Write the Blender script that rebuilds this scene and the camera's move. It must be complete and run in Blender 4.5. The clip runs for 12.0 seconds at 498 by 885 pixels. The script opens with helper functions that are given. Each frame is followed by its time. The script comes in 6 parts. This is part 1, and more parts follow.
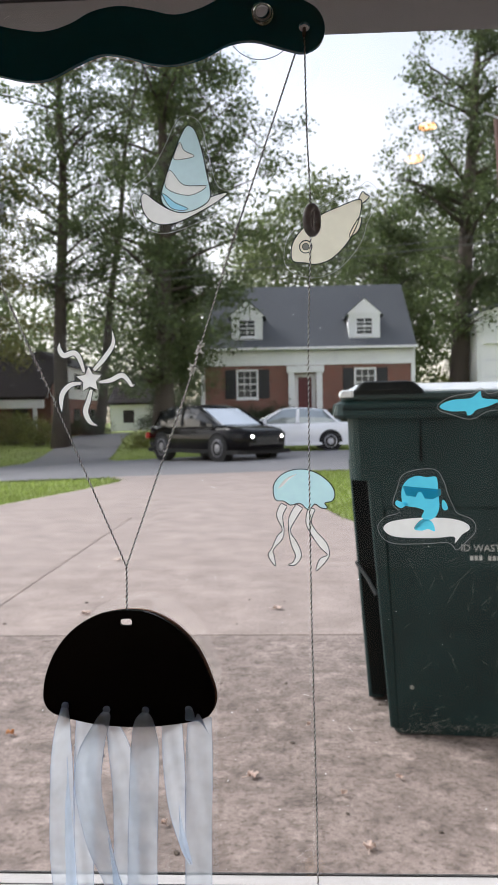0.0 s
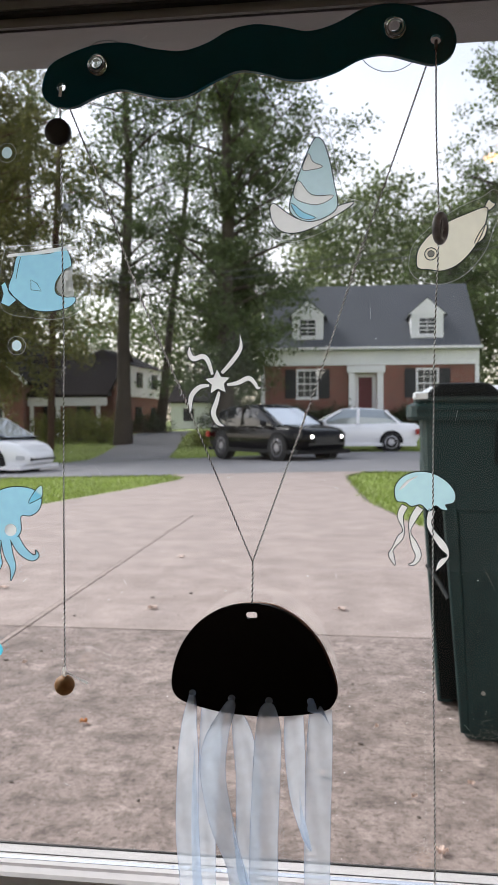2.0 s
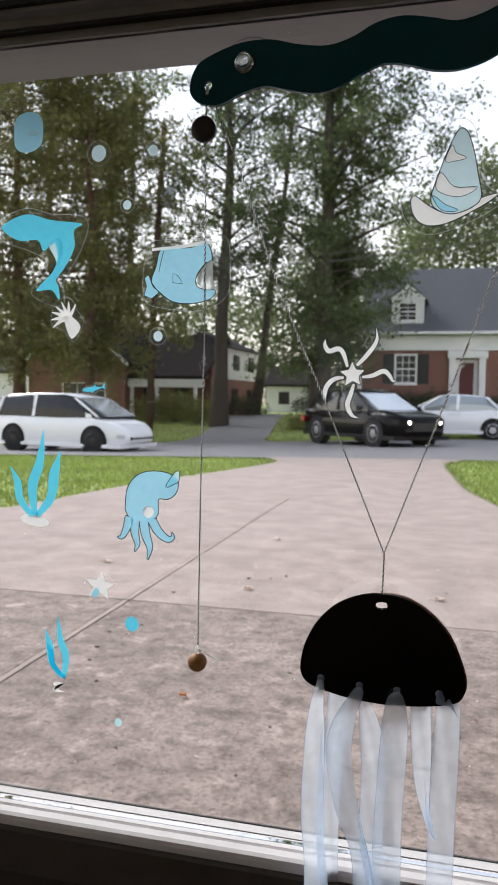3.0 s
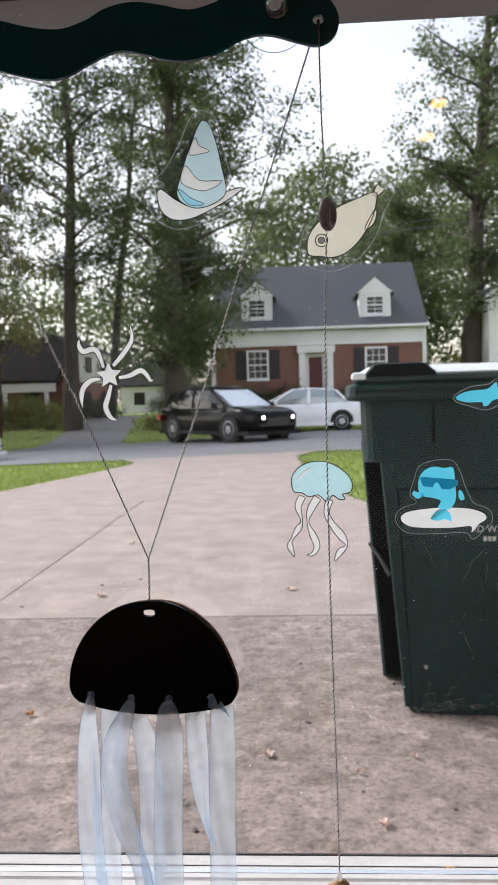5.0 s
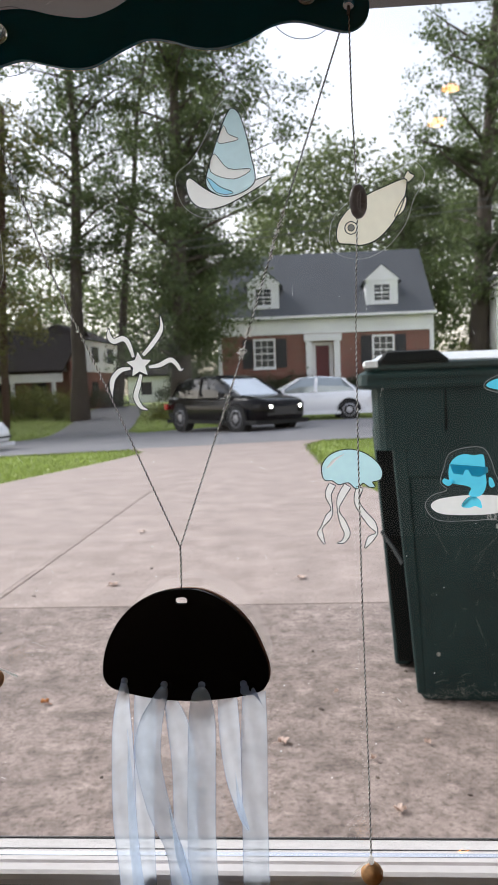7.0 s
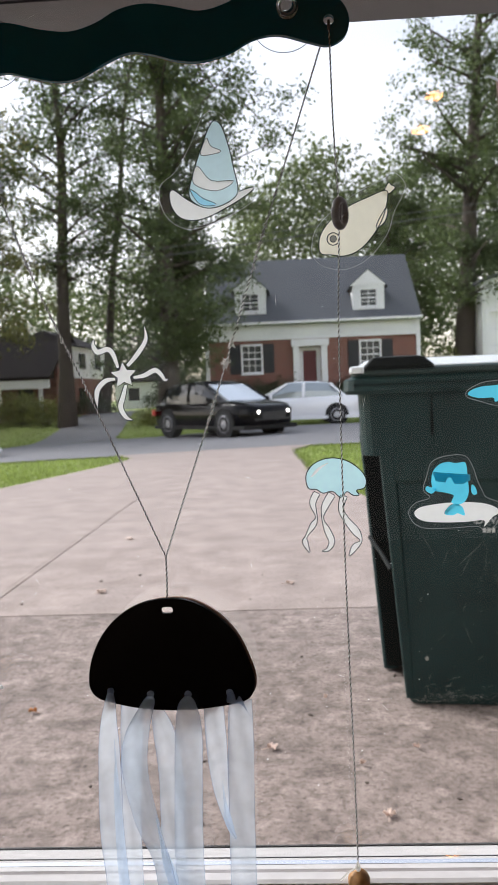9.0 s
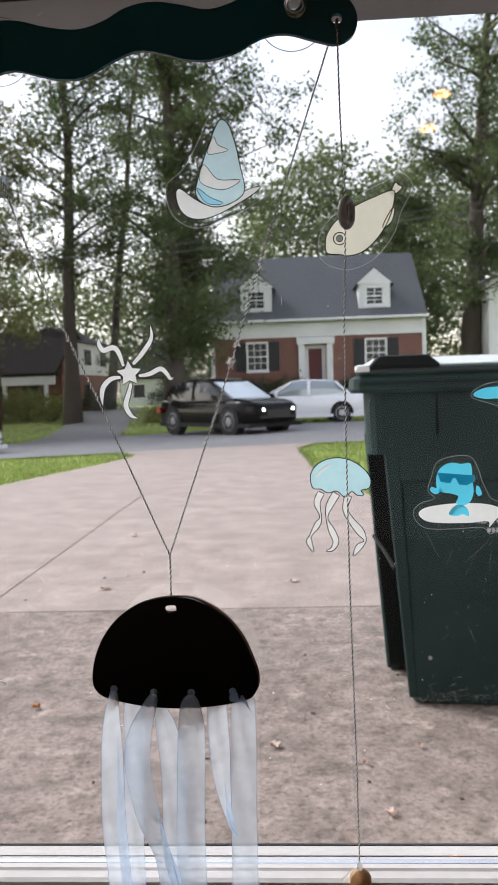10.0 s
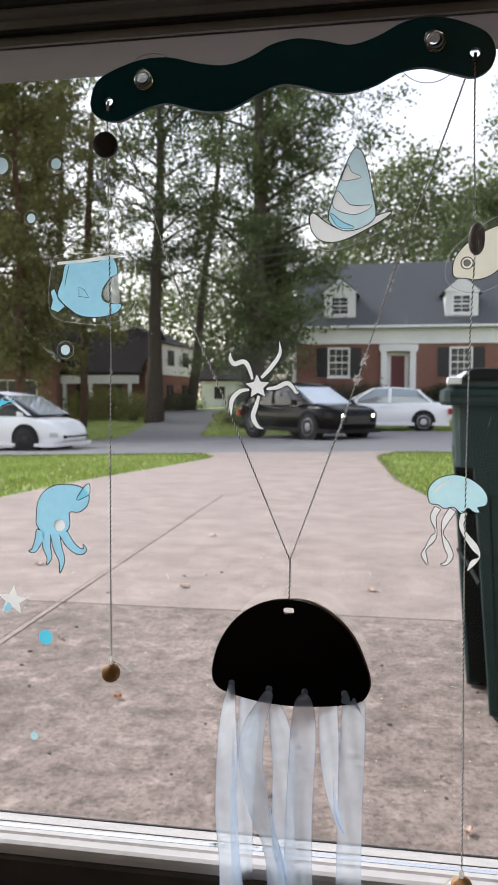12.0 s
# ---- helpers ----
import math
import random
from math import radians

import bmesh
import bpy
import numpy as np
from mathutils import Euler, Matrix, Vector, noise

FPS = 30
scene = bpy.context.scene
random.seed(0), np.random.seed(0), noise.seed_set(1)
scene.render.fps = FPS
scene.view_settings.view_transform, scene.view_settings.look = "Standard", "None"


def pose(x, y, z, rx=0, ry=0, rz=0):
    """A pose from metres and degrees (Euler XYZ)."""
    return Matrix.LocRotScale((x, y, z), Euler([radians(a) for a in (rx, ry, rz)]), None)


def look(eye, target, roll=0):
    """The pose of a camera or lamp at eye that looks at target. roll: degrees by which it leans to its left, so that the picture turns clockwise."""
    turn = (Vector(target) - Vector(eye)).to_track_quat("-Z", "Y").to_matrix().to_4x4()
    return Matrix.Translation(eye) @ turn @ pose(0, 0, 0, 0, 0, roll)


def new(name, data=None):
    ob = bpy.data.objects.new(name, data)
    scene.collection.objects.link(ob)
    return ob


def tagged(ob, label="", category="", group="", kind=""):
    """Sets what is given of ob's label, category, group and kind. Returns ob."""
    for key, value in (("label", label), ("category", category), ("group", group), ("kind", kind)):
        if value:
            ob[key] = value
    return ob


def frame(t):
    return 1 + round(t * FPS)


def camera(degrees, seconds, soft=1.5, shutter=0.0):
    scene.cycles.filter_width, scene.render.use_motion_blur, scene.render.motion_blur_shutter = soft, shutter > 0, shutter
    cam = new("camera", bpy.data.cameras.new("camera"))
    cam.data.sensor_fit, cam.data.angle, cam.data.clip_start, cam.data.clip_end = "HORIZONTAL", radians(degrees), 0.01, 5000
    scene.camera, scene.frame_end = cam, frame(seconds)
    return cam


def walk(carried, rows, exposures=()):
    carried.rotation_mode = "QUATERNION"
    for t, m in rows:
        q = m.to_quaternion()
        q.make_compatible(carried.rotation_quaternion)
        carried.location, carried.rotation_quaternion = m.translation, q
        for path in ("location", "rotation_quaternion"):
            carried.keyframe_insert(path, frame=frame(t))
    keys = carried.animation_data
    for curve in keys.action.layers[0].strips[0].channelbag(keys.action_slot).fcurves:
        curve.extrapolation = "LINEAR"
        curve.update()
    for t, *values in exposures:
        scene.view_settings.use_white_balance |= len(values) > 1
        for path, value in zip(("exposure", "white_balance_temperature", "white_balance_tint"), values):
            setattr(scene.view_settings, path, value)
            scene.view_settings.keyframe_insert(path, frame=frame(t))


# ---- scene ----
EXPOSURE = 2.08
cam = camera(37.1, 12.0)
PATH = [
    (0, (0.322, -0.461, 0.928), (0.243, 1.536, 0.865), -0.9),
    (0.5, (0.335, -0.46, 0.929), (0.367, 1.54, 0.907), -1.0),
    (1, (0.323, -0.466, 0.929), (0.339, 1.534, 0.914), -1.1),
    (1.5, (0.3, -0.47, 0.928), (0.205, 1.527, 0.893), -0.9),
    (2, (0.282, -0.48, 0.93), (0.047, 1.505, 0.867), -0.2),
    (2.5, (0.269, -0.489, 0.933), (-0.111, 1.473, 0.844), 0.3),
    (2.7, (0.262, -0.491, 0.934), (-0.169, 1.459, 0.835), 0.7),
    (3.1, (0.2581, -0.4947, 0.9351), (-0.2312, 1.4464, 0.8235), 0.93),
    (3.5, (0.2628, -0.4954, 0.9352), (-0.2273, 1.4482, 0.8175), 0.85),
    (3.9, (0.2734, -0.4926, 0.9349), (-0.1678, 1.4607, 0.8158), 0.49),
    (4.3, (0.287, -0.486, 0.935), (-0.063, 1.48, 0.817), -0.1),
    (4.5, (0.295, -0.476, 0.936), (0.032, 1.504, 0.817), -0.7),
    (5, (0.318, -0.467, 0.936), (0.208, 1.527, 0.822), -1.6),
    (5.5, (0.326, -0.466, 0.938), (0.293, 1.53, 0.829), -2.3),
    (6, (0.326, -0.466, 0.938), (0.302, 1.53, 0.822), -2.5),
    (6.5, (0.311, -0.466, 0.935), (0.235, 1.528, 0.805), -2.2),
    (6.7, (0.307, -0.468, 0.936), (0.203, 1.525, 0.798), -2.1),
    (7.1, (0.3032, -0.4696, 0.9364), (0.1678, 1.5219, 0.7931), -1.93),
    (7.5, (0.3058, -0.4719, 0.9385), (0.1513, 1.5182, 0.7966), -1.82),
    (7.9, (0.31, -0.4737, 0.9406), (0.1511, 1.5157, 0.803), -1.79),
    (8.3, (0.311, -0.474, 0.941), (0.165, 1.516, 0.807), -1.9),
    (8.5, (0.316, -0.471, 0.94), (0.188, 1.521, 0.81), -2.0),
    (9, (0.306, -0.472, 0.939), (0.209, 1.521, 0.809), -2.3),
    (9.5, (0.307, -0.471, 0.939), (0.217, 1.523, 0.808), -2.2),
    (10, (0.306, -0.472, 0.94), (0.196, 1.521, 0.804), -1.9),
    (10.5, (0.297, -0.477, 0.941), (0.148, 1.513, 0.805), -1.6),
    (11, (0.29, -0.484, 0.943), (0.086, 1.501, 0.808), -1.1),
    (11.5, (0.29, -0.488, 0.945), (0.039, 1.492, 0.814), -0.6),
    (12, (0.279, -0.499, 0.947), (-0.037, 1.472, 0.825), 0.1),
]
walk(cam, [(t, look(eye, aim, roll)) for t, eye, aim, roll in PATH], exposures=[(t, EXPOSURE + dim, 6240, 10) for t, dim in ((0.0, -0.07), (0.5, -0.14), (1.0, -0.15), (1.5, -0.11), (2.5, -0.04), (4.5, 0.0), (12.0, 0.0))])

# the lens is focused on the pane, so that the distance is soft
cam.data.dof.use_dof, cam.data.dof.focus_distance, cam.data.dof.aperture_fstop = True, 0.49, 32

# ---- world, sun ----
world = bpy.data.worlds.new("sky")
scene.world = world
world.use_nodes = True
wn, wl = world.node_tree.nodes, world.node_tree.links
SUN_HIGH, SUN_TURN = radians(38), radians(298)
sky = wn.new("ShaderNodeTexSky")
sky.sky_type, sky.sun_disc = "NISHITA", False
sky.sun_elevation, sky.sun_rotation = SUN_HIGH, SUN_TURN
sky.air_density, sky.dust_density, sky.ozone_density = 1.0, 2.0, 1.0
soft_sky = wn.new("ShaderNodeHueSaturation")
soft_sky.inputs["Saturation"].default_value = 0.42
wl.new(sky.outputs["Color"], soft_sky.inputs["Color"])
cloud, cloud_way, cloud_span, veiled = wn.new("ShaderNodeTexNoise"), wn.new("ShaderNodeTexCoord"), wn.new("ShaderNodeMapRange"), wn.new("ShaderNodeVectorMath")
cloud.inputs["Scale"].default_value, cloud.inputs["Detail"].default_value = 4.0, 4
cloud_span.inputs["To Min"].default_value, cloud_span.inputs["To Max"].default_value = 0.72, 1.12
veiled.operation = "SCALE"
wl.new(cloud_way.outputs["Generated"], cloud.inputs["Vector"])
wl.new(cloud.outputs["Fac"], cloud_span.inputs["Value"])
overcast = wn.new("ShaderNodeMix")
overcast.data_type = "RGBA"
overcast.inputs[0].default_value = 0.5
high, height, deck = wn.new("ShaderNodeSeparateXYZ"), wn.new("ShaderNodeMapRange"), wn.new("ShaderNodeMix")
height.inputs["From Min"].default_value, height.inputs["From Max"].default_value = 0.08, 0.48
deck.data_type = "RGBA"
deck.inputs[6].default_value, deck.inputs[7].default_value = (2.95, 2.20, 1.45, 1), (1.62, 1.70, 1.95, 1)
wl.new(cloud_way.outputs["Generated"], high.inputs[0])
wl.new(high.outputs["Z"], height.inputs["Value"])
wl.new(height.outputs["Result"], deck.inputs[0])
wl.new(deck.outputs[2], overcast.inputs[7])
wl.new(soft_sky.outputs["Color"], overcast.inputs[6])
wl.new(overcast.outputs[2], veiled.inputs[0])
wl.new(cloud_span.outputs["Result"], veiled.inputs["Scale"])
wl.new(veiled.outputs["Vector"], wn["Background"].inputs["Color"])
wn["Background"].inputs["Strength"].default_value = 0.11

sun = new("sun", bpy.data.lights.new("sun", "SUN"))
sun.data.energy, sun.data.angle, sun.data.color = 1.0, radians(30), (1.0, 0.965, 0.93)
sun_from = Vector((math.sin(SUN_TURN) * math.cos(SUN_HIGH), math.cos(SUN_TURN) * math.cos(SUN_HIGH), math.sin(SUN_HIGH)))
sun.matrix_world = look(sun_from * 60, (0, 0, 0))


# ---- materials ----
def surface(name, colour, rough=0.6, vary=0.2, size=3.0, fine=40.0, bump=0.1, metal=0.0, tint=None, coat=0.0, depth=0.004, island=0.0, through_light=0.0, spec=0.5):
    """Principled surface with colour variation at two scales and a fine relief, in metres."""
    m = bpy.data.materials.new(name)
    m.use_nodes = True
    n, l = m.node_tree.nodes, m.node_tree.links
    p = n["Principled BSDF"]
    place = n.new("ShaderNodeTexCoord")
    wide, grain = n.new("ShaderNodeTexNoise"), n.new("ShaderNodeTexNoise")
    wide.inputs["Scale"].default_value, grain.inputs["Scale"].default_value = size, fine
    wide.inputs["Detail"].default_value, grain.inputs["Detail"].default_value = 4, 3
    l.new(place.outputs["Object"], wide.inputs["Vector"])
    l.new(place.outputs["Object"], grain.inputs["Vector"])
    blend = n.new("ShaderNodeMath")
    blend.operation = "MULTIPLY_ADD"
    l.new(grain.outputs["Fac"], blend.inputs[0])
    blend.inputs[1].default_value = 0.45
    half = n.new("ShaderNodeMath")
    half.operation = "MULTIPLY"
    half.inputs[1].default_value = 0.55
    l.new(wide.outputs["Fac"], half.inputs[0])
    l.new(half.outputs[0], blend.inputs[2])
    ramp = n.new("ShaderNodeValToRGB")
    other = tint or [c * (1 - vary) for c in colour]
    ramp.color_ramp.elements[0].position, ramp.color_ramp.elements[1].position = 0.33, 0.67
    ramp.color_ramp.elements[0].color = (*other, 1)
    ramp.color_ramp.elements[1].color = (*[min(1, c * (1 + vary)) for c in colour], 1)
    l.new(blend.outputs[0], ramp.inputs["Fac"])
    tone = ramp.outputs["Color"]
    if island:
        geo, hsv, scale_up = n.new("ShaderNodeNewGeometry"), n.new("ShaderNodeHueSaturation"), n.new("ShaderNodeMapRange")
        l.new(geo.outputs["Random Per Island"], scale_up.inputs["Value"])
        scale_up.inputs["To Min"].default_value, scale_up.inputs["To Max"].default_value = 1 - island, 1 + island
        l.new(scale_up.outputs["Result"], hsv.inputs["Value"])
        l.new(tone, hsv.inputs["Color"])
        tone = hsv.outputs["Color"]
    l.new(tone, p.inputs["Base Color"])
    p.inputs["Roughness"].default_value, p.inputs["Metallic"].default_value = rough, metal
    p.inputs["Coat Weight"].default_value = coat
    p.inputs["Specular IOR Level"].default_value = spec
    if bump:
        b = n.new("ShaderNodeBump")
        b.inputs["Strength"].default_value, b.inputs["Distance"].default_value = bump, depth
        l.new(grain.outputs["Fac"], b.inputs["Height"])
        l.new(b.outputs["Normal"], p.inputs["Normal"])
    if through_light:
        t, mix = n.new("ShaderNodeBsdfTranslucent"), n.new("ShaderNodeMixShader")
        l.new(tone, t.inputs["Color"])
        mix.inputs["Fac"].default_value = through_light
        l.new(p.outputs[0], mix.inputs[1])
        l.new(t.outputs[0], mix.inputs[2])
        l.new(mix.outputs[0], n["Material Output"].inputs["Surface"])
    return m


def clear(name, colour=(1, 1, 1), gloss=1.0, rough=0.0, veil=0.0, veil_colour=(0.8, 0.85, 0.9)):
    """A thin see-through sheet: straight-through light, a Fresnel gloss, and a share of milky veil."""
    m = bpy.data.materials.new(name)
    m.use_nodes = True
    n, l = m.node_tree.nodes, m.node_tree.links
    n.remove(n["Principled BSDF"])
    see, shine, f, mix = n.new("ShaderNodeBsdfTransparent"), n.new("ShaderNodeBsdfGlossy"), n.new("ShaderNodeFresnel"), n.new("ShaderNodeMixShader")
    see.inputs["Color"].default_value = (*colour, 1)
    shine.inputs["Roughness"].default_value = rough
    f.inputs["IOR"].default_value = 1.45
    up = n.new("ShaderNodeMath")
    up.operation = "MULTIPLY"
    up.inputs[1].default_value = gloss
    l.new(f.outputs[0], up.inputs[0])
    body = see.outputs[0]
    if veil:
        t, d, half, share = n.new("ShaderNodeBsdfTranslucent"), n.new("ShaderNodeBsdfDiffuse"), n.new("ShaderNodeMixShader"), n.new("ShaderNodeMixShader")
        t.inputs["Color"].default_value = d.inputs["Color"].default_value = (*veil_colour, 1)
        half.inputs["Fac"].default_value = 0.3
        l.new(t.outputs[0], half.inputs[1])
        l.new(d.outputs[0], half.inputs[2])
        weave, coord, ramp = n.new("ShaderNodeTexNoise"), n.new("ShaderNodeTexCoord"), n.new("ShaderNodeMapRange")
        weave.inputs["Scale"].default_value = 90
        l.new(coord.outputs["Object"], weave.inputs["Vector"])
        l.new(weave.outputs["Fac"], ramp.inputs["Value"])
        ramp.inputs["To Min"].default_value, ramp.inputs["To Max"].default_value = veil * 0.8, min(1, veil * 1.2)
        l.new(ramp.outputs["Result"], share.inputs["Fac"])
        l.new(see.outputs[0], share.inputs[1])
        l.new(half.outputs[0], share.inputs[2])
        body = share.outputs[0]
    if veil:
        mix.inputs["Fac"].default_value = 0.05 * gloss
    else:
        l.new(up.outputs[0], mix.inputs["Fac"])
    l.new(body, mix.inputs[1])
    l.new(shine.outputs[0], mix.inputs[2])
    l.new(mix.outputs[0], n["Material Output"].inputs["Surface"])
    return m


def glow(name, colour, strength):
    m = bpy.data.materials.new(name)
    m.use_nodes = True
    p = m.node_tree.nodes["Principled BSDF"]
    p.inputs["Emission Color"].default_value = (*colour, 1)
    p.inputs["Emission Strength"].default_value = strength
    return m


def brickwork(name, colour, mortar):
    m = surface(name, colour, 0.85, 0.2, 0.8, 30, 0.1)
    n, l = m.node_tree.nodes, m.node_tree.links
    p = n["Principled BSDF"]
    tone = p.inputs["Base Color"].links[0].from_socket
    coord, split, join, bricks = n.new("ShaderNodeTexCoord"), n.new("ShaderNodeSeparateXYZ"), n.new("ShaderNodeCombineXYZ"), n.new("ShaderNodeTexBrick")
    add = n.new("ShaderNodeMath")
    l.new(coord.outputs["Object"], split.inputs[0])
    l.new(split.outputs[0], add.inputs[0])
    l.new(split.outputs[1], add.inputs[1])
    l.new(add.outputs[0], join.inputs[0])
    l.new(split.outputs[2], join.inputs[1])
    l.new(join.outputs[0], bricks.inputs["Vector"])
    bricks.inputs["Scale"].default_value = 1.0
    bricks.inputs["Brick Width"].default_value, bricks.inputs["Row Height"].default_value, bricks.inputs["Mortar Size"].default_value = 0.21, 0.075, 0.008
    l.new(tone, bricks.inputs["Color1"])
    dark = n.new("ShaderNodeHueSaturation")
    dark.inputs["Value"].default_value = 0.65
    l.new(tone, dark.inputs["Color"])
    l.new(dark.outputs["Color"], bricks.inputs["Color2"])
    bricks.inputs["Mortar"].default_value = (*mortar, 1)
    l.new(bricks.outputs["Color"], p.inputs["Base Color"])
    return m


def courses(name, colour, step, spec=0.5):
    """Boards or shingles: a relief of level courses."""
    m = surface(name, colour, 0.75, 0.12, 0.7, 12, 0, spec=spec)
    n, l = m.node_tree.nodes, m.node_tree.links
    coord, wave, b = n.new("ShaderNodeTexCoord"), n.new("ShaderNodeTexWave"), n.new("ShaderNodeBump")
    wave.wave_type, wave.bands_direction, wave.wave_profile = "BANDS", "Z", "SAW"
    wave.inputs["Scale"].default_value = 0.314 / step
    l.new(coord.outputs["Object"], wave.inputs["Vector"])
    l.new(wave.outputs["Fac"], b.inputs["Height"])
    b.inputs["Strength"].default_value, b.inputs["Distance"].default_value = 0.6, 0.03
    l.new(b.outputs["Normal"], n["Principled BSDF"].inputs["Normal"])
    return m


def stained(name, pale, dark, wide=0.40, fine=0.70, spots=0.70):
    """Worn concrete: blotchy stains over a speckled, pitted grain."""
    m = surface(name, pale, 0.92, 0.16, 4.5, 75, 0.9, tint=[c * 0.62 for c in pale])
    n, l = m.node_tree.nodes, m.node_tree.links
    p = n["Principled BSDF"]
    tone = p.inputs["Base Color"].links[0].from_socket
    coord = n.new("ShaderNodeTexCoord")
    pale_spot = [min(1, c * 1.55) for c in pale]
    for scale, detail, low, high, most, stain in ((1.5, 9, 0.42, 0.66, wide, dark), (14, 8, 0.45, 0.66, fine, dark), (60, 5, 0.50, 0.66, fine, dark), (8, 7, 0.57, 0.70, spots, pale_spot)):
        blot, span_, mix = n.new("ShaderNodeTexNoise"), n.new("ShaderNodeMapRange"), n.new("ShaderNodeMix")
        blot.inputs["Scale"].default_value, blot.inputs["Detail"].default_value = scale, detail
        blot.inputs["Roughness"].default_value = 0.68
        span_.inputs["From Min"].default_value, span_.inputs["From Max"].default_value, span_.inputs["To Max"].default_value = low, high, most
        mix.data_type = "RGBA"
        mix.inputs[7].default_value = (*stain, 1)
        l.new(coord.outputs["Object"], blot.inputs["Vector"])
        l.new(blot.outputs["Fac"], span_.inputs["Value"])
        l.new(span_.outputs["Result"], mix.inputs[0])
        l.new(tone, mix.inputs[6])
        tone = mix.outputs[2]
    l.new(tone, p.inputs["Base Color"])
    return m


def solid_glass(name, rough=0.04):
    """Clear moulded plastic, lit through its body."""
    m = bpy.data.materials.new(name)
    m.use_nodes = True
    p = m.node_tree.nodes["Principled BSDF"]
    p.inputs["Base Color"].default_value = (0.97, 0.98, 0.98, 1)
    p.inputs["Roughness"].default_value, p.inputs["IOR"].default_value = rough, 1.45
    p.inputs["Transmission Weight"].default_value = 1.0
    return m


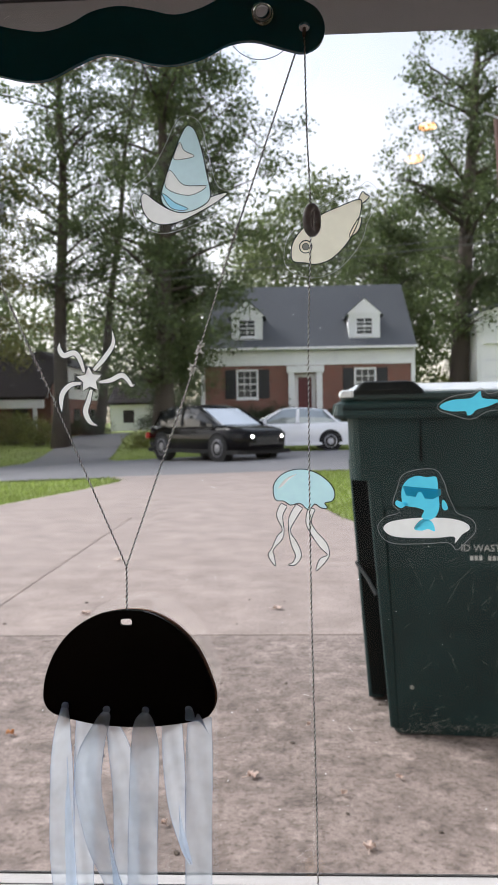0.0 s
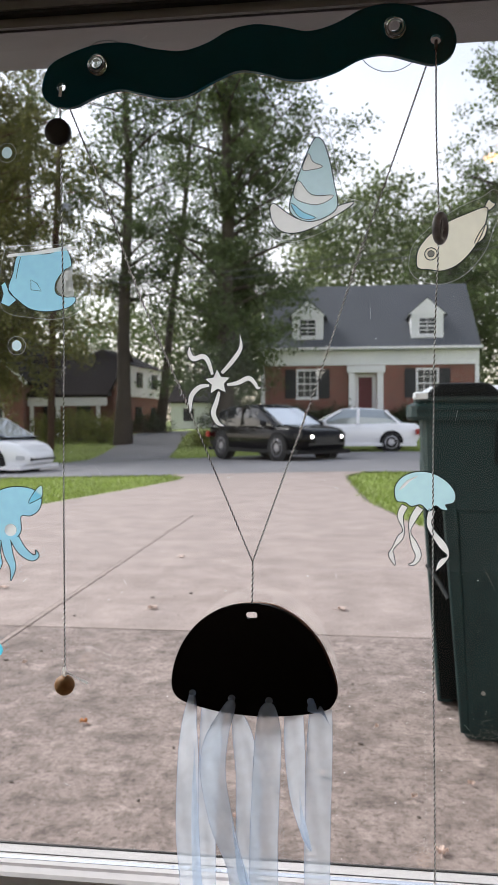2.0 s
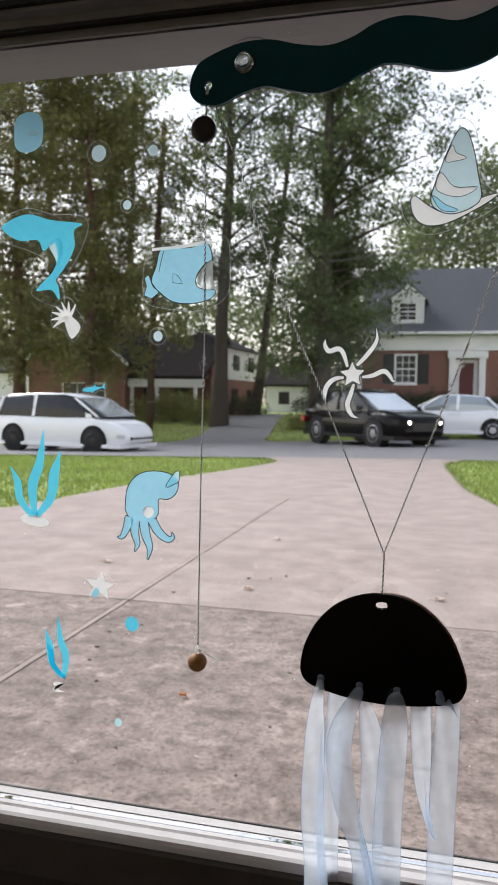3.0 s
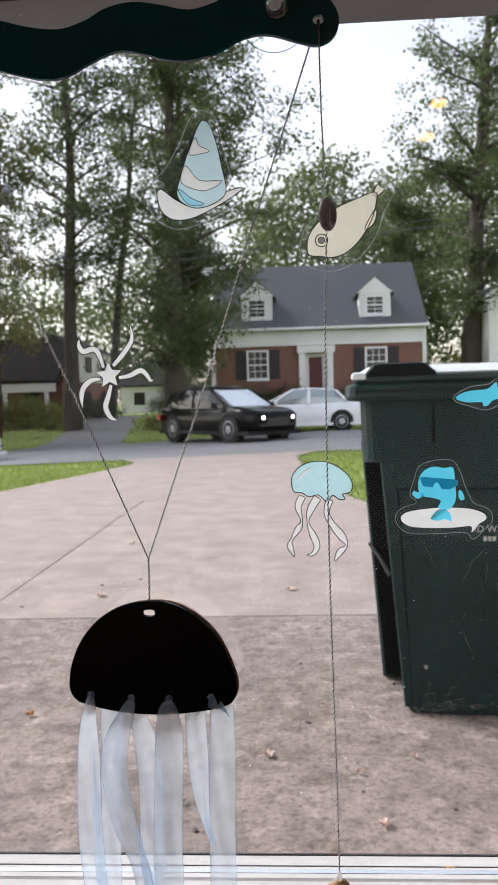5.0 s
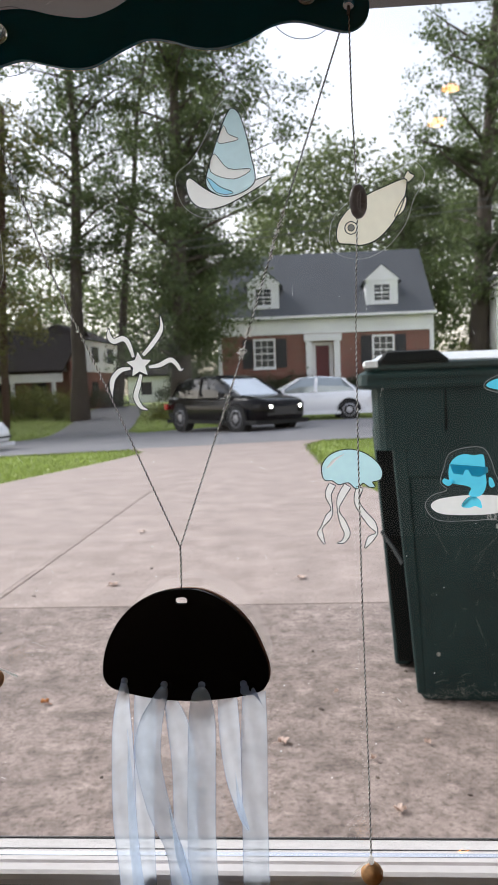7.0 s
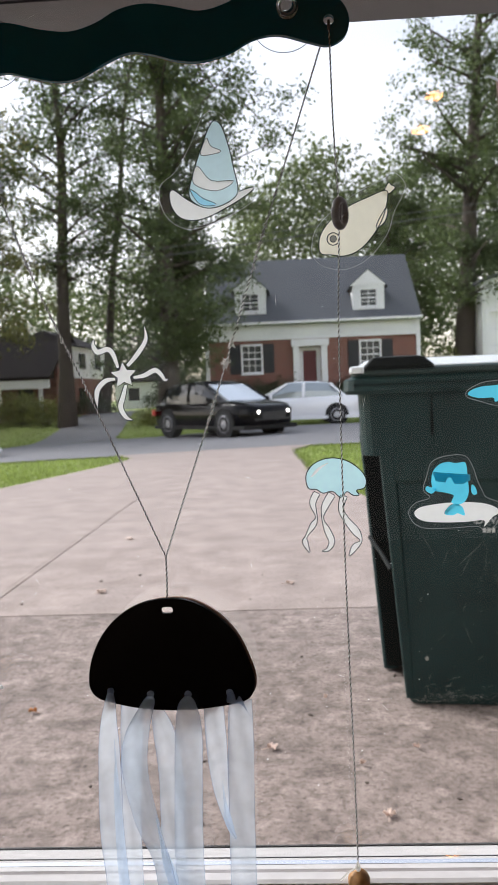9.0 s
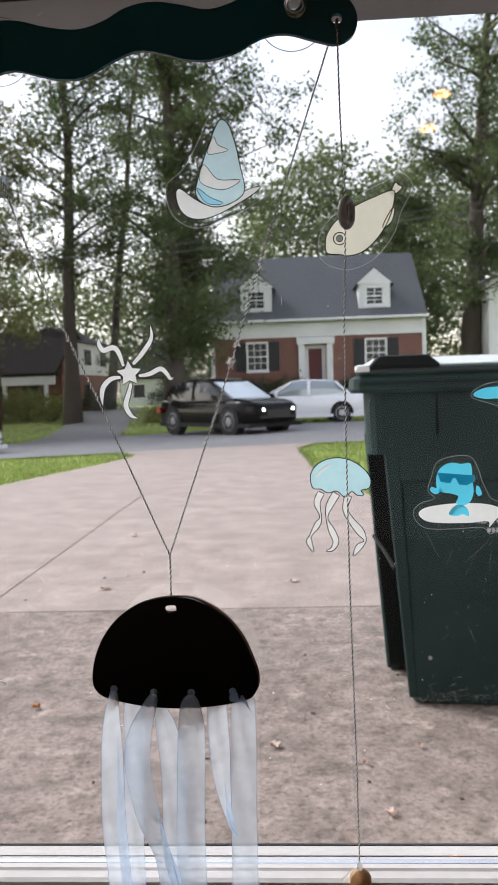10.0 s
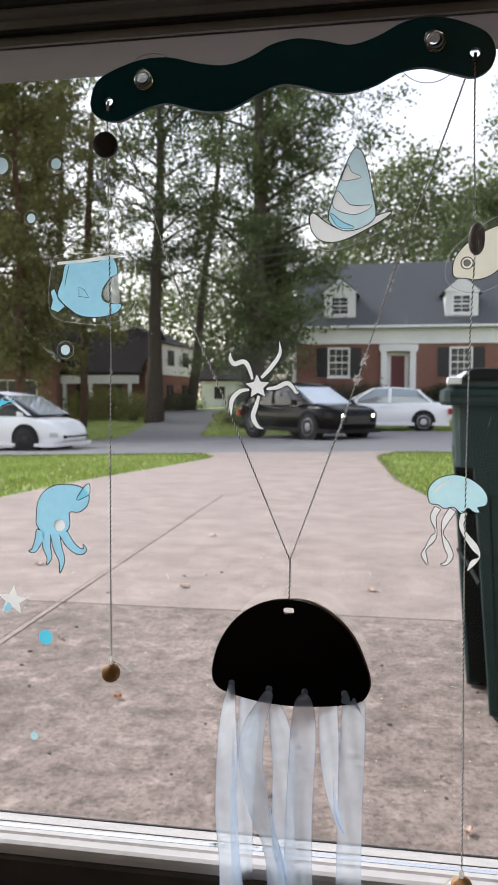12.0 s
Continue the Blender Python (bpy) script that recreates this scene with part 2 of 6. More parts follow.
M = {
    "concrete": stained("weathered_concrete", (0.385, 0.315, 0.282), (0.215, 0.168, 0.145), 0.30, 0.35, 0.15),
    "soil": surface("dark_soil", (0.11, 0.088, 0.072), 0.95, 0.3, 4, 60, 0.3),
    "lawn": surface("lawn", (0.24, 0.29, 0.075), 0.9, 0.25, 0.5, 22, 0.5, tint=(0.15, 0.19, 0.045), depth=0.03),
    "blade": surface("grass_blades", (0.27, 0.34, 0.08), 0.7, 0.25, 1.0, 9, 0, tint=(0.18, 0.23, 0.05), island=0.3, through_light=0.35),
    # near slabs: stains, plus the house's shade put into a darker tone
    "dirty_shaded_concrete": stained("dirty_shaded_concrete", (0.345, 0.278, 0.247), (0.070, 0.053, 0.043)),
    "asphalt": surface("grey_asphalt", (0.20, 0.195, 0.20), 0.9, 0.12, 0.4, 60, 0.3, tint=(0.15, 0.145, 0.15)),
    "plaster": surface("room_plaster", (0.62, 0.59, 0.56), 0.9, 0.1, 2, 50, 0.1),
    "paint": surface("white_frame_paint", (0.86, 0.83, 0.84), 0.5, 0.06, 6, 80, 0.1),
    # trim and soffit: dimness and shade put into darker copies of the frame paint
    "dimmed_paint": surface("dimmed_grey_paint", (0.24, 0.22, 0.215), 0.55, 0.12, 5, 70, 0.1),
    "soffit_shade": surface("shaded_soffit_grey", (0.185, 0.178, 0.186), 0.6, 0.08, 6, 80, 0.1),
    "sill_paint": surface("grey_sill_paint", (0.46, 0.44, 0.43), 0.6, 0.12, 6, 80, 0.2),
    "apron": surface("dark_brown_apron", (0.075, 0.062, 0.055), 0.5, 0.2, 5, 60, 0.1),
    "gasket": surface("black_gasket", (0.02, 0.02, 0.02), 0.7, 0.2, 20, 90, 0.1),
    "timber_floor": surface("room_floor_boards", (0.16, 0.10, 0.06), 0.5, 0.25, 2, 30, 0.1),
    "brick": brickwork("red_brick", (0.255, 0.080, 0.060), (0.33, 0.27, 0.23)),
    "brick_dark": brickwork("brown_red_brick", (0.24, 0.085, 0.06), (0.25, 0.2, 0.17)),
    "siding": courses("white_siding", (0.88, 0.89, 0.93), 0.2),
    "shingle": courses("grey_shingles", (0.105, 0.112, 0.125), 0.16),
    "shingle_dark": courses("dark_brown_shingles", (0.020, 0.015, 0.015), 0.16, 0.12),
    "white": surface("white_house_trim", (0.89, 0.89, 0.92), 0.6, 0.05, 2, 30, 0.05),
    "shutter": surface("black_shutter_paint", (0.018, 0.02, 0.026), 0.5, 0.2, 3, 30, 0.05),
    "door_red": surface("dark_red_door_paint", (0.11, 0.012, 0.018), 0.45, 0.15, 3, 30, 0.05),
    "pane": surface("house_window_pane", (0.03, 0.036, 0.042), 0.08, 0.2, 2, 10, 0.0),
    "bark": surface("grey_brown_bark", (0.075, 0.06, 0.05), 0.95, 0.4, 2, 22, 0.8, depth=0.03),
    "bark_red": surface("red_brown_bark", (0.115, 0.06, 0.045), 0.95, 0.35, 2, 22, 0.8, depth=0.03),
    "leaf": surface("oak_leaves", (0.118, 0.152, 0.056), 0.6, 0.3, 0.35, 4, 0, tint=(0.058, 0.086, 0.035), island=0.45, through_light=0.42),
    "leaf_light": surface("olive_leaves", (0.17, 0.165, 0.05), 0.6, 0.3, 0.35, 4, 0, tint=(0.095, 0.10, 0.032), island=0.4, through_light=0.35),
    "leaf_far": surface("far_leaves", (0.15, 0.18, 0.07), 0.6, 0.3, 0.2, 3, 0, tint=(0.085, 0.112, 0.05), island=0.4, through_light=0.35),
    "hedge": surface("hedge_leaves", (0.035, 0.055, 0.022), 0.6, 0.3, 1, 6, 0, island=0.4, through_light=0.25),
    "shrub": surface("shrub_leaves", (0.20, 0.21, 0.05), 0.6, 0.3, 1, 6, 0, tint=(0.10, 0.12, 0.03), island=0.4, through_light=0.3),
    "pole": surface("weathered_pole_timber", (0.085, 0.045, 0.036), 0.9, 0.3, 1.5, 20, 0.4),
    "zinc": surface("pale_grey_zinc", (0.55, 0.56, 0.66), 0.5, 0.1, 4, 30, 0.05, metal=0.2),
    "cable": surface("grey_cable", (0.10, 0.10, 0.10), 0.6, 0.1, 4, 30, 0),
    "bin": surface("dark_green_plastic", (0.0110, 0.0315, 0.0315), 0.46, 0.3, 5, 60, 0.05, depth=0.001, tint=(0.0045, 0.017, 0.017), spec=0.3),
    "bin_lid": surface("glossy_green_lid", (0.010, 0.028, 0.026), 0.3, 0.15, 3, 120, 0.03, depth=0.001, spec=0.5),
    "lid_sheen": surface("lid_sky_sheen", (0.66, 0.69, 0.70), 0.25, 0.06, 5, 90, 0.02, spec=0.8, coat=0.6),
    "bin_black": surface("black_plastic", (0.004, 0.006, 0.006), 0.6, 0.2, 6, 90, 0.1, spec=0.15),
    "bin_print": surface("worn_white_print", (0.6, 0.62, 0.6), 0.7, 0.2, 60, 300, 0),
    "straw": surface("dry_grass_bits", (0.33, 0.32, 0.28), 0.8, 0.3, 30, 90, 0),
    "car_white": surface("white_car_paint", (0.88, 0.88, 0.90), 0.25, 0.03, 1.5, 20, 0, coat=1.0),
    "car_black": surface("black_car_paint", (0.002, 0.002, 0.003), 0.08, 0.1, 1.5, 20, 0, spec=0.14),
    "car_glass": surface("tinted_car_glass", (0.012, 0.014, 0.017), 0.03, 0.1, 2, 10, 0),
    "side_glass": surface("grey_side_glass", (0.36, 0.40, 0.42), 0.06, 0.1, 2, 10, 0, metal=0.5),
    "wind_glass": surface("pale_windscreen", (0.66, 0.70, 0.73), 0.06, 0.08, 2, 10, 0, metal=0.7),
    "tyre": surface("tyre_rubber", (0.014, 0.014, 0.015), 0.85, 0.2, 8, 60, 0.2),
    "rim": surface("alloy_rim", (0.55, 0.55, 0.58), 0.4, 0.06, 8, 60, 0, metal=0.6),
    "rim_dark": surface("dark_alloy_rim", (0.26, 0.26, 0.28), 0.35, 0.06, 8, 60, 0, metal=0.6),
    "liner": surface("black_arch_liner", (0.006, 0.006, 0.006), 0.9, 0.1, 8, 60, 0),
    "grille": surface("black_grille", (0.012, 0.012, 0.013), 0.4, 0.2, 8, 80, 0.2),
    "headlamp": glow("lit_headlamp", (1.0, 0.96, 0.85), 2.2),
    "lamp_clear": surface("clear_headlamp", (0.55, 0.56, 0.58), 0.12, 0.05, 8, 40, 0),
    "tail": surface("red_tail_lamp", (0.35, 0.01, 0.012), 0.2, 0.1, 8, 40, 0),
    "glass": clear("window_glass", gloss=1.0),
    "vinyl": clear("clear_vinyl", (0.965, 0.975, 0.98), gloss=0.4, rough=0.25, veil=0.015),
    "vinyl_edge": clear("vinyl_cut_edge", (0.80, 0.82, 0.83), gloss=1.0, rough=0.2, veil=0.42, veil_colour=(0.93, 0.95, 0.95)),
    "cup": clear("clear_suction_cup", (0.998, 0.998, 0.998), gloss=0.04, rough=0.05),
    "cup_line": clear("suction_cup_edge", (0.45, 0.47, 0.48), gloss=1.0, rough=0.2, veil=0.2),
    "cup_rim": clear("suction_cup_rim", (0.8, 0.82, 0.83), gloss=1.0, rough=0.2, veil=0.4, veil_colour=(0.97, 0.98, 0.98)),
    "dust": surface("pale_dust", (0.9, 0.9, 0.88), 0.8, 0.05, 30, 200, 0, through_light=0.8),
    "paper": surface("pale_paper", (0.92, 0.90, 0.86), 0.8, 0.04, 20, 200, 0.05),
    "cup_knob": solid_glass("clear_cup_knob"),
    "organza": clear("sheer_white_organza", (0.95, 0.975, 1.0), gloss=0.25, rough=0.4, veil=0.58, veil_colour=(0.84, 0.91, 1.0)),
    "organza_fold": clear("folded_blue_organza", (0.88, 0.93, 1.0), gloss=0.3, rough=0.4, veil=0.6, veil_colour=(0.74, 0.85, 1.0)),
    "organza_edge": clear("blue_ribbon_edge", (0.7, 0.8, 0.95), gloss=0.3, rough=0.4, veil=0.5, veil_colour=(0.72, 0.79, 0.92)),
    "teal": surface("dark_teal_acrylic", (0.002, 0.085, 0.125), 0.25, 0.08, 8, 60, 0, through_light=0.3),
    "black": surface("black_acrylic", (0.003, 0.003, 0.004), 0.16, 0.2, 8, 60, 0, spec=0.2),
    "edge_wood": surface("charred_plywood_edge", (0.60, 0.42, 0.34), 0.7, 0.15, 30, 90, 0.1, through_light=0.4),
    "strand_dark": surface("dark_string_strand", (0.13, 0.115, 0.12), 0.9, 0.2, 50, 300, 0, through_light=0.3),
    "strand_light": surface("pale_string_strand", (0.98, 0.97, 0.96), 0.9, 0.02, 50, 300, 0, through_light=0.9),
    "fibre": surface("white_string_fibre", (0.98, 0.97, 0.96), 0.9, 0.02, 50, 300, 0, through_light=0.85),
    "button": surface("dark_button_resin", (0.03, 0.024, 0.028), 0.35, 0.2, 90, 300, 0),
    "button_grey": surface("grey_button_resin", (0.42, 0.39, 0.40), 0.35, 0.2, 90, 300, 0, through_light=0.2),
    "bead": surface("turned_wooden_bead", (0.50, 0.27, 0.11), 0.5, 0.25, 60, 300, 0.1, through_light=0.2),
    "leaf_dry": surface("dry_fallen_leaf", (0.60, 0.46, 0.39), 0.8, 0.3, 30, 90, 0.1),
    "leaf_orange": surface("orange_fallen_leaf", (0.42, 0.17, 0.05), 0.8, 0.3, 30, 90, 0.1),
    "warm": glow("warm_lamp_diffuser", (1.0, 0.34, 0.05), 9.0),
    "brass": surface("dull_brass", (0.3, 0.2, 0.09), 0.4, 0.1, 20, 90, 0, metal=0.8),
    "ink": surface("dark_print_ink", (0.02, 0.045, 0.06), 0.5, 0.1, 90, 300, 0),
    "sky_print": surface("pale_blue_print", (0.70, 0.90, 0.95), 0.5, 0.05, 30, 200, 0, through_light=0.95),
    "ice_print": surface("light_blue_print", (0.62, 0.91, 1.0), 0.5, 0.05, 30, 200, 0, through_light=0.95),
    "mid_print": surface("soft_blue_print", (0.42, 0.79, 1.0), 0.5, 0.06, 30, 200, 0, through_light=0.95),
    "pale_print": surface("pale_bubble_print", (0.70, 0.88, 0.93), 0.5, 0.03, 30, 200, 0, through_light=0.95),
    "blue_print": surface("bright_blue_print", (0.15, 0.74, 1.0), 0.5, 0.06, 30, 200, 0, through_light=0.95),
    "white_print": surface("white_print", (0.96, 0.96, 0.94), 0.5, 0.04, 30, 200, 0, through_light=0.95),
    "cream_print": surface("cream_print", (0.93, 0.89, 0.74), 0.5, 0.04, 30, 200, 0, through_light=0.95),
    "grey_print": surface("grey_print", (0.30, 0.31, 0.31), 0.5, 0.06, 30, 200, 0, through_light=0.8),
    "teal_print": surface("deep_blue_print", (0.12, 0.46, 0.60), 0.5, 0.06, 30, 200, 0, through_light=0.7),
}


# ---- mesh helpers ----
def thing(name, label, category, group="", kind="", at=None):
    ob = tagged(new(name), label, category, group, kind)
    if at is not None:
        ob.matrix_basis = at
    return ob


def finish(name, bm, material, smooth=False):
    me = bpy.data.meshes.new(name)
    if smooth:
        for f in bm.faces:
            f.smooth = True
    bm.to_mesh(me)
    bm.free()
    me.materials.append(M[material] if isinstance(material, str) else material)
    return me


def part(name, bm, material, parent=None, label="", smooth=False):
    ob = new(name, finish(name, bm, material, smooth))
    if parent is not None:
        ob.parent = parent
    if label:
        ob["label"] = label
    return ob


def add_box(bm, x0, x1, y0, y1, z0, z1, bevel=0.0):
    made = bmesh.ops.create_cube(bm, size=1, matrix=Matrix.Translation(((x0 + x1) / 2, (y0 + y1) / 2, (z0 + z1) / 2)) @ Matrix.Diagonal((x1 - x0, y1 - y0, z1 - z0, 1)))
    if bevel:
        edges = list({e for v in made["verts"] for e in v.link_edges})
        bmesh.ops.bevel(bm, geom=edges, offset=bevel, segments=2, affect="EDGES")
    return bm


def box(x0, x1, y0, y1, z0, z1, bevel=0.0):
    return add_box(bmesh.new(), x0, x1, y0, y1, z0, z1, bevel)


def walled(x0, x1, z0, z1, y0, y1, holes):
    """A wall in x and z between y0 and y1, with oblong holes (x0, x1, z0, z1) right through it."""
    bm = bmesh.new()
    xs = sorted({x0, x1, *[h[0] for h in holes], *[h[1] for h in holes]})
    zs = sorted({z0, z1, *[h[2] for h in holes], *[h[3] for h in holes]})
    for a, b in zip(xs, xs[1:]):
        for c, d in zip(zs, zs[1:]):
            cx, cz = (a + b) / 2, (c + d) / 2
            if not any(h[0] < cx < h[1] and h[2] < cz < h[3] for h in holes):
                add_box(bm, a, b, y0, y1, c, d)
    bmesh.ops.remove_doubles(bm, verts=bm.verts, dist=1e-5)
    bm.verts.index_update()
    twins = {}
    for f in bm.faces:
        twins.setdefault(tuple(sorted(v.index for v in f.verts)), []).append(f)
    bmesh.ops.delete(bm, geom=[f for fs in twins.values() if len(fs) > 1 for f in fs], context="FACES_ONLY")
    return bm


def spline(pts, steps=6, closed=True):
    """A smooth line through the points."""
    n, out = len(pts), []
    for i in range(n if closed else n - 1):
        if closed:
            q = [pts[(i + k - 1) % n] for k in range(4)]
        else:
            q = [pts[max(0, min(n - 1, i + k - 1))] for k in range(4)]
        for s in range(steps):
            t = s / steps
            out.append(tuple(0.5 * (2 * b + (c - a) * t + (2 * a - 5 * b + 4 * c - d) * t * t + (3 * b - a - 3 * c + d) * t ** 3) for a, b, c, d in zip(*q)))
    if not closed:
        out.append(tuple(pts[-1]))
    return out


def plate(outline, y0, y1, bm=None):
    """An outline in x and z, thickened from y0 to y1."""
    bm = bm or bmesh.new()
    a = [bm.verts.new((x, y0, z)) for x, z in outline]
    b = [bm.verts.new((x, y1, z)) for x, z in outline]
    bm.faces.new(a)
    bm.faces.new(b[::-1])
    for i in range(len(a)):
        j = (i + 1) % len(a)
        bm.faces.new((a[j], a[i], b[i], b[j]))
    bmesh.ops.recalc_face_normals(bm, faces=bm.faces)
    return bm


def grow(outline, d):
    """The outline moved outwards by d."""
    n = len(outline)
    area = sum(outline[i][0] * outline[(i + 1) % n][1] - outline[(i + 1) % n][0] * outline[i][1] for i in range(n))
    s, out = (1 if area > 0 else -1), []
    for i in range(n):
        (ax, az), (bx, bz) = outline[i - 1], outline[(i + 1) % n]
        dx, dz = bx - ax, bz - az
        k = math.hypot(dx, dz) or 1
        out.append((outline[i][0] + s * d * dz / k, outline[i][1] - s * d * dx / k))
    return out


def stroke(pts, widths, steps=6):
    """The outline of a line through the points with the given widths along it."""
    line = spline([(*p, w) for p, w in zip(pts, widths)], steps, closed=False)
    left, right = [], []
    for i, (x, z, w) in enumerate(line):
        a, b = line[max(0, i - 1)], line[min(len(line) - 1, i + 1)]
        dx, dz = b[0] - a[0], b[1] - a[1]
        k = math.hypot(dx, dz) or 1
        left.append((x - dz / k * w / 2, z + dx / k * w / 2))
        right.append((x + dz / k * w / 2, z - dx / k * w / 2))
    return left + right[::-1]


def oval(cx, cz, rx, rz, n=28, turn=0.0):
    c, s = math.cos(radians(turn)), math.sin(radians(turn))
    return [(cx + rx * math.cos(a) * c - rz * math.sin(a) * s, cz + rx * math.cos(a) * s + rz * math.sin(a) * c) for a in (2 * math.pi * i / n for i in range(n))]


def tube(pts, radii, sides=8, bm=None):
    """A round tapered tube along points in space."""
    bm = bm or bmesh.new()
    pts = [Vector(p) for p in pts]
    if not hasattr(radii, "__len__"):
        radii = [radii] * len(pts)
    rings, ref = [], None
    for i, p in enumerate(pts):
        d = (pts[min(len(pts) - 1, i + 1)] - pts[max(0, i - 1)]).normalized()
        if ref is None:
            ref = d.orthogonal().normalized()
        u = (ref - d * ref.dot(d)).normalized()
        ref, v = u, d.cross(u)
        rings.append([bm.verts.new(p + radii[i] * (math.cos(a) * u + math.sin(a) * v)) for a in (2 * math.pi * k / sides for k in range(sides))])
    for a, b in zip(rings, rings[1:]):
        for k in range(sides):
            bm.faces.new((a[k], a[(k + 1) % sides], b[(k + 1) % sides], b[k]))
    bm.faces.new(rings[0][::-1])
    bm.faces.new(rings[-1])
    return bm


def loft(sections, bm=None, caps=True):
    """Skin over closed rings of points in space, all with as many points."""
    bm = bm or bmesh.new()
    rings = [[bm.verts.new(p) for p in s] for s in sections]
    n = len(rings[0])
    for a, b in zip(rings, rings[1:]):
        for k in range(n):
            bm.faces.new((a[k], a[(k + 1) % n], b[(k + 1) % n], b[k]))
    if caps:
        bm.faces.new(rings[0][::-1])
        bm.faces.new(rings[-1])
    bmesh.ops.recalc_face_normals(bm, faces=bm.faces)
    return bm


def turned(profile, sides=20, bm=None, axis="Y", at=(0, 0, 0)):
    """A body of rotation: profile rows of (along, radius)."""
    rings = []
    for along, r in profile:
        ring = []
        for k in range(sides):
            a = 2 * math.pi * k / sides
            c, s = r * math.cos(a), r * math.sin(a)
            p = {"Y": (c, along, s), "Z": (c, s, along), "X": (along, c, s)}[axis]
            ring.append((p[0] + at[0], p[1] + at[1], p[2] + at[2]))
        rings.append(ring)
    return loft(rings, bm)


def soft_mesh(name, verts, faces, material):
    me = bpy.data.meshes.new(name)
    me.from_pydata(verts, [], faces)
    me.materials.append(M[material])
    return me


# ---- the lie of the land ----
def ease(a, b, t):
    t = max(0.0, min(1.0, (t - a) / (b - a)))
    return t * t * (3 - 2 * t)


def land(x, y):
    low = min(max(0.0, -x - 2.5), 14.0)
    left = min(max(0.0, 1.2 - x), 18.0)
    near, beyond = -0.10 - 0.022 * left, -0.11 - 0.042 * left
    k = max(0.0, min(1.0, (y - 14.35) / 9.65))
    street = ease(5.5, 14.35, y) * (near * (1 - k) + beyond * k)
    up = ease(25, 35, y)
    return street * (1 - up) + (0.42 - 0.02 * low) * up


def sheet(name, rows, across, lift, material, thick=0.0, parent=None, wobble=0.0):
    """A sheet laid on the land: rows of (y, x from, x to)."""
    verts, faces = [], []
    for y, a, b in rows:
        for i in range(across + 1):
            x = a + (b - a) * i / across
            verts.append((x, y, land(x, y) + lift + wobble * noise.noise((x * 0.7, y * 0.7, 3))))
    w = across + 1
    for r in range(len(rows) - 1):
        for i in range(across):
            k = r * w + i
            faces.append((k, k + 1, k + w + 1, k + w))
    if thick:
        top = len(verts)
        rim = [i for i in range(w)] + [r * w + across for r in range(1, len(rows))] + [(len(rows) - 1) * w + i for i in range(across - 1, -1, -1)] + [r * w for r in range(len(rows) - 2, 0, -1)]
        for i in rim:
            x, y, z = verts[i]
            verts.append((x, y, z - thick))
        for k in range(len(rim)):
            j = (k + 1) % len(rim)
            faces.append((rim[j], rim[k], top + k, top + j))
    ob = new(name, soft_mesh(name, verts, faces, material))
    if parent is not None:
        ob.parent = parent
    return ob


def span(y0, y1, step):
    n = max(1, round((y1 - y0) / step))
    return [y0 + (y1 - y0) * i / n for i in range(n + 1)]


def between(y, keys):
    return float(np.interp(y, [k[0] for k in keys], [k[1] for k in keys]))


# ---- ground, street, driveway ----
LEFT_EDGE = [(0.2, -5.5), (3.9, -5.5), (4.6, -4.0), (5.2, -3.2), (7.4, -3.05), (9.5, -2.85), (13.2, -2.55), (14.5, -3.1)]
RIGHT_EDGE = [(0.2, 4.0), (4.7, 4.0), (5.2, 2.2), (5.7, 1.15), (6.3, 0.92), (8.4, 0.6), (13.2, 0.42), (14.5, 0.9)]
ys = [-40, -20, -8, -0.2] + span(1, 14, 1.0) + span(15, 24, 1.0) + span(25, 36, 0.8) + [40, 50, 70, 110, 200, 400]
xs = [-300, -120, -60, -40, -30] + span(-24, 14, 0.8) + [18, 26, 40, 60, 120, 300]
verts, faces = [], []
for y in ys:
    for x in xs:
        verts.append((x, y, land(x, y) - 0.035))
for r in range(len(ys) - 1):
    for c in range(len(xs) - 1):
        k = r * len(xs) + c
        faces.append((k, k + 1, k + len(xs) + 1, k + len(xs)))
tagged(new("ground", soft_mesh("ground", verts, faces, "lawn")), "mown green lawn reaching past the street to the woods", "lawn", kind="structure")

tagged(sheet("road", [(y, -70, 60) for y in span(14.35, 23.6, 0.7)], 90, -0.006, "asphalt"), "grey asphalt residential street", "street", kind="structure")
tagged(sheet("far_driveway", [(y, between(y, [(23.5, -9.3), (25, -8.6), (38, -9.4)]), between(y, [(23.5, -4.9), (25, -5.6), (38, -7.2)])) for y in span(23.5, 38, 0.7)], 8, 0.004, "asphalt"), "grey asphalt driveway across the street", "driveway", kind="structure")

drive = thing("driveway", "weathered tan concrete driveway with recessed joints", "driveway", kind="structure")
JOIN_X, JOIN_Y, GAP = -1.10, 2.70, 0.005
for y0, y1, sides in ((0.07, JOIN_Y - GAP, 2), (JOIN_Y + GAP, 6.6, 2), (6.603, 14.4, 1)):
    for side in range(sides):
        rows = []
        for y in span(y0, y1, 0.5):
            a, b = between(y, LEFT_EDGE), between(y, RIGHT_EDGE)
            rows.append((y, a, b) if sides == 1 else (y, a, JOIN_X - 0.034) if side == 0 else (y, JOIN_X + 0.004, b))
        sheet("slab", rows, 8, 0.0, "dirty_shaded_concrete" if y0 < 1 else "concrete", 0.05, drive)
for y0, y1 in ((0.07, JOIN_Y - GAP), (JOIN_Y + GAP, 6.6)):
    sheet("joint_strip", [(y, JOIN_X - 0.029, JOIN_X - 0.004) for y in span(y0, y1, 0.5)], 1, 0.001, "concrete", 0.05, drive)
tagged(sheet("driveway_bed", [(y, between(y, LEFT_EDGE) - 0.05, between(y, RIGHT_EDGE) + 0.05) for y in span(0.07, 14.3, 0.5)], 10, -0.012, "soil"), "dark soil in the joints under the slabs", "soil", kind="structure")


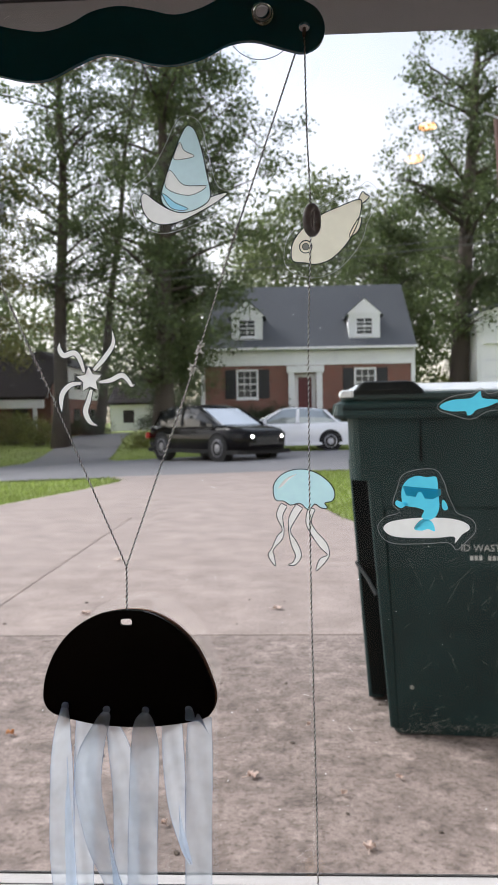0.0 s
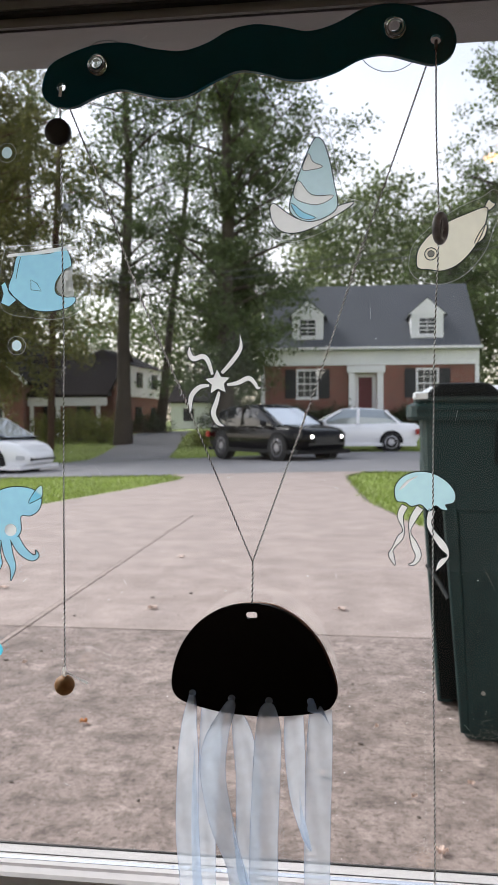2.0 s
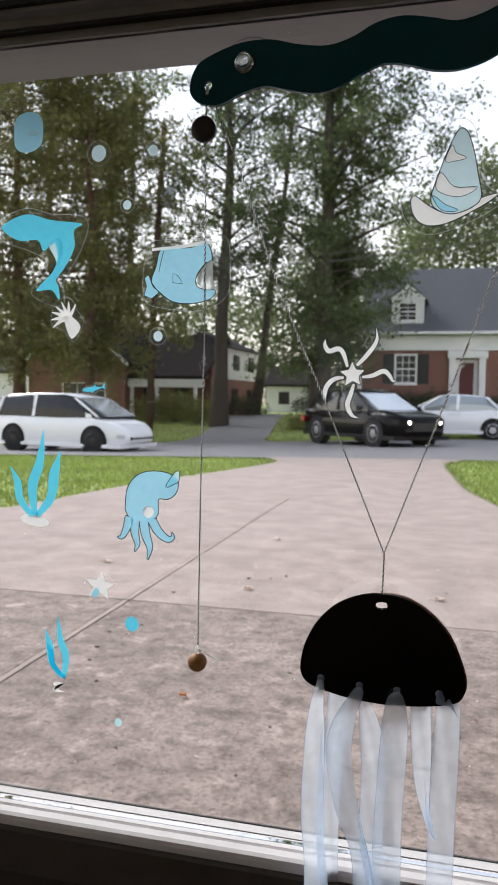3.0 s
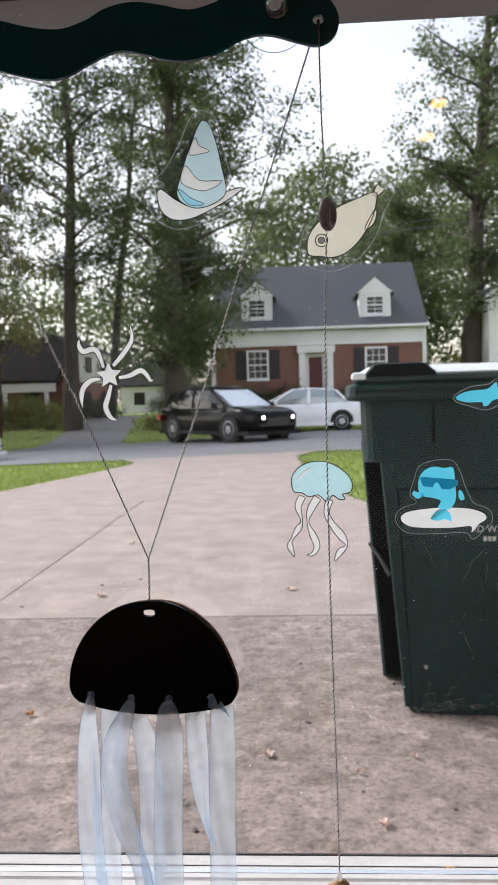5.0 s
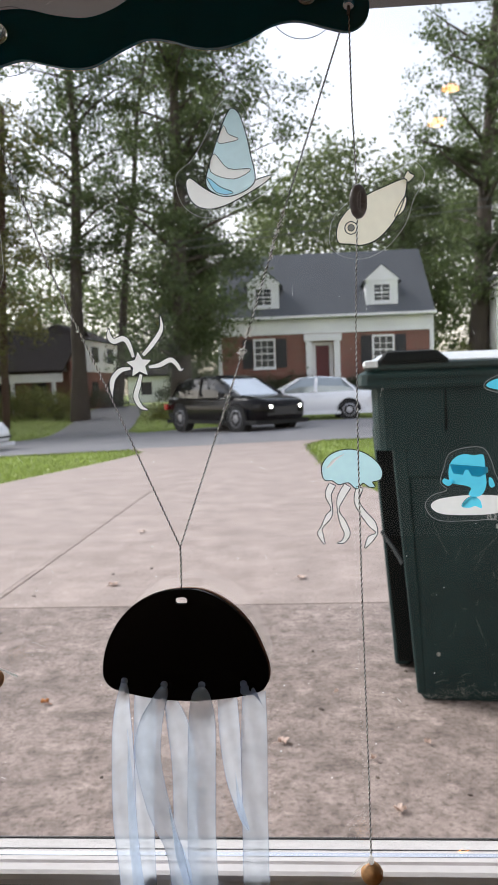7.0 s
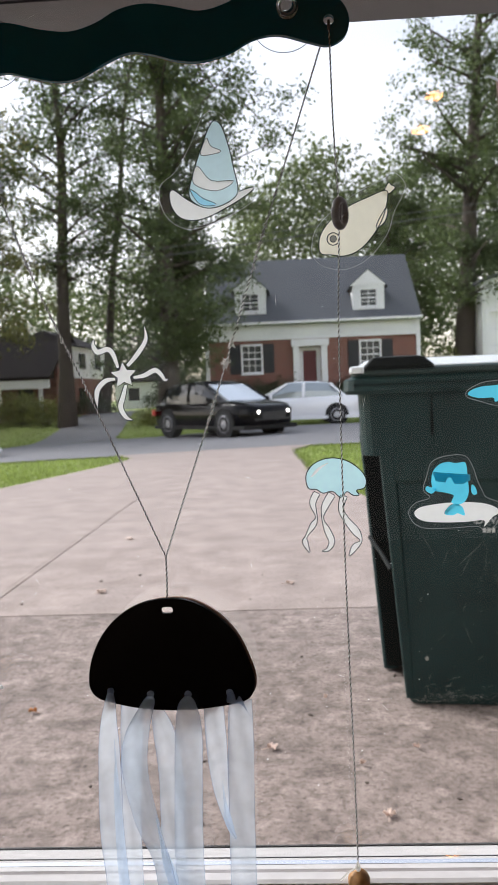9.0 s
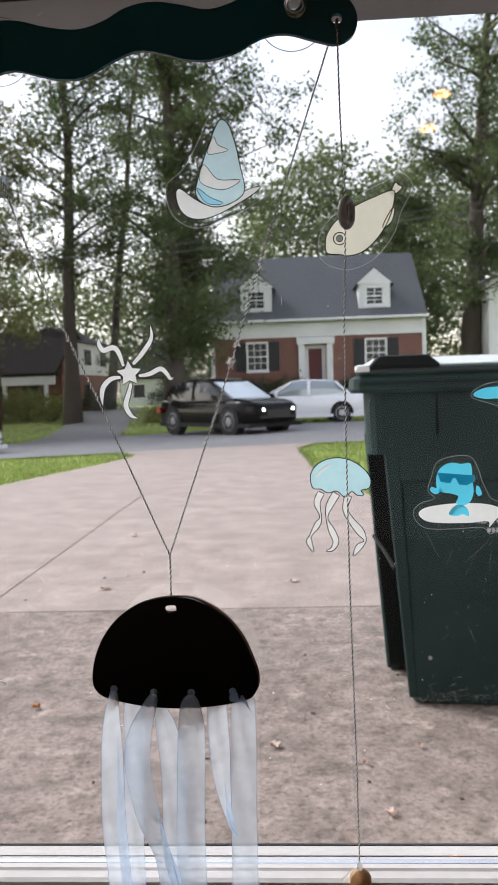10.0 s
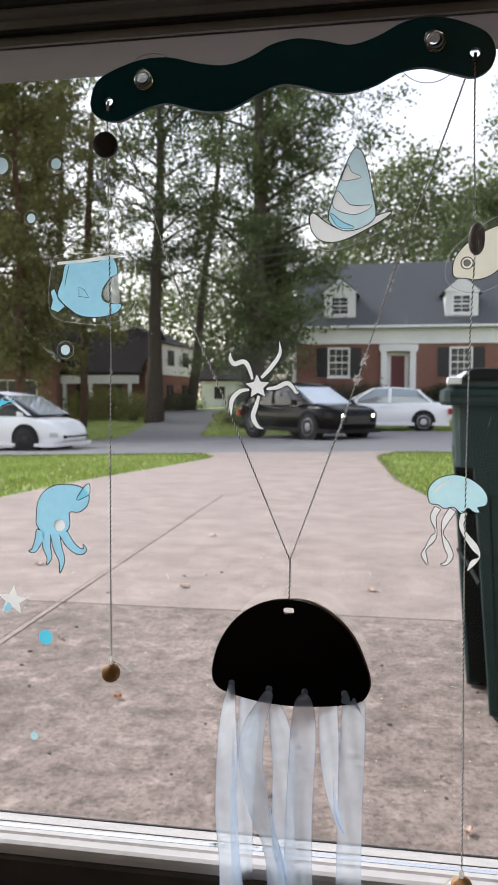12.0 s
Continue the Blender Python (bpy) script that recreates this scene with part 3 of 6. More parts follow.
def blades(name, spots, height, material, seed):
    """Many thin bent grass blades as one mesh."""
    rng = np.random.default_rng(seed)
    verts, faces = [], []
    for x, y in spots:
        z = land(x, y) - 0.035
        a, h = rng.uniform(0, math.tau), height * rng.uniform(0.5, 1.3)
        w, lx, ly = 0.012, rng.normal(0, 0.4) * h, rng.normal(0, 0.4) * h
        k = len(verts)
        verts += [(x - w * math.cos(a), y - w * math.sin(a), z), (x + w * math.cos(a), y + w * math.sin(a), z), (x + lx, y + ly, z + h)]
        faces.append((k, k + 1, k + 2))
    return new(name, soft_mesh(name, verts, faces, material))


rng = np.random.default_rng(5)
spots = []
while len(spots) < 42000:
    x, y = rng.uniform(-11, 4.2), 4.0 + 10.3 * rng.random() ** 1.4
    if x < between(y, LEFT_EDGE) - 0.01 + 0.06 * rng.random() or x > between(y, RIGHT_EDGE) - 0.06 * rng.random():
        spots.append((x, y))
tagged(blades("grass", spots, 0.06, "blade", 6), "short green grass of the front lawn", "grass", kind="stuff")
spots = [(x, y) for x, y in zip(rng.uniform(-14, 9, 26000), 23.7 + 9 * rng.random(26000) ** 1.3) if not between(y, [(23.5, -9.3), (25, -8.6), (38, -9.4)]) < x < between(y, [(23.5, -4.9), (25, -5.6), (38, -7.2)])]
tagged(blades("grass", spots, 0.08, "blade", 7), "dull green grass across the street", "grass", kind="stuff")

# ---- the room and its window ----
HOLE = (-0.32, 0.86, 0.6275, 1.193)
WALL_IN, WALL_OUT = -0.045, 0.062
wall = tagged(part("wall_window", walled(-2.6, 3.4, -0.3, 4.6, WALL_IN, WALL_OUT, [(-0.33, 0.87, 0.56, 1.26)]), "plaster"), "dim plaster wall with the wide window", "wall", kind="structure")
for name, b in (("wall_back", (-2.6, 3.4, -4.3, -4.2, -0.3, 2.6)), ("wall_right", (3.4, 3.5, -4.3, WALL_OUT, -0.3, 2.6))):
    tagged(part(name, box(*b), "plaster"), "dim plaster room wall", "wall", kind="structure")
# opening out of view, added to brighten the room side of the window
side_wall = part("wall_left", walled(-4.3, WALL_OUT, -0.3, 2.6, 0, 0.1, [(-3.2, -1.2, 0.5, 2.1)]), "plaster")
side_wall.matrix_basis = pose(-2.6, 0, 0, 0, 0, 90)
tagged(side_wall, "dim plaster room wall with an unseen opening added for daylight", "wall", kind="structure")
tagged(part("ceiling", box(-2.7, 3.5, -4.3, WALL_IN, 2.42, 2.5), "plaster"), "dim plaster ceiling", "ceiling", kind="structure")
tagged(part("floor", box(-2.7, 3.5, -4.3, WALL_IN, -0.12, -0.02), "timber_floor"), "dark boarded room floor", "floor", kind="structure")
# roof and eave out of view, added to shade the near concrete
tagged(part("roof", box(-3.2, 4.0, -5.0, 1.1, 4.62, 4.8), "dimmed_paint"), "unseen flat roof, its eave added to shade the drive", "roof", kind="structure")

win = thing("window_1", "wide fixed window with white outer sill and dark inner trim", "window", kind="structure")
pane = part("pane", box(HOLE[0], HOLE[1], 0.0006, 0.0046, HOLE[2], HOLE[3]), "glass", win, "clear glass with faint lamp reflections")
pane.visible_shadow = False


def run(profile, x0, x1):
    """A straight moulding along x with the given section in y and z."""
    return loft([[(x, y, z) for y, z in profile] for x in (x0, x1)])


X0, X1 = HOLE[0], HOLE[1]
part("window_sill", run([(0.006, 0.6235), (0.020, 0.6190), (0.021, 0.6175), (0.034, 0.6125), (0.036, 0.6105), (0.062, 0.6000), (0.066, 0.596), (0.066, 0.555), (0.006, 0.555)], X0, X1), "sill_paint", win, "grey painted outer sill with ridges")
part("gasket", run([(0.0048, 0.6245), (0.0080, 0.6240), (0.0080, 0.6215), (0.0048, 0.6215)], X0, X1), "gasket", win)
part("gasket", run([(0.0205, 0.6192), (0.0225, 0.6184), (0.0225, 0.612), (0.0205, 0.612)], X0, X1), "gasket", win)
part("sill_lip", run([(0.0620, 0.6012), (0.0650, 0.6003), (0.0650, 0.594), (0.0620, 0.594)], X0, X1), "gasket", win)
part("head_soffit", run([(0.006, 1.1905), (0.030, 1.1905), (0.032, 1.1925), (0.066, 1.1945), (0.066, 1.23), (0.006, 1.23)], X0, X1), "soffit_shade", win, "soffit with its shade put into the grey")
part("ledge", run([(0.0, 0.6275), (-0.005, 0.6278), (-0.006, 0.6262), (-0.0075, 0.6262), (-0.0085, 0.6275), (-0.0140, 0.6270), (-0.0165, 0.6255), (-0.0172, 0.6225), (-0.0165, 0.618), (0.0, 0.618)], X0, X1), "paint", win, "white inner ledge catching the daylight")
part("apron", run([(0.0, 0.6178), (-0.0185, 0.6178), (-0.0200, 0.6160), (-0.0200, 0.585), (-0.046, 0.575), (-0.048, 0.44), (0.0, 0.44)], X0 - 0.06, X1 + 0.06), "apron", win, "dark brown board under the ledge")
part("upper_rail", run([(0.0, 1.189), (-0.003, 1.189), (-0.003, 1.196), (-0.010, 1.197), (-0.012, 1.201), (-0.022, 1.201), (-0.022, 1.207), (-0.026, 1.209), (-0.026, 1.222), (-0.046, 1.228), (-0.052, 1.236), (-0.052, 1.32), (0.0, 1.32)], X0 - 0.06, X1 + 0.06), "dimmed_paint", win, "stepped head moulding, room dimness in its dark grey")
part("gasket", run([(-0.0035, 1.1965), (-0.009, 1.1965), (-0.009, 1.1945), (-0.0035, 1.1945)], X0, X1), "gasket", win)
part("gasket", run([(-0.0225, 1.2035), (-0.0265, 1.2035), (-0.0265, 1.2075), (-0.0225, 1.2075)], X0, X1), "gasket", win)
for a, b in ((X0 - 0.001, X0 + 0.03), (X1 - 0.03, X1 + 0.001)):
    part("jamb", box(a, b, -0.04, 0.066, HOLE[2] - 0.01, HOLE[3] + 0.01, 0.003), "paint", win)

# dust and short scratches on the glass
bm, rnd = bmesh.new(), random.Random(31)
for k in range(330):
    x, z = rnd.uniform(X0 + 0.05, X1 - 0.05), rnd.uniform(0.64, 1.18)
    x = rnd.gauss(0.24, 0.14) if k % 3 else x
    r = rnd.choice((0.00012, 0.00016, 0.0002, 0.00034))
    if k % 11 == 0:
        a, ln = rnd.uniform(0, math.pi), rnd.uniform(0.002, 0.007)
        tube([(x, -0.0001, z), (x + 0.5 * ln * math.cos(a), -0.0001, z + 0.55 * ln * math.sin(a)), (x + ln * math.cos(a), -0.0001, z + ln * math.sin(a))], [0.00006, 0.00009, 0.00005], 3, bm)
    else:
        tube([(x - r, -0.0001, z), (x + r * rnd.uniform(-0.5, 1), -0.0001, z + r), (x + r, -0.0001, z + r * rnd.uniform(0.5, 2))], [r * 0.5, r, r * 0.6], 4, bm)
tagged(part("dust", bm, "dust", win, "pale dust specks and scratches"), kind="stuff")

# two small warm lamps hanging in the room, seen as reflections
def pendant(x, y, z):
    lamp = thing("pendant_lamp", "small pendant lamp with a warm glowing disc", "lamp", "pendant lamps in the room", at=pose(x, y, z))
    part("diffuser", turned([(-0.006, 0.004), (-0.005, 0.024), (0.0, 0.027), (0.004, 0.022), (0.005, 0.004)], 20, axis="Z"), "warm", lamp, "glowing warm diffuser", True)
    part("shade", turned([(0.006, 0.029), (0.010, 0.027), (0.022, 0.012), (0.034, 0.006)], 20, axis="Z"), "brass", lamp, "dull brass cap", True)
    part("cord", tube([(0, 0, 0.03), (0, 0, 2.42 - z)], 0.002, 6), "gasket", lamp)


pendant(0.79, -1.84, 1.81)
pendant(0.73, -1.74, 1.68)


# ---- hanging ornament on the pane ----
HANG = -0.02


def twine(name, pts, parent, thick=0.00075, pitch=0.0034, fuzz=()):
    """Twisted two-strand string through the points; fuzz: stretches (from, to) of it with frayed hairs."""
    line = [Vector(p) for p in spline(pts, 12, closed=False)]
    marks, total = [0.0], 0.0
    for a, b in zip(line, line[1:]):
        total += (b - a).length
        marks.append(total)
    n = int(total / pitch * 6)

    def at(s):
        i = min(len(line) - 2, int(np.searchsorted(marks, s, "right")) - 1)
        return line[i].lerp(line[i + 1], (s - marks[i]) / max(1e-9, marks[i + 1] - marks[i]))
    for k, material in enumerate(("strand_dark", "strand_light")):
        path = []
        for i in range(n + 1):
            s = total * i / n
            d = (at(min(total, s + 0.001)) - at(max(0, s - 0.001))).normalized()
            u = d.cross(Vector((0, 1, 0))).normalized()
            v, a = d.cross(u), math.pi * k + math.tau * s / pitch
            path.append(at(s) + thick * 0.42 * (math.cos(a) * u + math.sin(a) * v))
        part("strand", tube(path, thick * 0.5, 5), material, parent)
    if fuzz:
        bm, rnd = bmesh.new(), random.Random(len(pts) + n)
        for f0, f1, count, size in fuzz:
            for _ in range(count):
                p = at(total * rnd.uniform(f0, f1))
                d = Vector((rnd.uniform(-1, 1), rnd.uniform(-0.4, 0.4), rnd.uniform(-1, 1))).normalized() * size * rnd.uniform(0.3, 0.8)
                bend = Vector((rnd.uniform(-1, 1), 0, rnd.uniform(-1, 1))) * size * 0.25
                tube([p - d * 0.2, p + d * 0.5 + bend, p + d], [0.0003, 0.00026, 0.00014], 3, bm)
        tagged(part("fuzz", bm, "fibre", parent, "frayed pale hairs"), kind="stuff")


mobile = thing("window_mobile", "dark teal wavy hanger with strings on suction cups", "mobile")
wave = [(0.0965, 1.141), (0.101, 1.153), (0.112, 1.1595), (0.131, 1.165), (0.150, 1.1652), (0.168, 1.1605), (0.187, 1.158), (0.203, 1.162), (0.216, 1.1685), (0.232, 1.1712), (0.249, 1.1685), (0.265, 1.165), (0.281, 1.1685), (0.299, 1.1765), (0.318, 1.1778), (0.336, 1.1725), (0.348, 1.1655), (0.3525, 1.155), (0.3495, 1.1455), (0.340, 1.1408), (0.328, 1.1435), (0.311, 1.1485), (0.296, 1.147), (0.281, 1.140), (0.265, 1.1362), (0.250, 1.1375), (0.237, 1.1415), (0.222, 1.1437), (0.206, 1.138), (0.190, 1.1305), (0.176, 1.1298), (0.160, 1.1335), (0.147, 1.1365), (0.131, 1.133), (0.118, 1.1275), (0.107, 1.128), (0.0985, 1.133)]


def pierced(outline, holes, y0, y1):
    """A plate with round holes right through it."""
    bm = bmesh.new()
    for y in (y0, y1):
        loops = [outline, *holes]
        edges = []
        for ring in loops:
            vs = [bm.verts.new((x, y, z)) for x, z in ring]
            edges += [bm.edges.new((vs[i], vs[(i + 1) % len(vs)])) for i in range(len(vs))]
        bmesh.ops.triangle_fill(bm, use_beauty=True, use_dissolve=False, edges=edges)
    bm.verts.ensure_lookup_table()
    total = sum(len(r) for r in (outline, *holes))
    start = 0
    for ring in (outline, *holes):
        m = len(ring)
        for i in range(m):
            a, b = start + i, start + (i + 1) % m
            bm.faces.new((bm.verts[a], bm.verts[b], bm.verts[total + b], bm.verts[total + a]))
        start += m
    bmesh.ops.recalc_face_normals(bm, faces=bm.faces)
    return bm


part("hanger_board", pierced(spline(wave, 4), [oval(0.1090, 1.1400, 0.0028, 0.0028, 16), oval(0.3405, 1.1553, 0.0032, 0.0030, 16), *[oval(x, z, 0.0050, 0.0050, 20) for x, z in ((0.132, 1.1545), (0.315, 1.1655))]], -0.0215, -0.0185), "teal", mobile, "dark teal wavy acrylic board")
for cx, cz in ((0.132, 1.157), (0.315, 1.168)):
    cup = part("suction_cup", turned([(-0.0002, 0.0185), (-0.0006, 0.0205), (-0.0014, 0.0203), (-0.0035, 0.0160), (-0.007, 0.0085), (-0.012, 0.0045), (-0.0180, 0.0045)], 32, at=(cx, 0, cz)), "cup", mobile, "clear suction cup stuck to the glass", True)
    part("rim", tube([(cx + 0.0209 * math.cos(math.tau * k / 48), -0.0010, cz + 0.0209 * math.sin(math.tau * k / 48)) for k in range(49)], 0.00028, 6), "cup_line", cup)
    part("knob", turned([(-0.0216, 0.0050), (-0.0226, 0.0060), (-0.0250, 0.0062), (-0.0262, 0.0052), (-0.0262, 0.0036), (-0.0254, 0.0026), (-0.0254, 0.0004)], 24, at=(cx + 0.0015, 0, cz - 0.0060)), "cup_knob", cup, "clear knob through the board", True)
    part("knob_ring", tube([(cx + 0.0015 + 0.0044 * math.cos(math.tau * k / 32), -0.0262, cz - 0.0060 + 0.0044 * math.sin(math.tau * k / 32)) for k in range(33)], 0.0006, 8), "cup_rim", cup, "", True)

left_string = part("cord_left", tube([(0.109, HANG - 0.002, 1.1400), (0.1085, HANG - 0.0025, 1.134)], 0.0010, 6), "strand_light", mobile)
twine("string", [(0.1088, HANG - 0.002, 1.138), (0.1075, HANG, 1.113), (0.1083, HANG, 0.98), (0.1078, HANG, 0.948), (0.1070, HANG, 0.872), (0.1065, HANG, 0.766)], left_string, 0.00064, fuzz=[(0.35, 0.37, 8, 0.002), (0.46, 0.48, 16, 0.003), (0.3, 0.6, 30, 0.0012)])
part("button", turned([(-0.0032, 0.004), (-0.0034, 0.0070), (-0.0024, 0.0082), (0.0018, 0.0082), (0.0028, 0.0070), (0.0028, 0.001)], 28, at=(0.1062, HANG, 1.1125)), "button", left_string, "dark round button", True)
bead = part("bead", turned([(-0.0064, 0.0012), (-0.0058, 0.0030), (-0.0042, 0.0050), (-0.0018, 0.0063), (0.0012, 0.0065), (0.0038, 0.0054), (0.0056, 0.0034), (0.0064, 0.0012)], 20, axis="Z", at=(0.1062, HANG, 0.7575)), "bead", left_string, "turned wooden bead", True)
part("knot", turned([(-0.003, 0.0008), (-0.0016, 0.0019), (0.0006, 0.0018), (0.003, 0.0008)], 8, axis="Z", at=(0.1066, HANG - 0.001, 0.7665)), "strand_light", left_string)
part("tail", tube([(0.1068, HANG - 0.001, 0.7665), (0.113, HANG - 0.002, 0.7645), (0.1225, HANG - 0.002, 0.7600)], [0.0007, 0.0006, 0.0009], 5), "strand_light", left_string, "frayed pale string end")

right_string = part("cord_right", tube([(0.3405, HANG - 0.002, 1.1545), (0.3402, HANG - 0.0028, 1.149)], 0.0010, 6), "strand_dark", mobile)
twine("string", [(0.3405, HANG - 0.002, 1.152), (0.3412, HANG, 1.10), (0.3428, HANG, 1.044), (0.3405, HANG, 0.966), (0.3402, HANG, 0.832), (0.3418, HANG, 0.70), (0.3422, HANG, 0.640)], right_string, 0.00064, fuzz=[(0.55, 0.95, 36, 0.0011)])
ring_button = part("button", tube([(0, 0.0066 * math.cos(math.tau * k / 32), 0.0074 * math.sin(math.tau * k / 32)) for k in range(33)], 0.0024, 10), "button_grey", right_string, "grey ring-shaped button turned aside", True)
ring_button.matrix_basis = pose(0.3436, HANG - 0.001, 1.0440, 0, 4, -30)
part("button_bar", box(-0.0012, 0.0012, -0.0016, 0.0016, -0.0056, 0.0056, 0.0005), "button_grey", ring_button)
part("bead", turned([(-0.0070, 0.0012), (-0.0062, 0.0034), (-0.0042, 0.0056), (-0.0016, 0.0068), (0.0016, 0.0069), (0.0042, 0.0056), (0.0062, 0.0034), (0.0070, 0.0012)], 20, axis="Z", at=(0.3425, HANG, 0.6300)), "bead", right_string, "turned wooden bead", True)
part("knot", turned([(-0.003, 0.0008), (-0.0016, 0.0019), (0.0006, 0.0018), (0.003, 0.0008)], 8, axis="Z", at=(0.3420, HANG - 0.001, 0.6395)), "strand_light", right_string)
part("tail", tube([(0.3418, HANG - 0.001, 0.6395), (0.336, HANG - 0.002, 0.6365), (0.3305, HANG - 0.002, 0.6310)], [0.0007, 0.0006, 0.0009], 5), "strand_light", right_string, "frayed pale string end")

# the domed black charm on its forked string, with sheer ribbons
charm = thing("hanging_charm", "black domed acrylic charm with sheer white ribbon tails", "ornament")
fork = (0.2295, HANG, 0.8405)
twine("string", [(0.1140, HANG, 1.1270), (0.1360, HANG, 1.0720), (0.1565, HANG, 1.0130), (0.1880, HANG, 0.9400), fork], charm, 0.00064, fuzz=[(0.28, 0.48, 110, 0.0024), (0.48, 0.66, 60, 0.0026), (0.05, 0.3, 50, 0.0014)])
twine("string", [(0.3350, HANG, 1.1405), (0.3155, HANG, 1.0850), (0.2955, HANG, 1.0290), (0.2755, HANG, 0.9690), (0.2620, HANG, 0.9300), fork], charm, 0.00064, fuzz=[(0.2, 0.5, 60, 0.0016), (0.33, 0.42, 60, 0.0032), (0.557, 0.573, 34, 0.0046), (0.597, 0.613, 34, 0.0046), (0.66, 0.78, 44, 0.0024)])
twine("string", [(0.2297, HANG - 0.001, 0.8405), (0.2294, HANG, 0.8260), (0.2290, HANG, 0.8100)], charm, 0.00075)
dome = [(0.2290, 0.8145), (0.2440, 0.8125), (0.2590, 0.8040), (0.2715, 0.7900), (0.2795, 0.7720), (0.2820, 0.7610), (0.2800, 0.7530), (0.2740, 0.7485), (0.2560, 0.7450), (0.2320, 0.7435), (0.2080, 0.7455), (0.1890, 0.7500), (0.1810, 0.7540), (0.1777, 0.7620), (0.1800, 0.7770), (0.1870, 0.7920), (0.1980, 0.8040), (0.2130, 0.8120)]
eye_hole = [(0.2256, 0.8080), (0.2262, 0.8052), (0.2318, 0.8052), (0.2326, 0.8066), (0.2318, 0.8092), (0.2270, 0.8092)]
rim_line = spline(dome, 6)
part("body", pierced(rim_line, [spline(eye_hole, 3)], -0.0225, -0.0195), "black", charm, "glossy black domed plate")
back = [(0.2290 + (x - 0.2290) * 0.985 + 0.0016, z) for x, z in rim_line]
part("backing", pierced(back, [[(x, z) for x, z in spline([(0.2225, 0.8100), (0.2225, 0.8035), (0.2365, 0.8035), (0.2365, 0.8110)], 3)]], -0.0188, -0.0168), "edge_wood", charm, "thin brown plywood backing")
part("paper_back", pierced(back, [spline([(0.2225, 0.8100), (0.2225, 0.8035), (0.2365, 0.8035), (0.2365, 0.8110)], 3)], -0.0166, -0.0162), "paper", charm, "pale paper on the back")
part("spacer", turned([(-0.0195, 0.002), (-0.0188, 0.002)], 10, at=(0.2290, 0, 0.7700)), "black", charm)


def ribbon(rows, label="sheer white organza ribbon tail", cloth="organza"):
    """A limp ribbon: rows of (x, z, width, turn in degrees, forward)."""
    line = spline(rows, 7, closed=False)
    bm, across = bmesh.new(), 6
    grid = []
    for x, z, w, turn, fwd in line:
        a = radians(turn)
        row = []
        for i in range(across + 1):
            u = (i / across - 0.5) * w
            row.append(bm.verts.new((x + u * math.cos(a), HANG - fwd + u * math.sin(a) + 0.0004 * math.sin(9 * u / max(w, 1e-4) + z * 90), z)))
        grid.append(row)
    for a, b in zip(grid, grid[1:]):
        for i in range(across):
            bm.faces.new((a[i], a[i + 1], b[i + 1], b[i]))
    tail = part("ribbon", bm, cloth, charm, label, True)
    for i in (0, across) if cloth == "organza" else ():
        pts = []
        for x, z, w, turn, fwd in line:
            a, u = radians(turn), (i / across - 0.5) * w
            pts.append((x + u * math.cos(a), HANG - fwd + u * math.sin(a), z))
        part("ribbon_edge", tube(pts, 0.0002, 4), "organza_edge", tail, "bluish woven edge")


ribbon([(0.1915, 0.7570, 0.0030, 0, 0.006), (0.1915, 0.7530, 0.0060, 35, 0.007), (0.1895, 0.7380, 0.0130, 55, 0.006), (0.1885, 0.7100, 0.0135, 25, 0.005), (0.1880, 0.6700, 0.0145, 15, 0.005), (0.1900, 0.6350, 0.0145, 35, 0.005), (0.1915, 0.5800, 0.0150, 20, 0.005)])
ribbon([(0.1930, 0.7280, 0.0004, 70, 0.008), (0.1935, 0.7160, 0.0020, 70, 0.009), (0.1935, 0.6950, 0.0060, 65, 0.010), (0.1945, 0.6500, 0.0080, 60, 0.010), (0.1970, 0.6150, 0.0100, 50, 0.010), (0.1985, 0.5850, 0.0110, 30, 0.010)], "folded bluish organza ribbon tail", "organza_fold")
ribbon([(0.2165, 0.7545, 0.0030, 0, 0.006), (0.2150, 0.7500, 0.0085, 15, 0.008), (0.2070, 0.7300, 0.0150, 20, 0.006), (0.2045, 0.7050, 0.0160, 0, 0.005), (0.2110, 0.6700, 0.0165, -12, 0.005), (0.2190, 0.6450, 0.0150, -28, 0.005), (0.2225, 0.6200, 0.0150, -20, 0.005), (0.2235, 0.5800, 0.0150, 0, 0.005)])
ribbon([(0.2172, 0.7500, 0.0050, 50, 0.001), (0.2230, 0.7300, 0.0130, 25, 0.001), (0.2265, 0.7000, 0.0150, 10, 0.001), (0.2260, 0.6600, 0.0150, 0, 0.001), (0.2265, 0.5800, 0.0150, 0, 0.001)])
ribbon([(0.2400, 0.7540, 0.0030, 0, 0.006), (0.2396, 0.7490, 0.0110, 10, 0.008), (0.2395, 0.7300, 0.0165, 15, 0.006), (0.2380, 0.7000, 0.0170, 10, 0.005), (0.2365, 0.6600, 0.0175, 5, 0.005), (0.2365, 0.6200, 0.0180, 0, 0.005), (0.2365, 0.5800, 0.0180, 0, 0.005)])
ribbon([(0.2550, 0.7470, 0.0120, 15, -0.001), (0.2560, 0.7200, 0.0130, 20, 0.0), (0.2575, 0.6950, 0.0110, 35, 0.001), (0.2600, 0.6780, 0.0080, 55, 0.002), (0.2618, 0.6700, 0.0050, 70, 0.003), (0.2655, 0.6620, 0.0020, 60, 0.003)], "short curled organza ribbon tail")
ribbon([(0.2590, 0.6980, 0.0004, 60, 0.003), (0.2600, 0.6850, 0.0030, 60, 0.004), (0.2612, 0.6760, 0.0050, 40, 0.005), (0.2632, 0.6680, 0.0040, 20, 0.005), (0.2660, 0.6610, 0.0016, 10, 0.005)], "blue curled ribbon end", "organza_fold")
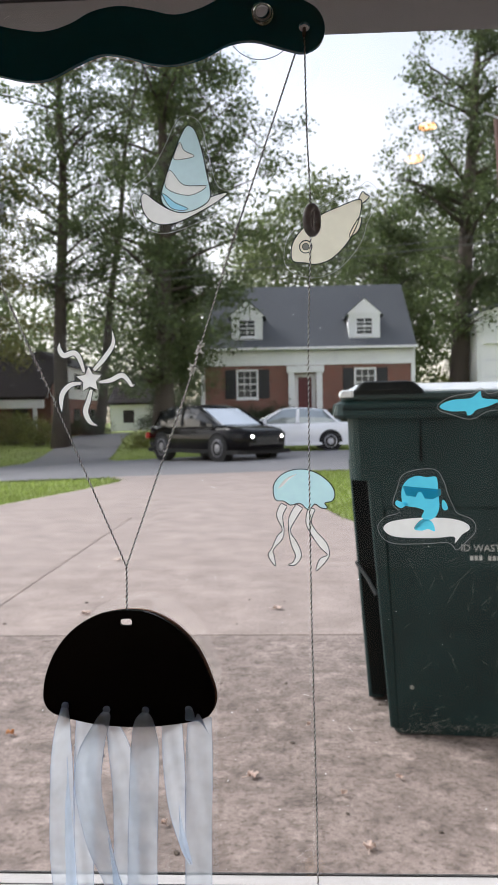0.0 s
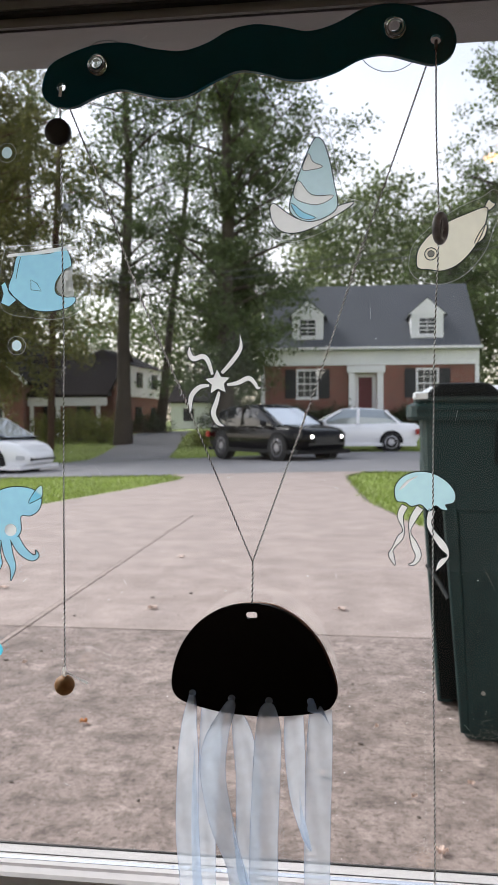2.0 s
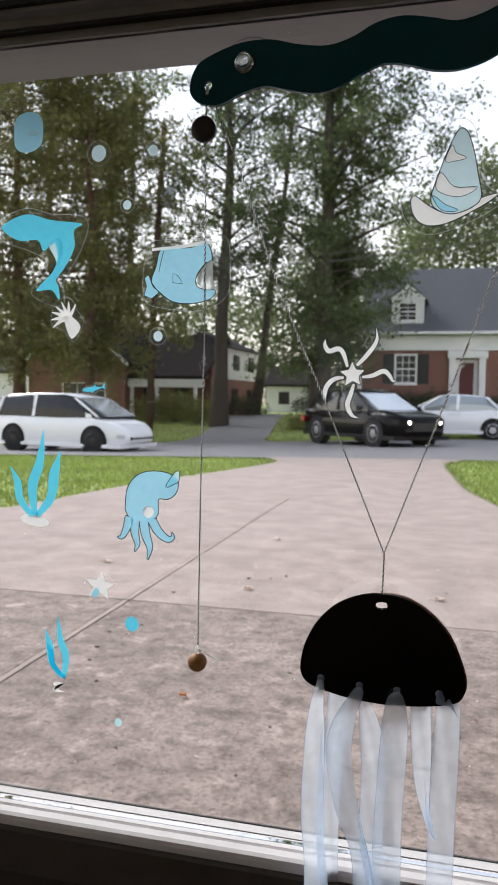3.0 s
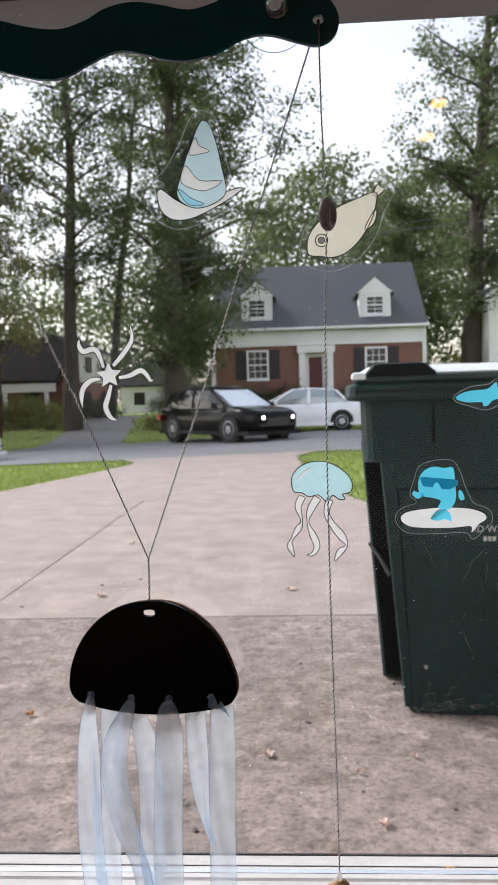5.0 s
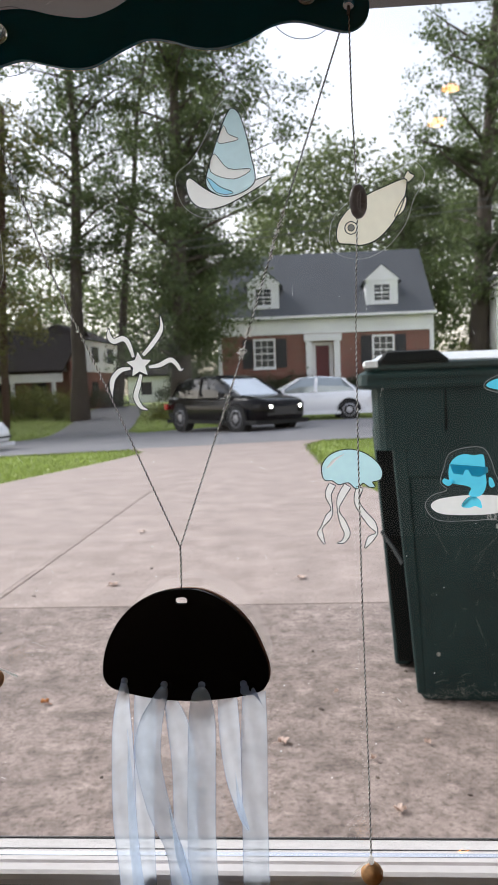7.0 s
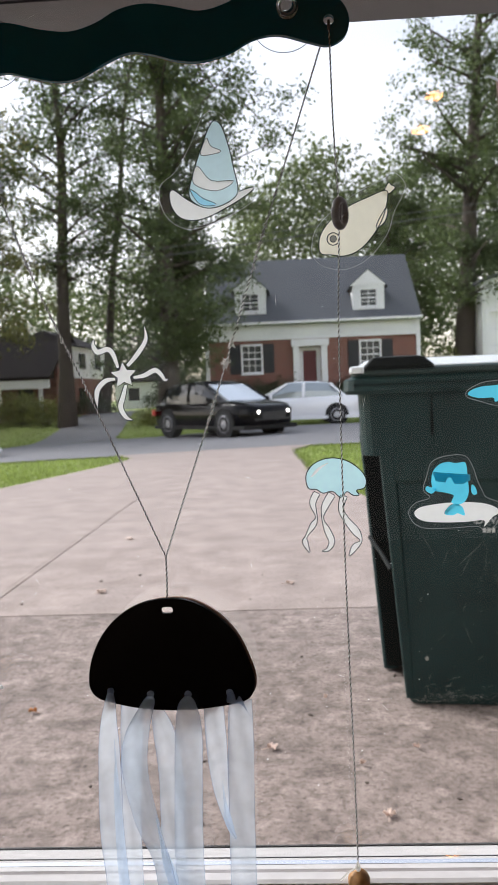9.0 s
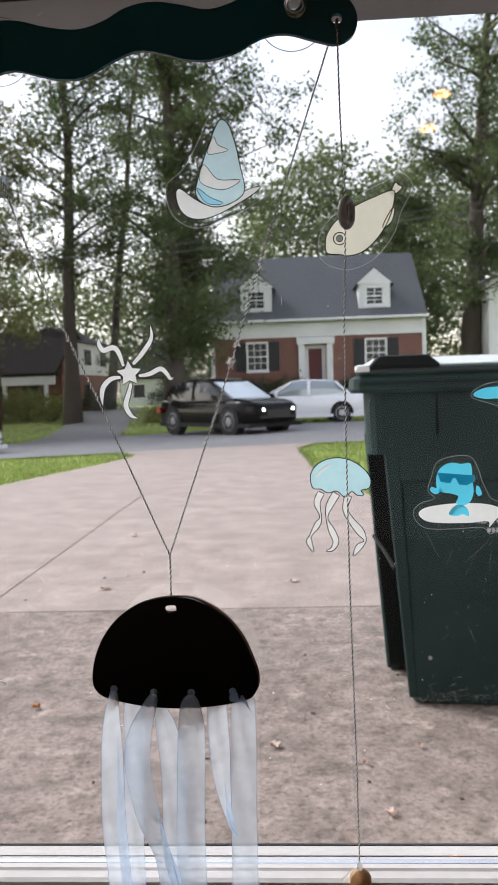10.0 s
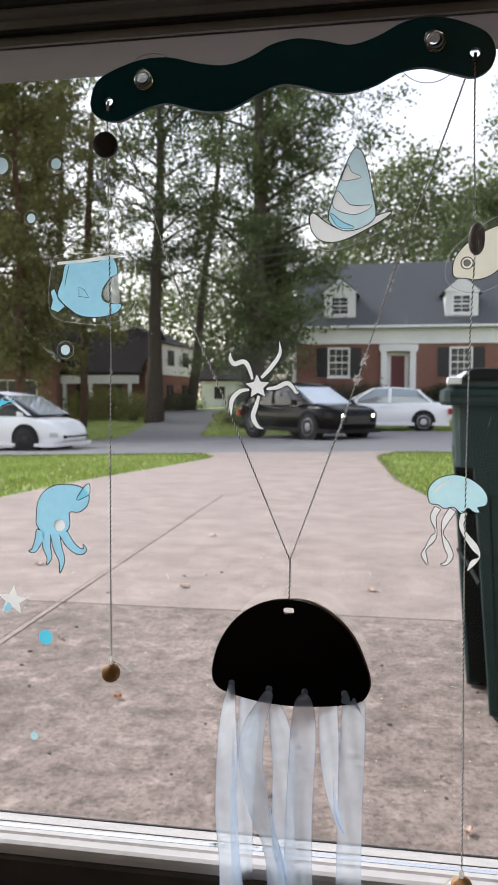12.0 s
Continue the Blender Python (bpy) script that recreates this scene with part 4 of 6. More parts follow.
ribbon([(0.2030, 0.7480, 0.0130, 0, -0.002), (0.2020, 0.7250, 0.0140, 8, -0.002), (0.2000, 0.6900, 0.0120, 20, -0.002), (0.1985, 0.6400, 0.0120, 10, -0.002), (0.1990, 0.5800, 0.0130, 0, -0.002)])
ribbon([(0.2165, 0.6780, 0.0004, 60, 0.007), (0.2190, 0.6650, 0.0020, 60, 0.008), (0.2225, 0.6500, 0.0060, 45, 0.009), (0.2262, 0.6360, 0.0070, 30, 0.009), (0.2280, 0.6200, 0.0040, 20, 0.009)], "blue folded ribbon edge", "organza_fold")
ribbon([(0.2720, 0.7480, 0.0140, 0, -0.0015), (0.2712, 0.7200, 0.0160, 5, -0.0015), (0.2700, 0.6700, 0.0160, 0, -0.0015), (0.2690, 0.5800, 0.0165, 0, -0.0015)])
for x, z in ((0.1915, 0.7572), (0.2165, 0.7548), (0.2400, 0.7543), (0.2660, 0.7548)):
    part("ribbon_fold", turned([(-0.0262, 0.0006), (-0.0255, 0.0019), (-0.0240, 0.0024), (-0.0226, 0.0018)], 10, at=(x, 0, z)), "organza_edge", charm, "pinched ribbon fold", True)
part("bow", plate(spline([(0.2655, 0.7560), (0.2640, 0.7500), (0.2680, 0.7485), (0.2730, 0.7480), (0.2790, 0.7395), (0.2775, 0.7420), (0.2725, 0.7530), (0.2700, 0.7505), (0.2690, 0.7545)], 4), -0.0262, -0.0258), "organza_edge", charm, "small bluish ribbon bow")


# ---- stickers on the inside of the pane ----
def film_of(outline, cuts, y):
    """A printed film: one flat skin, with holes where other prints show."""
    bm, edges = bmesh.new(), []
    for ring in (outline, *cuts):
        vs = [bm.verts.new((x, y, z)) for x, z in ring]
        edges += [bm.edges.new((vs[i], vs[(i + 1) % len(vs)])) for i in range(len(vs))]
    if cuts:
        bmesh.ops.triangle_fill(bm, use_beauty=True, use_dissolve=False, edges=edges, normal=(0, -1, 0))
    else:
        bm.faces.new(bm.verts)
    return bm



def inside(x, z, outline):
    hit = False
    for (ax, az), (bx, bz) in zip(outline, outline[1:] + outline[:1]):
        if (az > z) != (bz > z) and x < ax + (bx - ax) * (z - az) / (bz - az):
            hit = not hit
    return hit


def sticker(label, backing, layers, merged=False, edge=True):
    """A clear cut sticker on the glass: its backing outline and its printed layers (name, outline, material, inked)."""
    ob = thing("window_sticker", label, "sticker", "stickers on the window")
    if backing:
        sheet_ob = part("clear_backing", film_of(backing, [], -0.0003), "vinyl", ob, "clear vinyl border")
    if backing and edge:
        bm = bmesh.new()
        outer, inner = backing, grow(backing, -0.0004)
        a = [bm.verts.new((x, -0.0005, z)) for x, z in outer]
        b = [bm.verts.new((x, -0.0005, z)) for x, z in inner]
        for i in range(len(a)):
            j = (i + 1) % len(a)
            bm.faces.new((a[i], a[j], b[j], b[i]))
        part("cut_edge", bm, "vinyl_edge", sheet_ob)
    depth = -0.0006
    for level, (name, outline, material, inked, *cut) in enumerate(layers):
        cuts = [o for o in cut]
        if inked:
            rings = bmesh.new()
            outer, inner = grow(outline, inked), grow(outline, -0.0001)
            loop_a = [rings.verts.new((x, depth - 0.0003, z)) for x, z in outer]
            loop_b = [rings.verts.new((x, depth - 0.0003, z)) for x, z in inner]
            for i in range(len(loop_a)):
                k = (i + 1) % len(loop_a)
                if merged and any(o is not outline and inside(*outer[i], o) for j, (_, o, mat, ink, *_) in enumerate(layers) if ink and (mat == material or j > level)):
                    continue
                rings.faces.new((loop_a[i], loop_a[k], loop_b[k], loop_b[i]))
            part("ink_line", rings, "ink", ob)
        if material:
            part(name, film_of(outline, cuts, depth), material, ob)
        depth -= 0.00025
    return ob


INK = 0.0005
# striped cone on a pale base
cone = spline([(0.2700, 1.1085), (0.2737, 1.1050), (0.2775, 1.0930), (0.2800, 1.0800), (0.2823, 1.0655), (0.2760, 1.0590), (0.2650, 1.0560), (0.2560, 1.0590), (0.2520, 1.0655), (0.2560, 1.0800), (0.2620, 1.0960), (0.2670, 1.1065)], 4)
foot = spline([(0.2395, 1.0650), (0.2412, 1.0680), (0.2440, 1.0668), (0.2500, 1.0620), (0.2600, 1.0570), (0.2720, 1.0600), (0.2830, 1.0650), (0.2925, 1.0672), (0.2870, 1.0625), (0.2760, 1.0565), (0.2640, 1.0510), (0.2540, 1.0490), (0.2460, 1.0510), (0.2410, 1.0570)], 4)
cone_back = spline([(0.2700, 1.1150), (0.2775, 1.1090), (0.2820, 1.0900), (0.2870, 1.0720), (0.2960, 1.0680), (0.2980, 1.0640), (0.2840, 1.0540), (0.2620, 1.0450), (0.2480, 1.0440), (0.2360, 1.0530), (0.2330, 1.0700), (0.2440, 1.0800), (0.2540, 1.0960), (0.2620, 1.1120)], 4)
bands = [spline([(0.2640, 1.0985), (0.2666, 1.0935), (0.2728, 1.0902), (0.2660, 1.0885), (0.2602, 1.0890)], 4), spline([(0.2576, 1.0818), (0.2660, 1.0725), (0.2800, 1.0716), (0.2693, 1.0662), (0.2552, 1.0712)], 4), spline([(0.2528, 1.0672), (0.2556, 1.0660), (0.2605, 1.0618), (0.2685, 1.0580), (0.2630, 1.0572), (0.2572, 1.0596)], 4)]
sticker("pale blue and white striped cone sticker on clear vinyl", cone_back, [
    ("base", foot, "white_print", INK), ("cone", cone, "sky_print", INK, *bands),
    *[("stripe", outline, material, 0.0003) for outline, material in zip(bands, ("white_print", "white_print", "mid_print"))]], True)
# cream teardrop
drop = spline([(0.3318, 1.0300), (0.3335, 1.0370), (0.3400, 1.0450), (0.3500, 1.0520), (0.3620, 1.0570), (0.3735, 1.0608), (0.3745, 1.0560), (0.3715, 1.0450), (0.3650, 1.0340), (0.3560, 1.0255), (0.3470, 1.0225), (0.3400, 1.0235), (0.3330, 1.0245)], 4)
tip = spline([(0.3730, 1.0600), (0.3755, 1.0655), (0.3772, 1.0640), (0.3795, 1.0625), (0.3755, 1.0590)], 3)
side_fin = spline([(0.3735, 1.0500), (0.3745, 1.0480), (0.3725, 1.0420), (0.3675, 1.0385), (0.3690, 1.0430)], 3)
drop_back = spline([(0.3270, 1.0300), (0.3300, 1.0400), (0.3400, 1.0500), (0.3560, 1.0610), (0.3720, 1.0680), (0.3790, 1.0720), (0.3860, 1.0650), (0.3840, 1.0570), (0.3790, 1.0480), (0.3740, 1.0340), (0.3620, 1.0200), (0.3480, 1.0140), (0.3350, 1.0160), (0.3280, 1.0220)], 4)
sticker("cream teardrop sticker with a ringed spot on clear vinyl", drop_back, [
    ("tip", tip, "cream_print", INK), ("fin", side_fin, "cream_print", INK), ("body", drop, "cream_print", INK, oval(0.3405, 1.0330, 0.0036, 0.0036)),
    ("ring", oval(0.3405, 1.0330, 0.0036, 0.0036), "cream_print", 0.0005), ("spot", oval(0.3405, 1.0330, 0.0019, 0.0019), "grey_print", 0.0003)])
# white star with five wavy arms
hub = [(0.2050 + r * math.sin(a), 0.9540 + r * math.cos(a)) for a, r in ((math.tau * i / 10 - 0.05, 0.0085 if i % 2 == 0 else 0.0042) for i in range(10))]
arms = [([(0.2075, 0.9600), (0.2140, 0.9670), (0.2200, 0.9760), (0.2195, 0.9850)], [0.0030, 0.0042, 0.0035, 0.0004]),
        ([(0.2015, 0.9590), (0.1985, 0.9680), (0.1950, 0.9710), (0.1890, 0.9695), (0.1862, 0.9735), (0.1866, 0.9775)], [0.0026, 0.0042, 0.0046, 0.0046, 0.0036, 0.0004]),
        ([(0.2110, 0.9525), (0.2180, 0.9535), (0.2250, 0.9565), (0.2290, 0.9535), (0.2312, 0.9500), (0.2335, 0.9510)], [0.0024, 0.0040, 0.0044, 0.0036, 0.0024, 0.0004]),
        ([(0.2060, 0.9480), (0.2040, 0.9410), (0.2020, 0.9340), (0.2050, 0.9275), (0.2095, 0.9255)], [0.0026, 0.0042, 0.0046, 0.0036, 0.0004]),
        ([(0.1995, 0.9520), (0.1930, 0.9510), (0.1880, 0.9460), (0.1868, 0.9400), (0.1872, 0.9340)], [0.0024, 0.0042, 0.0046, 0.0036, 0.0004])]
star_back = spline([(0.2210, 0.9910), (0.2270, 0.9800), (0.2290, 0.9660), (0.2390, 0.9560), (0.2370, 0.9460), (0.2220, 0.9440), (0.2150, 0.9260), (0.2060, 0.9200), (0.1970, 0.9290), (0.1830, 0.9280), (0.1800, 0.9440), (0.1830, 0.9600), (0.1810, 0.9790), (0.1920, 0.9830), (0.2040, 0.9780)], 4)
sticker("white wavy five-armed star sticker on clear vinyl", star_back, [*[("arm", stroke(p, [0.74 * k for k in w]), "white_print", 0.0004) for p, w in arms], ("hub", hub, "white_print", 0.0005)], edge=False)
# pale blue dome with three twisted white streamers
cap = spline([(0.3188, 0.8810), (0.3190, 0.8870), (0.3230, 0.8925), (0.3300, 0.8958), (0.3380, 0.8962), (0.3460, 0.8935), (0.3530, 0.8880), (0.3562, 0.8820), (0.3550, 0.8770), (0.3500, 0.8755), (0.3515, 0.8725), (0.3480, 0.8725), (0.3440, 0.8750), (0.3400, 0.8715), (0.3350, 0.8755), (0.3290, 0.8745), (0.3250, 0.8770), (0.3205, 0.8775)], 4)
shine = spline([(0.3215, 0.8850), (0.3260, 0.8905), (0.3330, 0.8935), (0.3280, 0.8900), (0.3240, 0.8860)], 4)
streamers = [([(0.3250, 0.8745), (0.3222, 0.8680), (0.3242, 0.8590), (0.3220, 0.8540), (0.3175, 0.8470), (0.3165, 0.8430), (0.3190, 0.8365)], [0.0040, 0.0036, 0.0008, 0.0034, 0.0010, 0.0032, 0.0006]),
             ([(0.3345, 0.8735), (0.3300, 0.8660), (0.3282, 0.8580), (0.3310, 0.8500), (0.3335, 0.8430), (0.3310, 0.8380), (0.3275, 0.8370)], [0.0046, 0.0040, 0.0008, 0.0036, 0.0034, 0.0020, 0.0004]),
             ([(0.3420, 0.8720), (0.3400, 0.8640), (0.3430, 0.8570), (0.3490, 0.8490), (0.3520, 0.8430), (0.3480, 0.8390), (0.3445, 0.8335)], [0.0042, 0.0030, 0.0034, 0.0046, 0.0010, 0.0036, 0.0006])]
sticker("pale blue domed sticker with white streamers", None, [*[("streamer", stroke(p, w), "white_print", 0.0004) for p, w in streamers], ("dome", cap, "ice_print", INK, shine), ("highlight", shine, "white_print", 0)])
# bright blue figure-shaped blob on a white board
board_shape = spline([(0.3862, 0.8590), (0.3900, 0.8630), (0.4020, 0.8650), (0.4150, 0.8655), (0.4290, 0.8645), (0.4375, 0.8615), (0.4390, 0.8580), (0.4345, 0.8548), (0.4300, 0.8495), (0.4295, 0.8535), (0.4180, 0.8528), (0.4020, 0.8530), (0.3910, 0.8545)], 4)
blob = spline([(0.3985, 0.8740), (0.3975, 0.8830), (0.4010, 0.8890), (0.4070, 0.8915), (0.4130, 0.8905), (0.4180, 0.8910), (0.4195, 0.8880), (0.4200, 0.8800), (0.4205, 0.8720), (0.4180, 0.8660), (0.4130, 0.8640), (0.4095, 0.8660), (0.4110, 0.8700), (0.4060, 0.8720)], 4)
lobe_a = spline([(0.3950, 0.8740), (0.3960, 0.8765), (0.3985, 0.8755), (0.4010, 0.8760), (0.4015, 0.8735), (0.3985, 0.8715)], 3)
lobe_b = spline([(0.4225, 0.8765), (0.4245, 0.8750), (0.4258, 0.8710), (0.4235, 0.8700), (0.4220, 0.8725)], 3)
fluke = spline([(0.4050, 0.8600), (0.4085, 0.8650), (0.4130, 0.8660), (0.4165, 0.8635), (0.4175, 0.8585), (0.4135, 0.8600), (0.4100, 0.8590)], 3)
band = [(0.3975, 0.8855), (0.4215, 0.8830), (0.4215, 0.8795), (0.4165, 0.8770), (0.4115, 0.8775), (0.4095, 0.8815), (0.4075, 0.8815), (0.4060, 0.8785), (0.4000, 0.8795), (0.3985, 0.8840)]
rider_back = spline([(0.3825, 0.8590), (0.3870, 0.8660), (0.3960, 0.8690), (0.3920, 0.8740), (0.3945, 0.8830), (0.3980, 0.8920), (0.4080, 0.8955), (0.4190, 0.8950), (0.4240, 0.8870), (0.4260, 0.8800), (0.4295, 0.8720), (0.4320, 0.8680), (0.4410, 0.8640), (0.4430, 0.8570), (0.4380, 0.8510), (0.4310, 0.8450), (0.4260, 0.8495), (0.4100, 0.8490), (0.3900, 0.8500)], 4)
sticker("bright blue rounded sticker with a dark band on a white oval", rider_back, [("board", board_shape, "white_print", 0, [(x, z - 0.0014) for x, z in fluke]), ("lobe", [(x - 0.0014, z) for x, z in lobe_a], "blue_print", 0), ("lobe", lobe_b, "blue_print", 0), ("body", blob, "blue_print", 0), ("fluke", [(x, z - 0.0014) for x, z in fluke], "blue_print", 0), ("band", band, "teal_print", 0)])


def swimmer(label, cx, cz, size, turn, material, backed=True):
    """A plain spindle with a forked end and a fin."""
    c, s = math.cos(radians(turn)), math.sin(radians(turn))

    def put(pts):
        return [(cx + size * (x * c - 0.7 * z * s), cz + size * (x * s + 0.7 * z * c)) for x, z in pts]
    outline = put(spline([(-0.5, -0.02), (-0.46, 0.07), (-0.3, 0.13), (-0.06, 0.13), (0.03, 0.2), (0.1, 0.26), (0.12, 0.12), (0.28, 0.07), (0.38, 0.06), (0.46, 0.2), (0.52, 0.22), (0.49, 0.06), (0.53, -0.07), (0.47, -0.09), (0.36, 0.0), (0.2, -0.07), (0.02, -0.12), (-0.04, -0.2), (-0.12, -0.22), (-0.14, -0.13), (-0.34, -0.11)], 3))
    backing = grow(put(spline([(-0.52, 0.0), (-0.3, 0.17), (0.0, 0.2), (0.1, 0.3), (0.2, 0.16), (0.42, 0.2), (0.54, 0.26), (0.58, 0.0), (0.5, -0.13), (0.2, -0.13), (-0.06, -0.27), (-0.3, -0.16)], 4)), 0.03 * size) if backed else None
    sticker(label, backing, [("body", outline, material, 0)])


swimmer("bright blue spindle-shaped sticker with a forked end", 0.4425, 0.9350, 0.0420, 4, "blue_print")
swimmer("small bright blue spindle-shaped sticker", 0.0190, 0.9425, 0.0175, 8, "blue_print")
# blue body with a wedge cut out, under a flat white bar
wedge_body = spline([(0.0600, 1.0180), (0.0635, 1.0290), (0.0665, 1.0400), (0.0760, 1.0410), (0.0890, 1.0410), (0.1000, 1.0440), (0.1040, 1.0330), (0.0990, 1.0300), (0.0930, 1.0220), (0.0930, 1.0150), (0.0990, 1.0120), (0.1065, 1.0115), (0.1030, 1.0060), (0.0900, 1.0030), (0.0760, 1.0045), (0.0665, 1.0110)], 4)
wedge_tail = [(0.0598, 1.0178), (0.0575, 1.0232), (0.0548, 1.0212), (0.0563, 1.0152), (0.0545, 1.0092), (0.0600, 1.0068), (0.0652, 1.0108), (0.0622, 1.0146)]
notched = sticker("soft blue rounded sticker with a wedge-shaped notch under a white bar", spline([(0.0530, 1.0200), (0.0560, 1.0400), (0.0620, 1.0470), (0.0900, 1.0470), (0.1130, 1.0480), (0.1170, 1.0300), (0.1150, 1.0080), (0.0980, 0.9980), (0.0740, 0.9990), (0.0560, 1.0040)], 4), [
    ("tail", wedge_tail, "mid_print", 0.0004), ("body", wedge_body, "mid_print", INK), ("flap", [(0.0760, 1.0240), (0.0800, 1.0215), (0.0830, 1.0165), (0.0760, 1.0175)], "", 0.0004), ("gill", stroke([(0.0690, 1.0395), (0.0672, 1.0330), (0.0655, 1.0250)], [0.0004, 0.0005, 0.0004]), "ink", 0), ("mouth", spline([(0.0935, 1.0185), (0.0985, 1.0280), (0.1042, 1.0322), (0.1048, 1.0220), (0.1055, 1.0125), (0.0990, 1.0128)], 4), "vinyl_edge", 0),
    ("bar", [(0.0605, 1.0395), (0.0605, 1.0415), (0.0780, 1.0425), (0.1000, 1.0455), (0.1090, 1.0440), (0.1000, 1.0425), (0.0800, 1.0405)], "white_print", 0)])
notched.matrix_basis = pose(0.0030, 0, -0.0005)
# soft blue bulb with five curled tails
bulb = spline([(0.0450, 0.8600), (0.0465, 0.8720), (0.0520, 0.8800), (0.0600, 0.8840), (0.0700, 0.8848), (0.0790, 0.8830), (0.0845, 0.8780), (0.0830, 0.8700), (0.0770, 0.8655), (0.0700, 0.8650), (0.0700, 0.8560), (0.0670, 0.8510), (0.0600, 0.8500), (0.0500, 0.8500), (0.0455, 0.8550)], 4)
tails = [([(0.0475, 0.8512), (0.0455, 0.8430), (0.0420, 0.8365), (0.0385, 0.8360)], [0.0060, 0.0050, 0.0030, 0.0004]),
         ([(0.0520, 0.8502), (0.0520, 0.8400), (0.0540, 0.8320), (0.0520, 0.8265)], [0.0066, 0.0056, 0.0034, 0.0004]),
         ([(0.0585, 0.8502), (0.0605, 0.8390), (0.0635, 0.8300), (0.0620, 0.8210)], [0.0066, 0.0062, 0.0040, 0.0004]),
         ([(0.0645, 0.8512), (0.0700, 0.8420), (0.0770, 0.8370), (0.0810, 0.8385), (0.0800, 0.8420)], [0.0064, 0.0060, 0.0044, 0.0024, 0.0004])]
ear = spline([(0.0755, 0.8740), (0.0810, 0.8830), (0.0850, 0.8855), (0.0852, 0.8790), (0.0820, 0.8765)], 3)
sticker("soft blue bulb-shaped sticker with curled tails", None, [*[("tail", stroke(p, w), "mid_print", INK) for p, w in tails], ("bulb", bulb, "mid_print", INK, oval(0.0625, 0.8555, 0.0042, 0.0042)), ("flap", ear, "ice_print", 0.0004), ("disc", oval(0.0625, 0.8555, 0.0042, 0.0042), "white_print", 0)], True)
# bubbles
for x, z, r, material, ringed in ((0.0220, 1.1090, 0.0055, "pale_print", 0.0035), (0.0630, 1.1085, 0.0036, "pale_print", 0.0030), (0.0440, 1.0720, 0.0031, "pale_print", 0.0024), (0.0680, 0.9800, 0.0034, "pale_print", 0.0030), (0.0500, 0.7730, 0.0052, "blue_print", 0), (0.0400, 0.6990, 0.0030, "ice_print", 0)):
    sticker("small round light blue bubble sticker", oval(x, z, r + ringed, r + ringed) if ringed else None, [("dot", oval(x, z, r, r * 1.05), material, 0)])
# curved bright blue leaper, two weeds, a tuft, a small star
leaper = spline([(-0.0540, 1.0620), (-0.0350, 1.0690), (-0.0150, 1.0640), (0.0090, 1.0605), (0.0030, 1.0560), (0.0035, 1.0440), (-0.0040, 1.0300), (-0.0110, 1.0215), (-0.0090, 1.0160), (-0.0085, 1.0065), (-0.0150, 1.0140), (-0.0270, 1.0135), (-0.0200, 1.0210), (-0.0130, 1.0280), (-0.0100, 1.0390), (-0.0130, 1.0480), (-0.0210, 1.0420), (-0.0260, 1.0500), (-0.0400, 1.0500), (-0.0520, 1.0560)], 4)
belly = spline([(-0.0170, 1.0470), (-0.0080, 1.0510), (-0.0060, 1.0400), (-0.0100, 1.0300), (-0.0115, 1.0360)], 4)
sticker("bright blue curved sticker with a pale inner stripe", grow(spline([(-0.0560, 1.0640), (-0.0350, 1.0720), (-0.0150, 1.0670), (0.0120, 1.0630), (0.0070, 1.0420), (-0.0060, 1.0200), (-0.0070, 1.0030), (-0.0300, 1.0120), (-0.0180, 1.0260), (-0.0190, 1.0370), (-0.0330, 1.0440), (-0.0540, 1.0520)], 4), 0.0015), [("body", leaper, "blue_print", 0), ("stripe", belly, "sky_print", 0)])
sticker("white sticker shaped as a tuft of short spikes", spline([(-0.0150, 0.9950), (-0.0110, 1.0060), (0.0000, 1.0080), (0.0060, 0.9990), (0.0110, 0.9900), (0.0030, 0.9760), (-0.0050, 0.9840), (-0.0140, 0.9880)], 4), [
    ("stem", spline([(-0.0050, 0.9970), (0.0010, 0.9950), (0.0085, 0.9870), (0.0015, 0.9785), (-0.0035, 0.9880)], 3), "white_print", 0),
    *[("spike", stroke([(-0.0020, 0.9930), (-0.0020 + 0.006 * math.cos(a), 0.9930 + 0.006 * math.sin(a)), (-0.0020 + 0.0125 * math.cos(a + 0.12), 0.9930 + 0.0125 * math.sin(a + 0.12))], [0.0030, 0.0026, 0.0005]), "white_print", 0) for a in (radians(d) for d in (50, 78, 103, 128, 152, 178, 205))]])
for dx, dz, k, lean in ((0.0, 0.0, 1.0, 1.0), (0.0240, -0.1200, 0.72, -0.72)):
    weed = [([(-0.028, 0.848), (-0.030, 0.870), (-0.024, 0.888), (-0.021, 0.912)], [0.004, 0.008, 0.007, 0.0005]), ([(-0.026, 0.848), (-0.015, 0.862), (-0.012, 0.880), (-0.007, 0.897)], [0.004, 0.007, 0.008, 0.0005]), ([(-0.030, 0.848), (-0.040, 0.860), (-0.042, 0.872), (-0.048, 0.884)], [0.004, 0.006, 0.006, 0.0005])]

    def put(p):
        return (-0.028 + (p[0] + 0.028) * (lean if p[0] > -0.031 else k) + dx, 0.848 + (p[1] - 0.848) * k + dz)
    sticker("bright blue weed-shaped sticker on a white foot", None, [*[("frond", stroke([put(p) for p in pts], [w * k for w in ws]), "blue_print", 0) for pts, ws in weed], ("foot", [put(p) for p in oval(-0.028, 0.8445 if k == 1 else 0.8375, 0.012, 0.0042, 24, -8 if k == 1 else -18)], "white_print", 0)])
